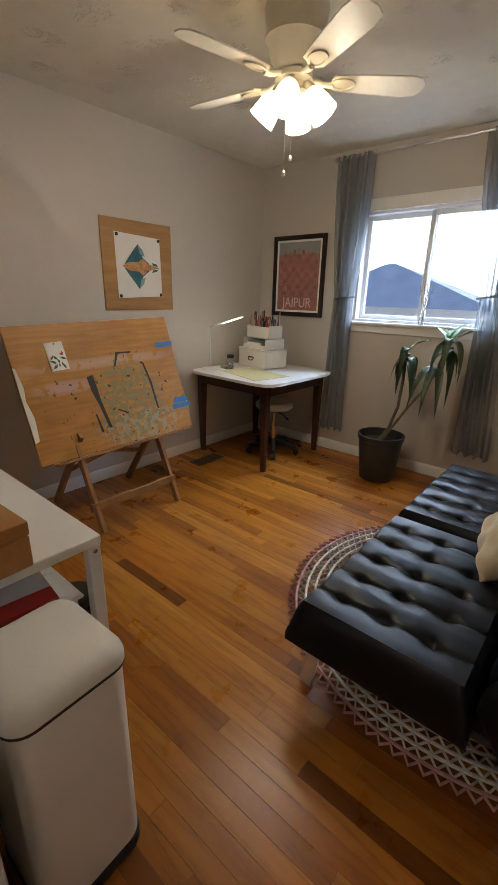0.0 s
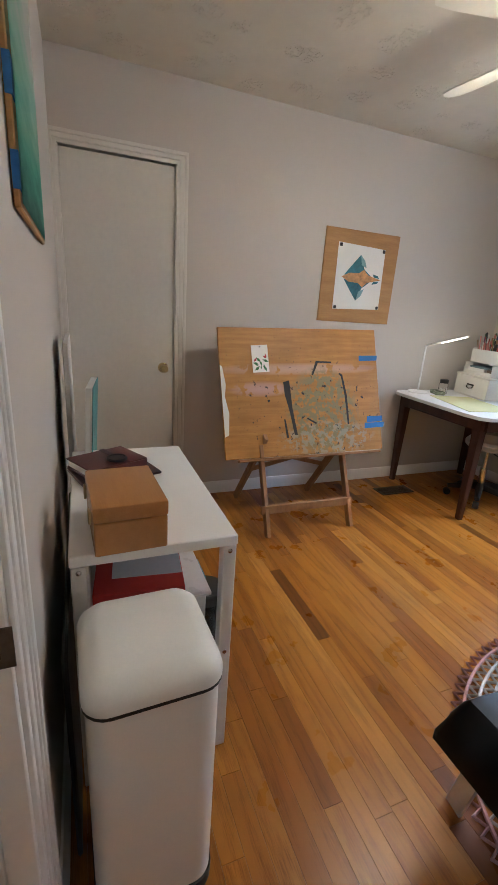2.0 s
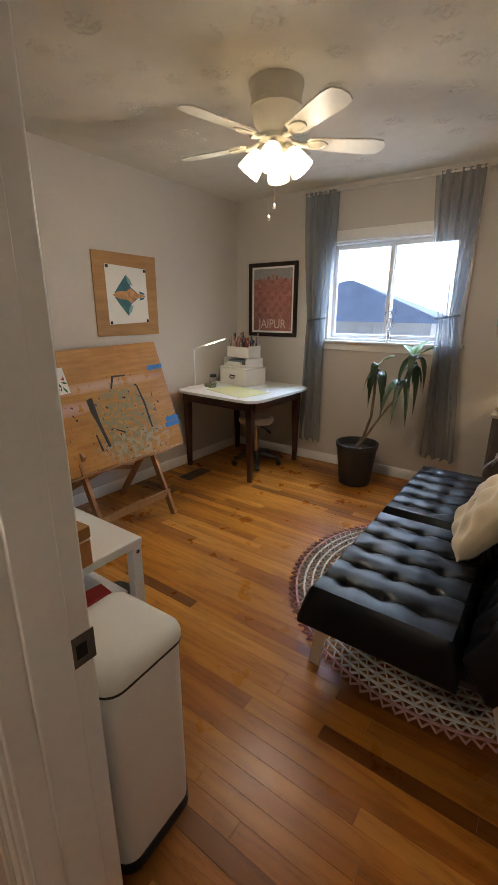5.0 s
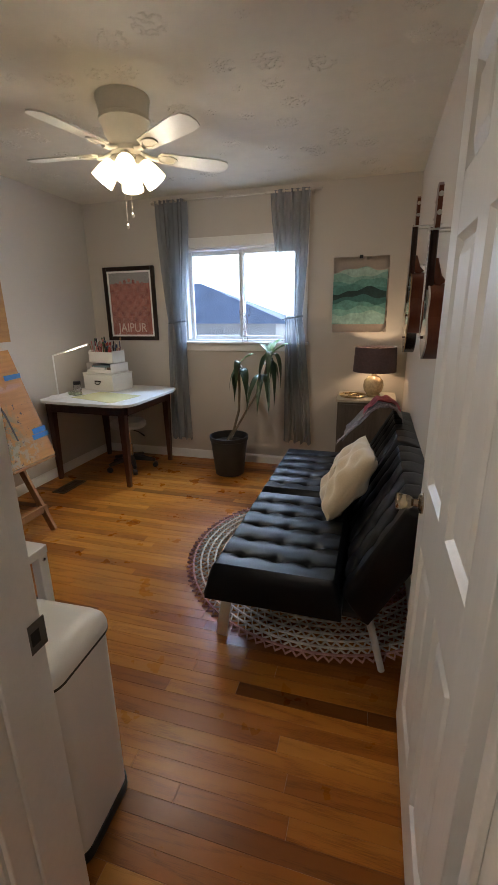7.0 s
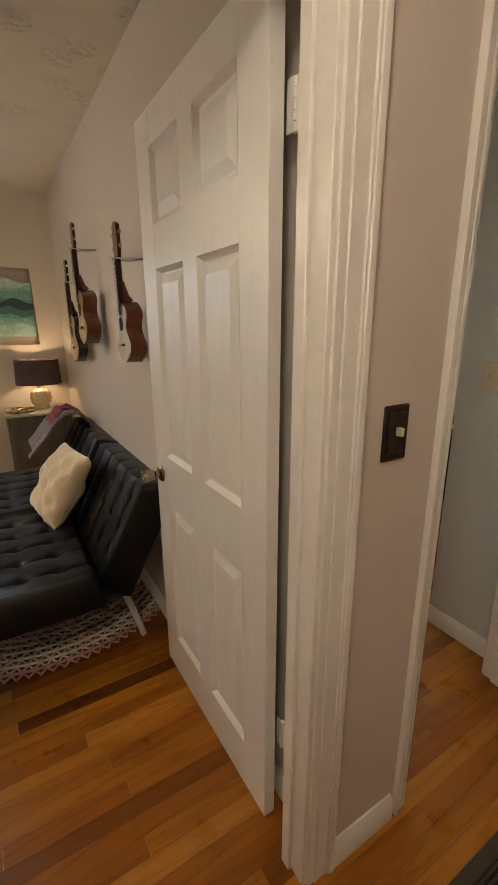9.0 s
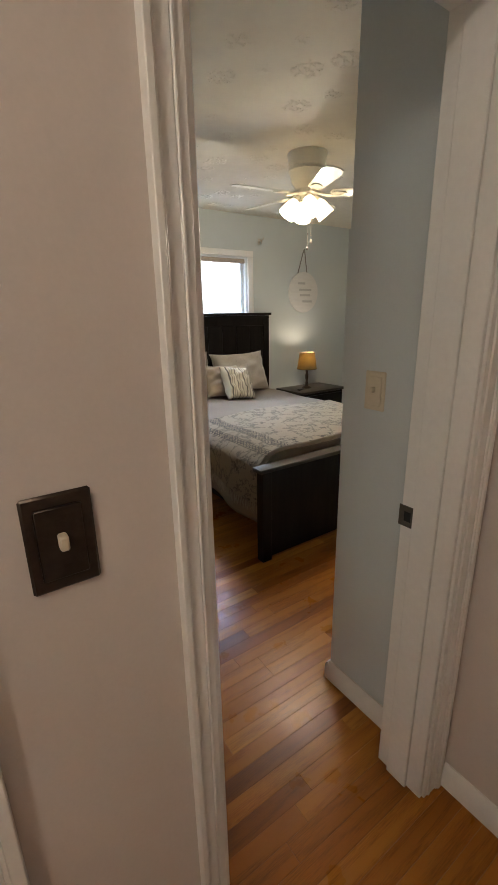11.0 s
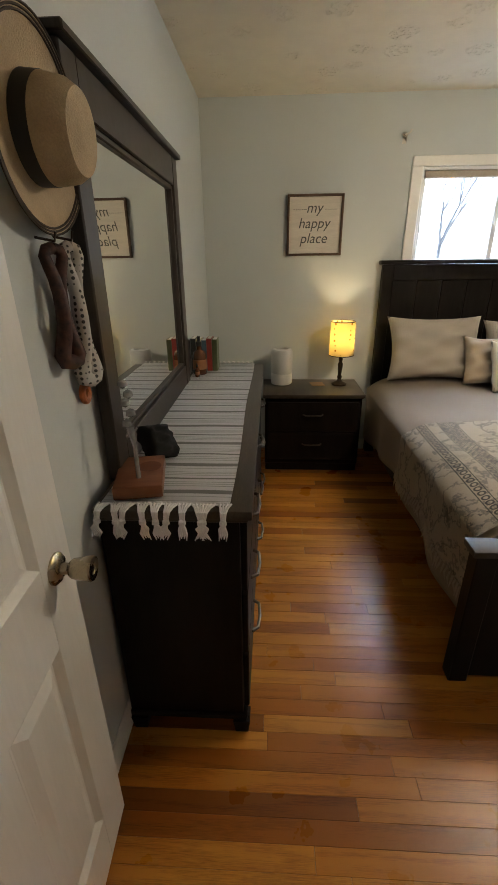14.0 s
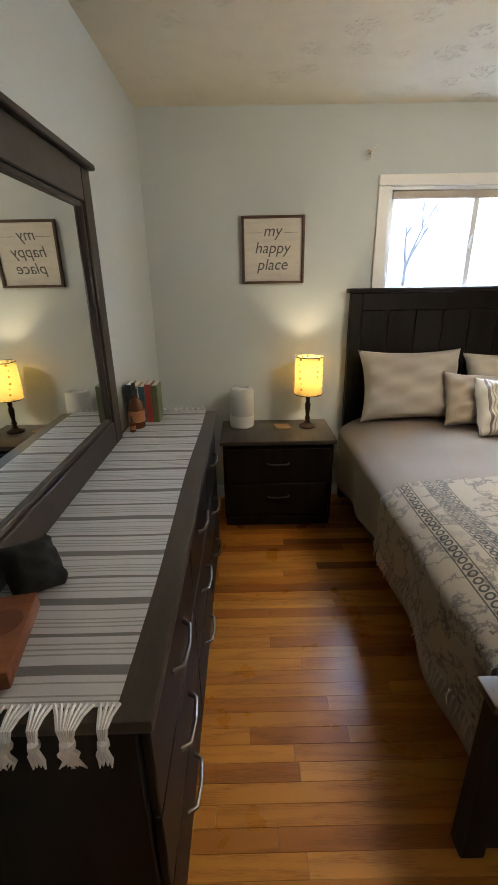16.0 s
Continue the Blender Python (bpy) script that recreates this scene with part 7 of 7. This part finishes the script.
PP = printed_pillow()
for nm, w, h, t, m, mt, lb, sd in (
    ("bed_pillow", 0.66, 0.46, 0.17, pose(2.30, 3.30, 0.885, 68, 0, 0), PP, "taupe small-print pillow against the headboard", 2),
    ("bed_pillow", 0.66, 0.44, 0.17, pose(2.98, 3.31, 0.865, 68, 0, 0), PP, "taupe small-print pillow against the headboard", 9),
    ("cushion", 0.42, 0.34, 0.13, pose(2.66, 3.15, 0.82, 62, 4, 0), TAUPE, "plain taupe cushion in front of pillows", 4),
    ("cushion", 0.36, 0.36, 0.13, pose(2.74, 3.00, 0.805, 58, 8, 8), striped("ticking_stripe", 0, [(0, (0.55, 0.49, 0.38)), (0.35, (0.13, 0.11, 0.095)), (0.50, (0.55, 0.49, 0.38)), (0.62, (0.27, 0.23, 0.19)), (0.70, (0.55, 0.49, 0.38)), (0.85, (0.30, 0.26, 0.22))], 0.085), "cream and brown striped square cushion", 3),
):
    e = thing(nm, lb, "pillow", group="pillows on the bed")
    e.matrix_basis = m
    part("pillow_body", pillow(w, h, t, ID, sag=0.11, seed=sd), mt, e, angle=75)


def nightstand(x0, x1, y0, y1, h, label):
    e = thing("nightstand", label, "nightstand", group="nightstands")
    part("body", boxed(x0 + 0.015, x1 - 0.015, y0 + 0.022, y1, 0.0605, h - 0.03, 0.003), ESPRESSO, e)
    part("plinth", boxed(x0 + 0.02, x1 - 0.02, y0 + 0.03, y0 + 0.05, 0.001, 0.06, 0.002), ESPRESSO, e)
    part("nightstand_top", boxed(x0, x1, y0 - 0.005, y1 + 0.002, h - 0.024, h, 0.005, 2), ESPRESSO_TOP, e, "paler espresso top")
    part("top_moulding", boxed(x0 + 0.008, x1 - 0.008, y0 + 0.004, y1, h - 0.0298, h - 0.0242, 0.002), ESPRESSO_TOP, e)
    for lo, hi in ((0.10, 0.315), (0.325, 0.545)):
        d = part("drawer", boxed(x0 + 0.035, x1 - 0.035, y0 + 0.005, y0 + 0.0215, lo, hi, 0.003), ESPRESSO, e)
        xm, zm = (x0 + x1) / 2, (lo + hi) / 2 + 0.02
        part("pull", tubed([(xm - 0.07, y0 + 0.005, zm), (xm - 0.055, y0 - 0.015, zm), (xm, y0 - 0.020, zm), (xm + 0.055, y0 - 0.015, zm), (xm + 0.07, y0 + 0.005, zm)], 0.0055, 8), PEWTER, d, "bowed brushed metal pull")
    for x in (x0 + 0.04, x1 - 0.04):
        for y in (y0 + 0.075, y1 - 0.04):
            part("foot", boxed(x - 0.022, x + 0.022, y - 0.022, y + 0.022, 0.001, 0.06, 0.003), ESPRESSO, e)


nightstand(1.083, 1.802, 3.075, YN - 0.03, 0.605, "espresso two-drawer nightstand beside the dresser")
nightstand(3.62, 4.32, 3.06, YN - 0.03, 0.60, "espresso nightstand on the window side of bed")


def bedside_lamp(x, y, z, r0, r1, sh, mat, label, power, colour):
    e = thing("bedside_lamp", label, "lamp", (x, y, z), group="bedside lamps")
    part("lamp_base", lathed([(0, 0), (0.056, 0), (0.058, 0.010), (0.045, 0.018), (0.022, 0.028), (0.014, 0.045), (0.019, 0.06), (0.012, 0.08), (0.017, 0.12), (0.019, 0.155), (0.011, 0.175), (0.016, 0.19), (0.011, 0.215), (0, 0.216)], seg=24), BRONZE, e, "turned dark bronze base")
    part("shade", lathed([(r0, 0.225), (r1, 0.225 + sh), (r1 - 0.003, 0.225 + sh), (r0 - 0.003, 0.225)], seg=44), mat, e, "lit fabric shade")
    for r, zz in ((r0, 0.225), (r1, 0.225 + sh)):
        bm = bmesh.new()
        tube(bm, [(r * math.cos(2 * math.pi * j / 40), r * math.sin(2 * math.pi * j / 40), zz) for j in range(41)], 0.003, 6, False)
        part("shade_trim", bm, BRONZE, e)
    part("stem", tubed([(0, 0, 0.21), (0, 0, 0.27)], 0.006), BRASS, e)
    part("light_bulb", lathed([(0, 0.27), (0.014, 0.275), (0.028, 0.31), (0.024, 0.335), (0, 0.345)], seg=16), SHADE_GLASS, e)
    bulb("bedside_bulb", (x, y, z + 0.36), power, colour, 0.03)


def flowered():
    """Yellow cloth printed with rows of small brown sprigs."""
    m = lamp_cloth("yellow_flowered_shade", (0.90, 0.78, 0.42), 0.7)
    nt = m.node_tree
    vo = nt.nodes.new("ShaderNodeTexVoronoi")
    vo.inputs["Scale"].default_value, vo.inputs["Randomness"].default_value = 27.0, 0.45
    nt.links.new(coords(nt), vo.inputs["Vector"])
    spot = ramp(nt, vo.outputs["Distance"], [(0.16, (0.40, 0.22, 0.04)), (0.30, (0.90, 0.78, 0.42))])
    for n in nt.nodes:
        if n.bl_idname == "ShaderNodeBsdfTranslucent":
            nt.links.new(spot, n.inputs[0])
    nt.links.new(spot, nt.nodes["Principled BSDF"].inputs["Base Color"])
    return m


bedside_lamp(1.655, 3.35, 0.605, 0.090, 0.086, 0.24, flowered(), "small lamp with yellow patterned drum shade", 7.0, (1, 0.76, 0.42))
bedside_lamp(3.91, 3.29, 0.60, 0.115, 0.088, 0.19, lamp_cloth("olive_shade", (0.30, 0.21, 0.08), 0.5), "small lamp with olive tapered shade", 5.5, (1, 0.80, 0.55))

sp = thing("air_purifier", "white cylindrical purifier standing on the nightstand", "purifier", (1.22, 3.385, 0.605))
FABRIC = surface("pale_speaker_fabric", (0.60, 0.60, 0.59), 0.7, 0.05, 10, 300, 0.3)
part("lower_body", lathed([(0, 0.001), (0.074, 0.001), (0.080, 0.008), (0.080, 0.085)], seg=40), surface("white_plastic", (0.72, 0.71, 0.69), 0.4, 0.03), sp)
part("upper_body", lathed([(0.0795, 0.0855), (0.081, 0.088), (0.079, 0.245), (0.070, 0.262), (0.050, 0.266), (0.046, 0.252), (0, 0.250)], seg=40), FABRIC, sp)
co = thing("coaster", "square tan leather coaster on the nightstand", "coaster", (1.49, 3.35, 0.6055), 8)
part("pad", boxed(-0.05, 0.05, -0.045, 0.045, 0, 0.006, 0.002), surface("tan_leather", (0.32, 0.19, 0.09), 0.5), co)
ph_ = thing("remote_control", "small dark remote on the nightstand", "remote", (3.76, 3.22, 0.6005), 25)
part("case", boxed(-0.06, 0.06, -0.02, 0.02, 0, 0.016, 0.004), BLACK, ph_)

# signs
sg = thing("framed_sign", "whitewashed wooden sign lettered my happy place", "sign", (1.434, YN, 1.697))
bm = bmesh.new()
w, f = 0.192, 0.015
box(bm, -w, -w + f, -0.03, -0.001, -w, w, 0.002)
box(bm, w - f, w, -0.03, -0.001, -w, w, 0.002)
box(bm, -w + f, w - f, -0.0295, -0.001, w - f, w, 0.002)
box(bm, -w + f, w - f, -0.0295, -0.001, -w, -w + f, 0.002)
part("frame", bm, wood("rustic_frame", (0.05, 0.028, 0.018), (0.11, 0.065, 0.04), 0.6), sg)
part("sign_face", boxed(-w + f, w - f, -0.014, -0.004, -w + f, w - f), surface("whitewash", (0.62, 0.57, 0.50), 0.7, 0.10, 3, 40, 0.1, stretch=(1, 1, 9)), sg)
INK = surface("grey_sign_ink", (0.09, 0.085, 0.08), 0.7)
for txt, z in (("my", 0.095), ("happy", 0.0), ("place", -0.095)):
    letters(txt, 0.092, INK, sg, pose(0, -0.0145, z + 0.012, 90, 0, 0) @ Matrix(((1, 0.22, 0, 0), (0, 1, 0, 0), (0, 0, 1, 0), (0, 0, 0, 1))))
for x0, x1 in ((-0.15, -0.06), (0.065, 0.15)):
    part("printed_flourish", boxed(x0, x1, -0.0152, -0.0143, 0.098, 0.100), INK, sg)
rs = thing("round_sign", "round whitewashed wooden sign hung from a cord", "sign", (4.04, YN, 1.69))
part("disc", lathed([(0, 0), (0.225, 0), (0.228, 0.005), (0.225, 0.014), (0, 0.014)], seg=56, m=pose(0, -0.004, 0, 90, 0, 0)), surface("pale_whitewash", (0.68, 0.66, 0.63), 0.7, 0.08, 3, 40, 0.1, stretch=(1, 1, 9)), rs)
part("cord", tubed([(-0.09, -0.010, 0.205), (-0.006, -0.012, 0.46), (0.006, -0.012, 0.46), (0.05, -0.010, 0.215)], 0.006, 7), surface("grey_cord", (0.22, 0.20, 0.18), 0.9), rs)
part("nail", tubed([(0, 0, 0.463), (0, -0.02, 0.466)], 0.003, 6), BRONZE, rs)
FAINT = surface("faint_lettering", (0.47, 0.46, 0.44), 0.7)
for x0, x1, z in ((-0.09, 0.02, 0.10), (-0.07, 0.12, 0.03), (-0.06, 0.10, -0.03), (-0.02, 0.13, -0.10)):
    part("printed_bar", boxed(x0, x1, -0.0195, -0.0186, z - 0.012, z + 0.012), FAINT, rs)
for x in (1.99, 3.40):
    hk = thing("rod_bracket", "bare metal curtain rod bracket on the wall", "bracket", (x, YN, 2.195))
    part("wall_plate", boxed(-0.012, 0.012, -0.006, 0, -0.03, 0.03, 0.002), NICKEL, hk)
    part("arm", tubed([(0, -0.004, 0), (0, -0.05, 0.004), (-0.004, -0.065, -0.004), (-0.008, -0.06, -0.03)], 0.005, 8), NICKEL, hk)
    part("cradle", tubed([(-0.03, -0.055, 0.014), (-0.008, -0.06, 0.0), (0.02, -0.06, 0.02), (0.024, -0.06, 0.034)], 0.005, 8), NICKEL, hk)

# ---- outside the windows ----
nh = thing("neighbour_house", "low pale house with its hip roof coloured blue for haze", "house")
NWALL = surface("white_siding", (0.72, 0.72, 0.72), 0.7, 0.05, 1, 20, 0.1)
part("wall", boxed(-15.5, -5.4, 24.3, 28.0, -0.3, 0.95), NWALL, nh)
bm = bmesh.new()
c = [bm.verts.new(v) for v in ((-16.4, 23.8, 0.98), (-4.4, 23.8, 0.90), (-4.4, 28.6, 0.90), (-16.4, 28.6, 0.98))]
r = [bm.verts.new(v) for v in ((-11.3, 26.0, 3.3), (-10.7, 26.0, 3.35))]
for f in ((c[0], c[1], r[1], r[0]), (c[1], c[2], r[1]), (c[2], c[3], r[0], r[1]), (c[3], c[0], r[0]), (c[3], c[2], c[1], c[0])):
    bm.faces.new(f)
part("roof", bm, ROOF, nh, "shingled roof with the blue of haze in its colour")
for x in (-13.5, -9.0):
    wn_ = part("window", boxed(x - 0.5, x + 0.5, 24.26, 24.299, 0.1, 0.7), VINYL, nh)
    part("pane", boxed(x - 0.44, x + 0.44, 24.25, 24.259, 0.16, 0.64), GLASS, wn_)


def bare_tree(x, y, h, seed):
    e = thing("tree", "frosted winter tree outside the bedroom window", "tree", (x, y, -0.3), group="trees outside")
    rnd = random.Random(seed)
    bm = bmesh.new()
    tips = []

    def grow(p, d, ln, r, lv):
        end = p + d * ln
        mid = p + d * ln * 0.5 + Vector((rnd.uniform(-1, 1), rnd.uniform(-1, 1), 0)) * ln * 0.05
        tube(bm, [p, mid, end], [r, r * 0.8, r * 0.6], 6)
        if lv == 0:
            tips.append(end)
            return
        for _ in range(3):
            n = (d + Vector((rnd.uniform(-0.8, 0.8), rnd.uniform(-0.8, 0.8), rnd.uniform(0.0, 0.5)))).normalized()
            grow(end, n, ln * rnd.uniform(0.6, 0.8), r * 0.55, lv - 1)
    grow(Vector((0, 0, 0)), Vector((0.02, 0, 1)).normalized(), h * 0.32, h * 0.02, 4)
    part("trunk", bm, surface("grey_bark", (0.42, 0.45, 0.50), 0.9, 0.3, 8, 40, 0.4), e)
    bm = bmesh.new()
    for t in tips:
        for _ in range(16):
            o = t + Vector((rnd.gauss(0, 0.25), rnd.gauss(0, 0.25), rnd.gauss(0, 0.25)))
            a, b = Vector((rnd.uniform(-1, 1), rnd.uniform(-1, 1), rnd.uniform(-1, 1))).normalized() * 0.07, Vector((rnd.uniform(-1, 1), rnd.uniform(-1, 1), rnd.uniform(-1, 1))).normalized() * 0.05
            bm.faces.new([bm.verts.new(v) for v in (o - a, o - b, o + a, o + b)])
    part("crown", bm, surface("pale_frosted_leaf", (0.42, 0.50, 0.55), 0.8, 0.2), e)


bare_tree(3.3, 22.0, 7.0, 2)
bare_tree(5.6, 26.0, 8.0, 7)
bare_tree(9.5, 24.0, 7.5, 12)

# ---- floor boards ----
slab = structure("floor", boxed(XW - 0.15, BE + 0.15, HS - 0.1, YN + 0.16, -0.29, -0.012), GAP, "varnished red oak strip floor", "floor")


def board_mesh():
    bm = bmesh.new()
    b = 0.0006
    lo = [bm.verts.new((x, y, -0.012)) for x, y in ((0, 0), (1, 0), (1, 1), (0, 1))]
    md = [bm.verts.new((x, y, -b)) for x, y in ((0, 0), (1, 0), (1, 1), (0, 1))]
    bx, by = 0.0008, 0.01
    hi = [bm.verts.new(c) for c in ((bx, by, 0), (1 - bx, by, 0), (1 - bx, 1 - by, 0), (bx, 1 - by, 0))]
    bm.faces.new(hi)
    for r0, r1 in ((lo, md), (md, hi)):
        for k in range(4):
            bm.faces.new((r0[k], r0[(k + 1) % 4], r1[(k + 1) % 4], r1[k]))
    return bm


first = part("oak_board", board_mesh(), OAK, slab, angle=20)
BOARD = first.data
BOARD.shade_flat()
rnd = random.Random(77)
PITCH = 0.060
verts, faces, count = [], [], 0
y = HS
row = 0
while y < YN:
    x = XW - rnd.uniform(0, 0.9)
    xe = BE if y > BS - 0.15 else RET + 0.12
    while x < xe:
        ln = rnd.choice((0.35, 0.5, 0.7, 0.9, 1.15, 1.5))
        x1 = min(x + ln, xe)
        a = max(x, XW)
        near = (-1.95 < a and x1 < 0.75 and 0.15 < y < 2.6) or (0.55 < a and x1 < 2.1 and 0.0 < y < 3.1)
        if x1 - a > 0.02:
            if near and count < 299:
                ob = first if count == 0 else bpy.data.objects.new("oak_board", BOARD)
                if count:
                    scene.collection.objects.link(ob)
                    ob.parent = slab
                ob.location, ob.scale = (a + 0.0004, y, 0), (x1 - a - 0.0008, PITCH - 0.0006, 1)
                count += 1
            else:
                n = len(verts)
                q = ((a + 0.0004, y), (x1 - 0.0004, y), (x1 - 0.0004, y + PITCH - 0.0006), (a + 0.0004, y + PITCH - 0.0006))
                verts += [(u, v, -0.012) for u, v in q] + [(u, v, -0.0006) for u, v in q]
                verts += [(q[0][0] + 0.0006, q[0][1] + 0.001, 0), (q[1][0] - 0.001, q[1][1] + 0.001, 0), (q[2][0] - 0.001, q[2][1] - 0.001, 0), (q[3][0] + 0.0006, q[3][1] - 0.001, 0)]
                faces.append((n + 8, n + 9, n + 10, n + 11))
                for s in (0, 4):
                    for k in range(4):
                        faces.append((n + s + k, n + s + (k + 1) % 4, n + s + 4 + (k + 1) % 4, n + s + 4 + k))
        x += ln
    y += PITCH
    row += 1
me = bpy.data.meshes.new("oak_boards")
me.from_pydata(verts, [], faces)
me.materials.append(OAK)
rest = new("oak_boards", me)
rest.parent = slab
tagged(rest, kind="stuff")
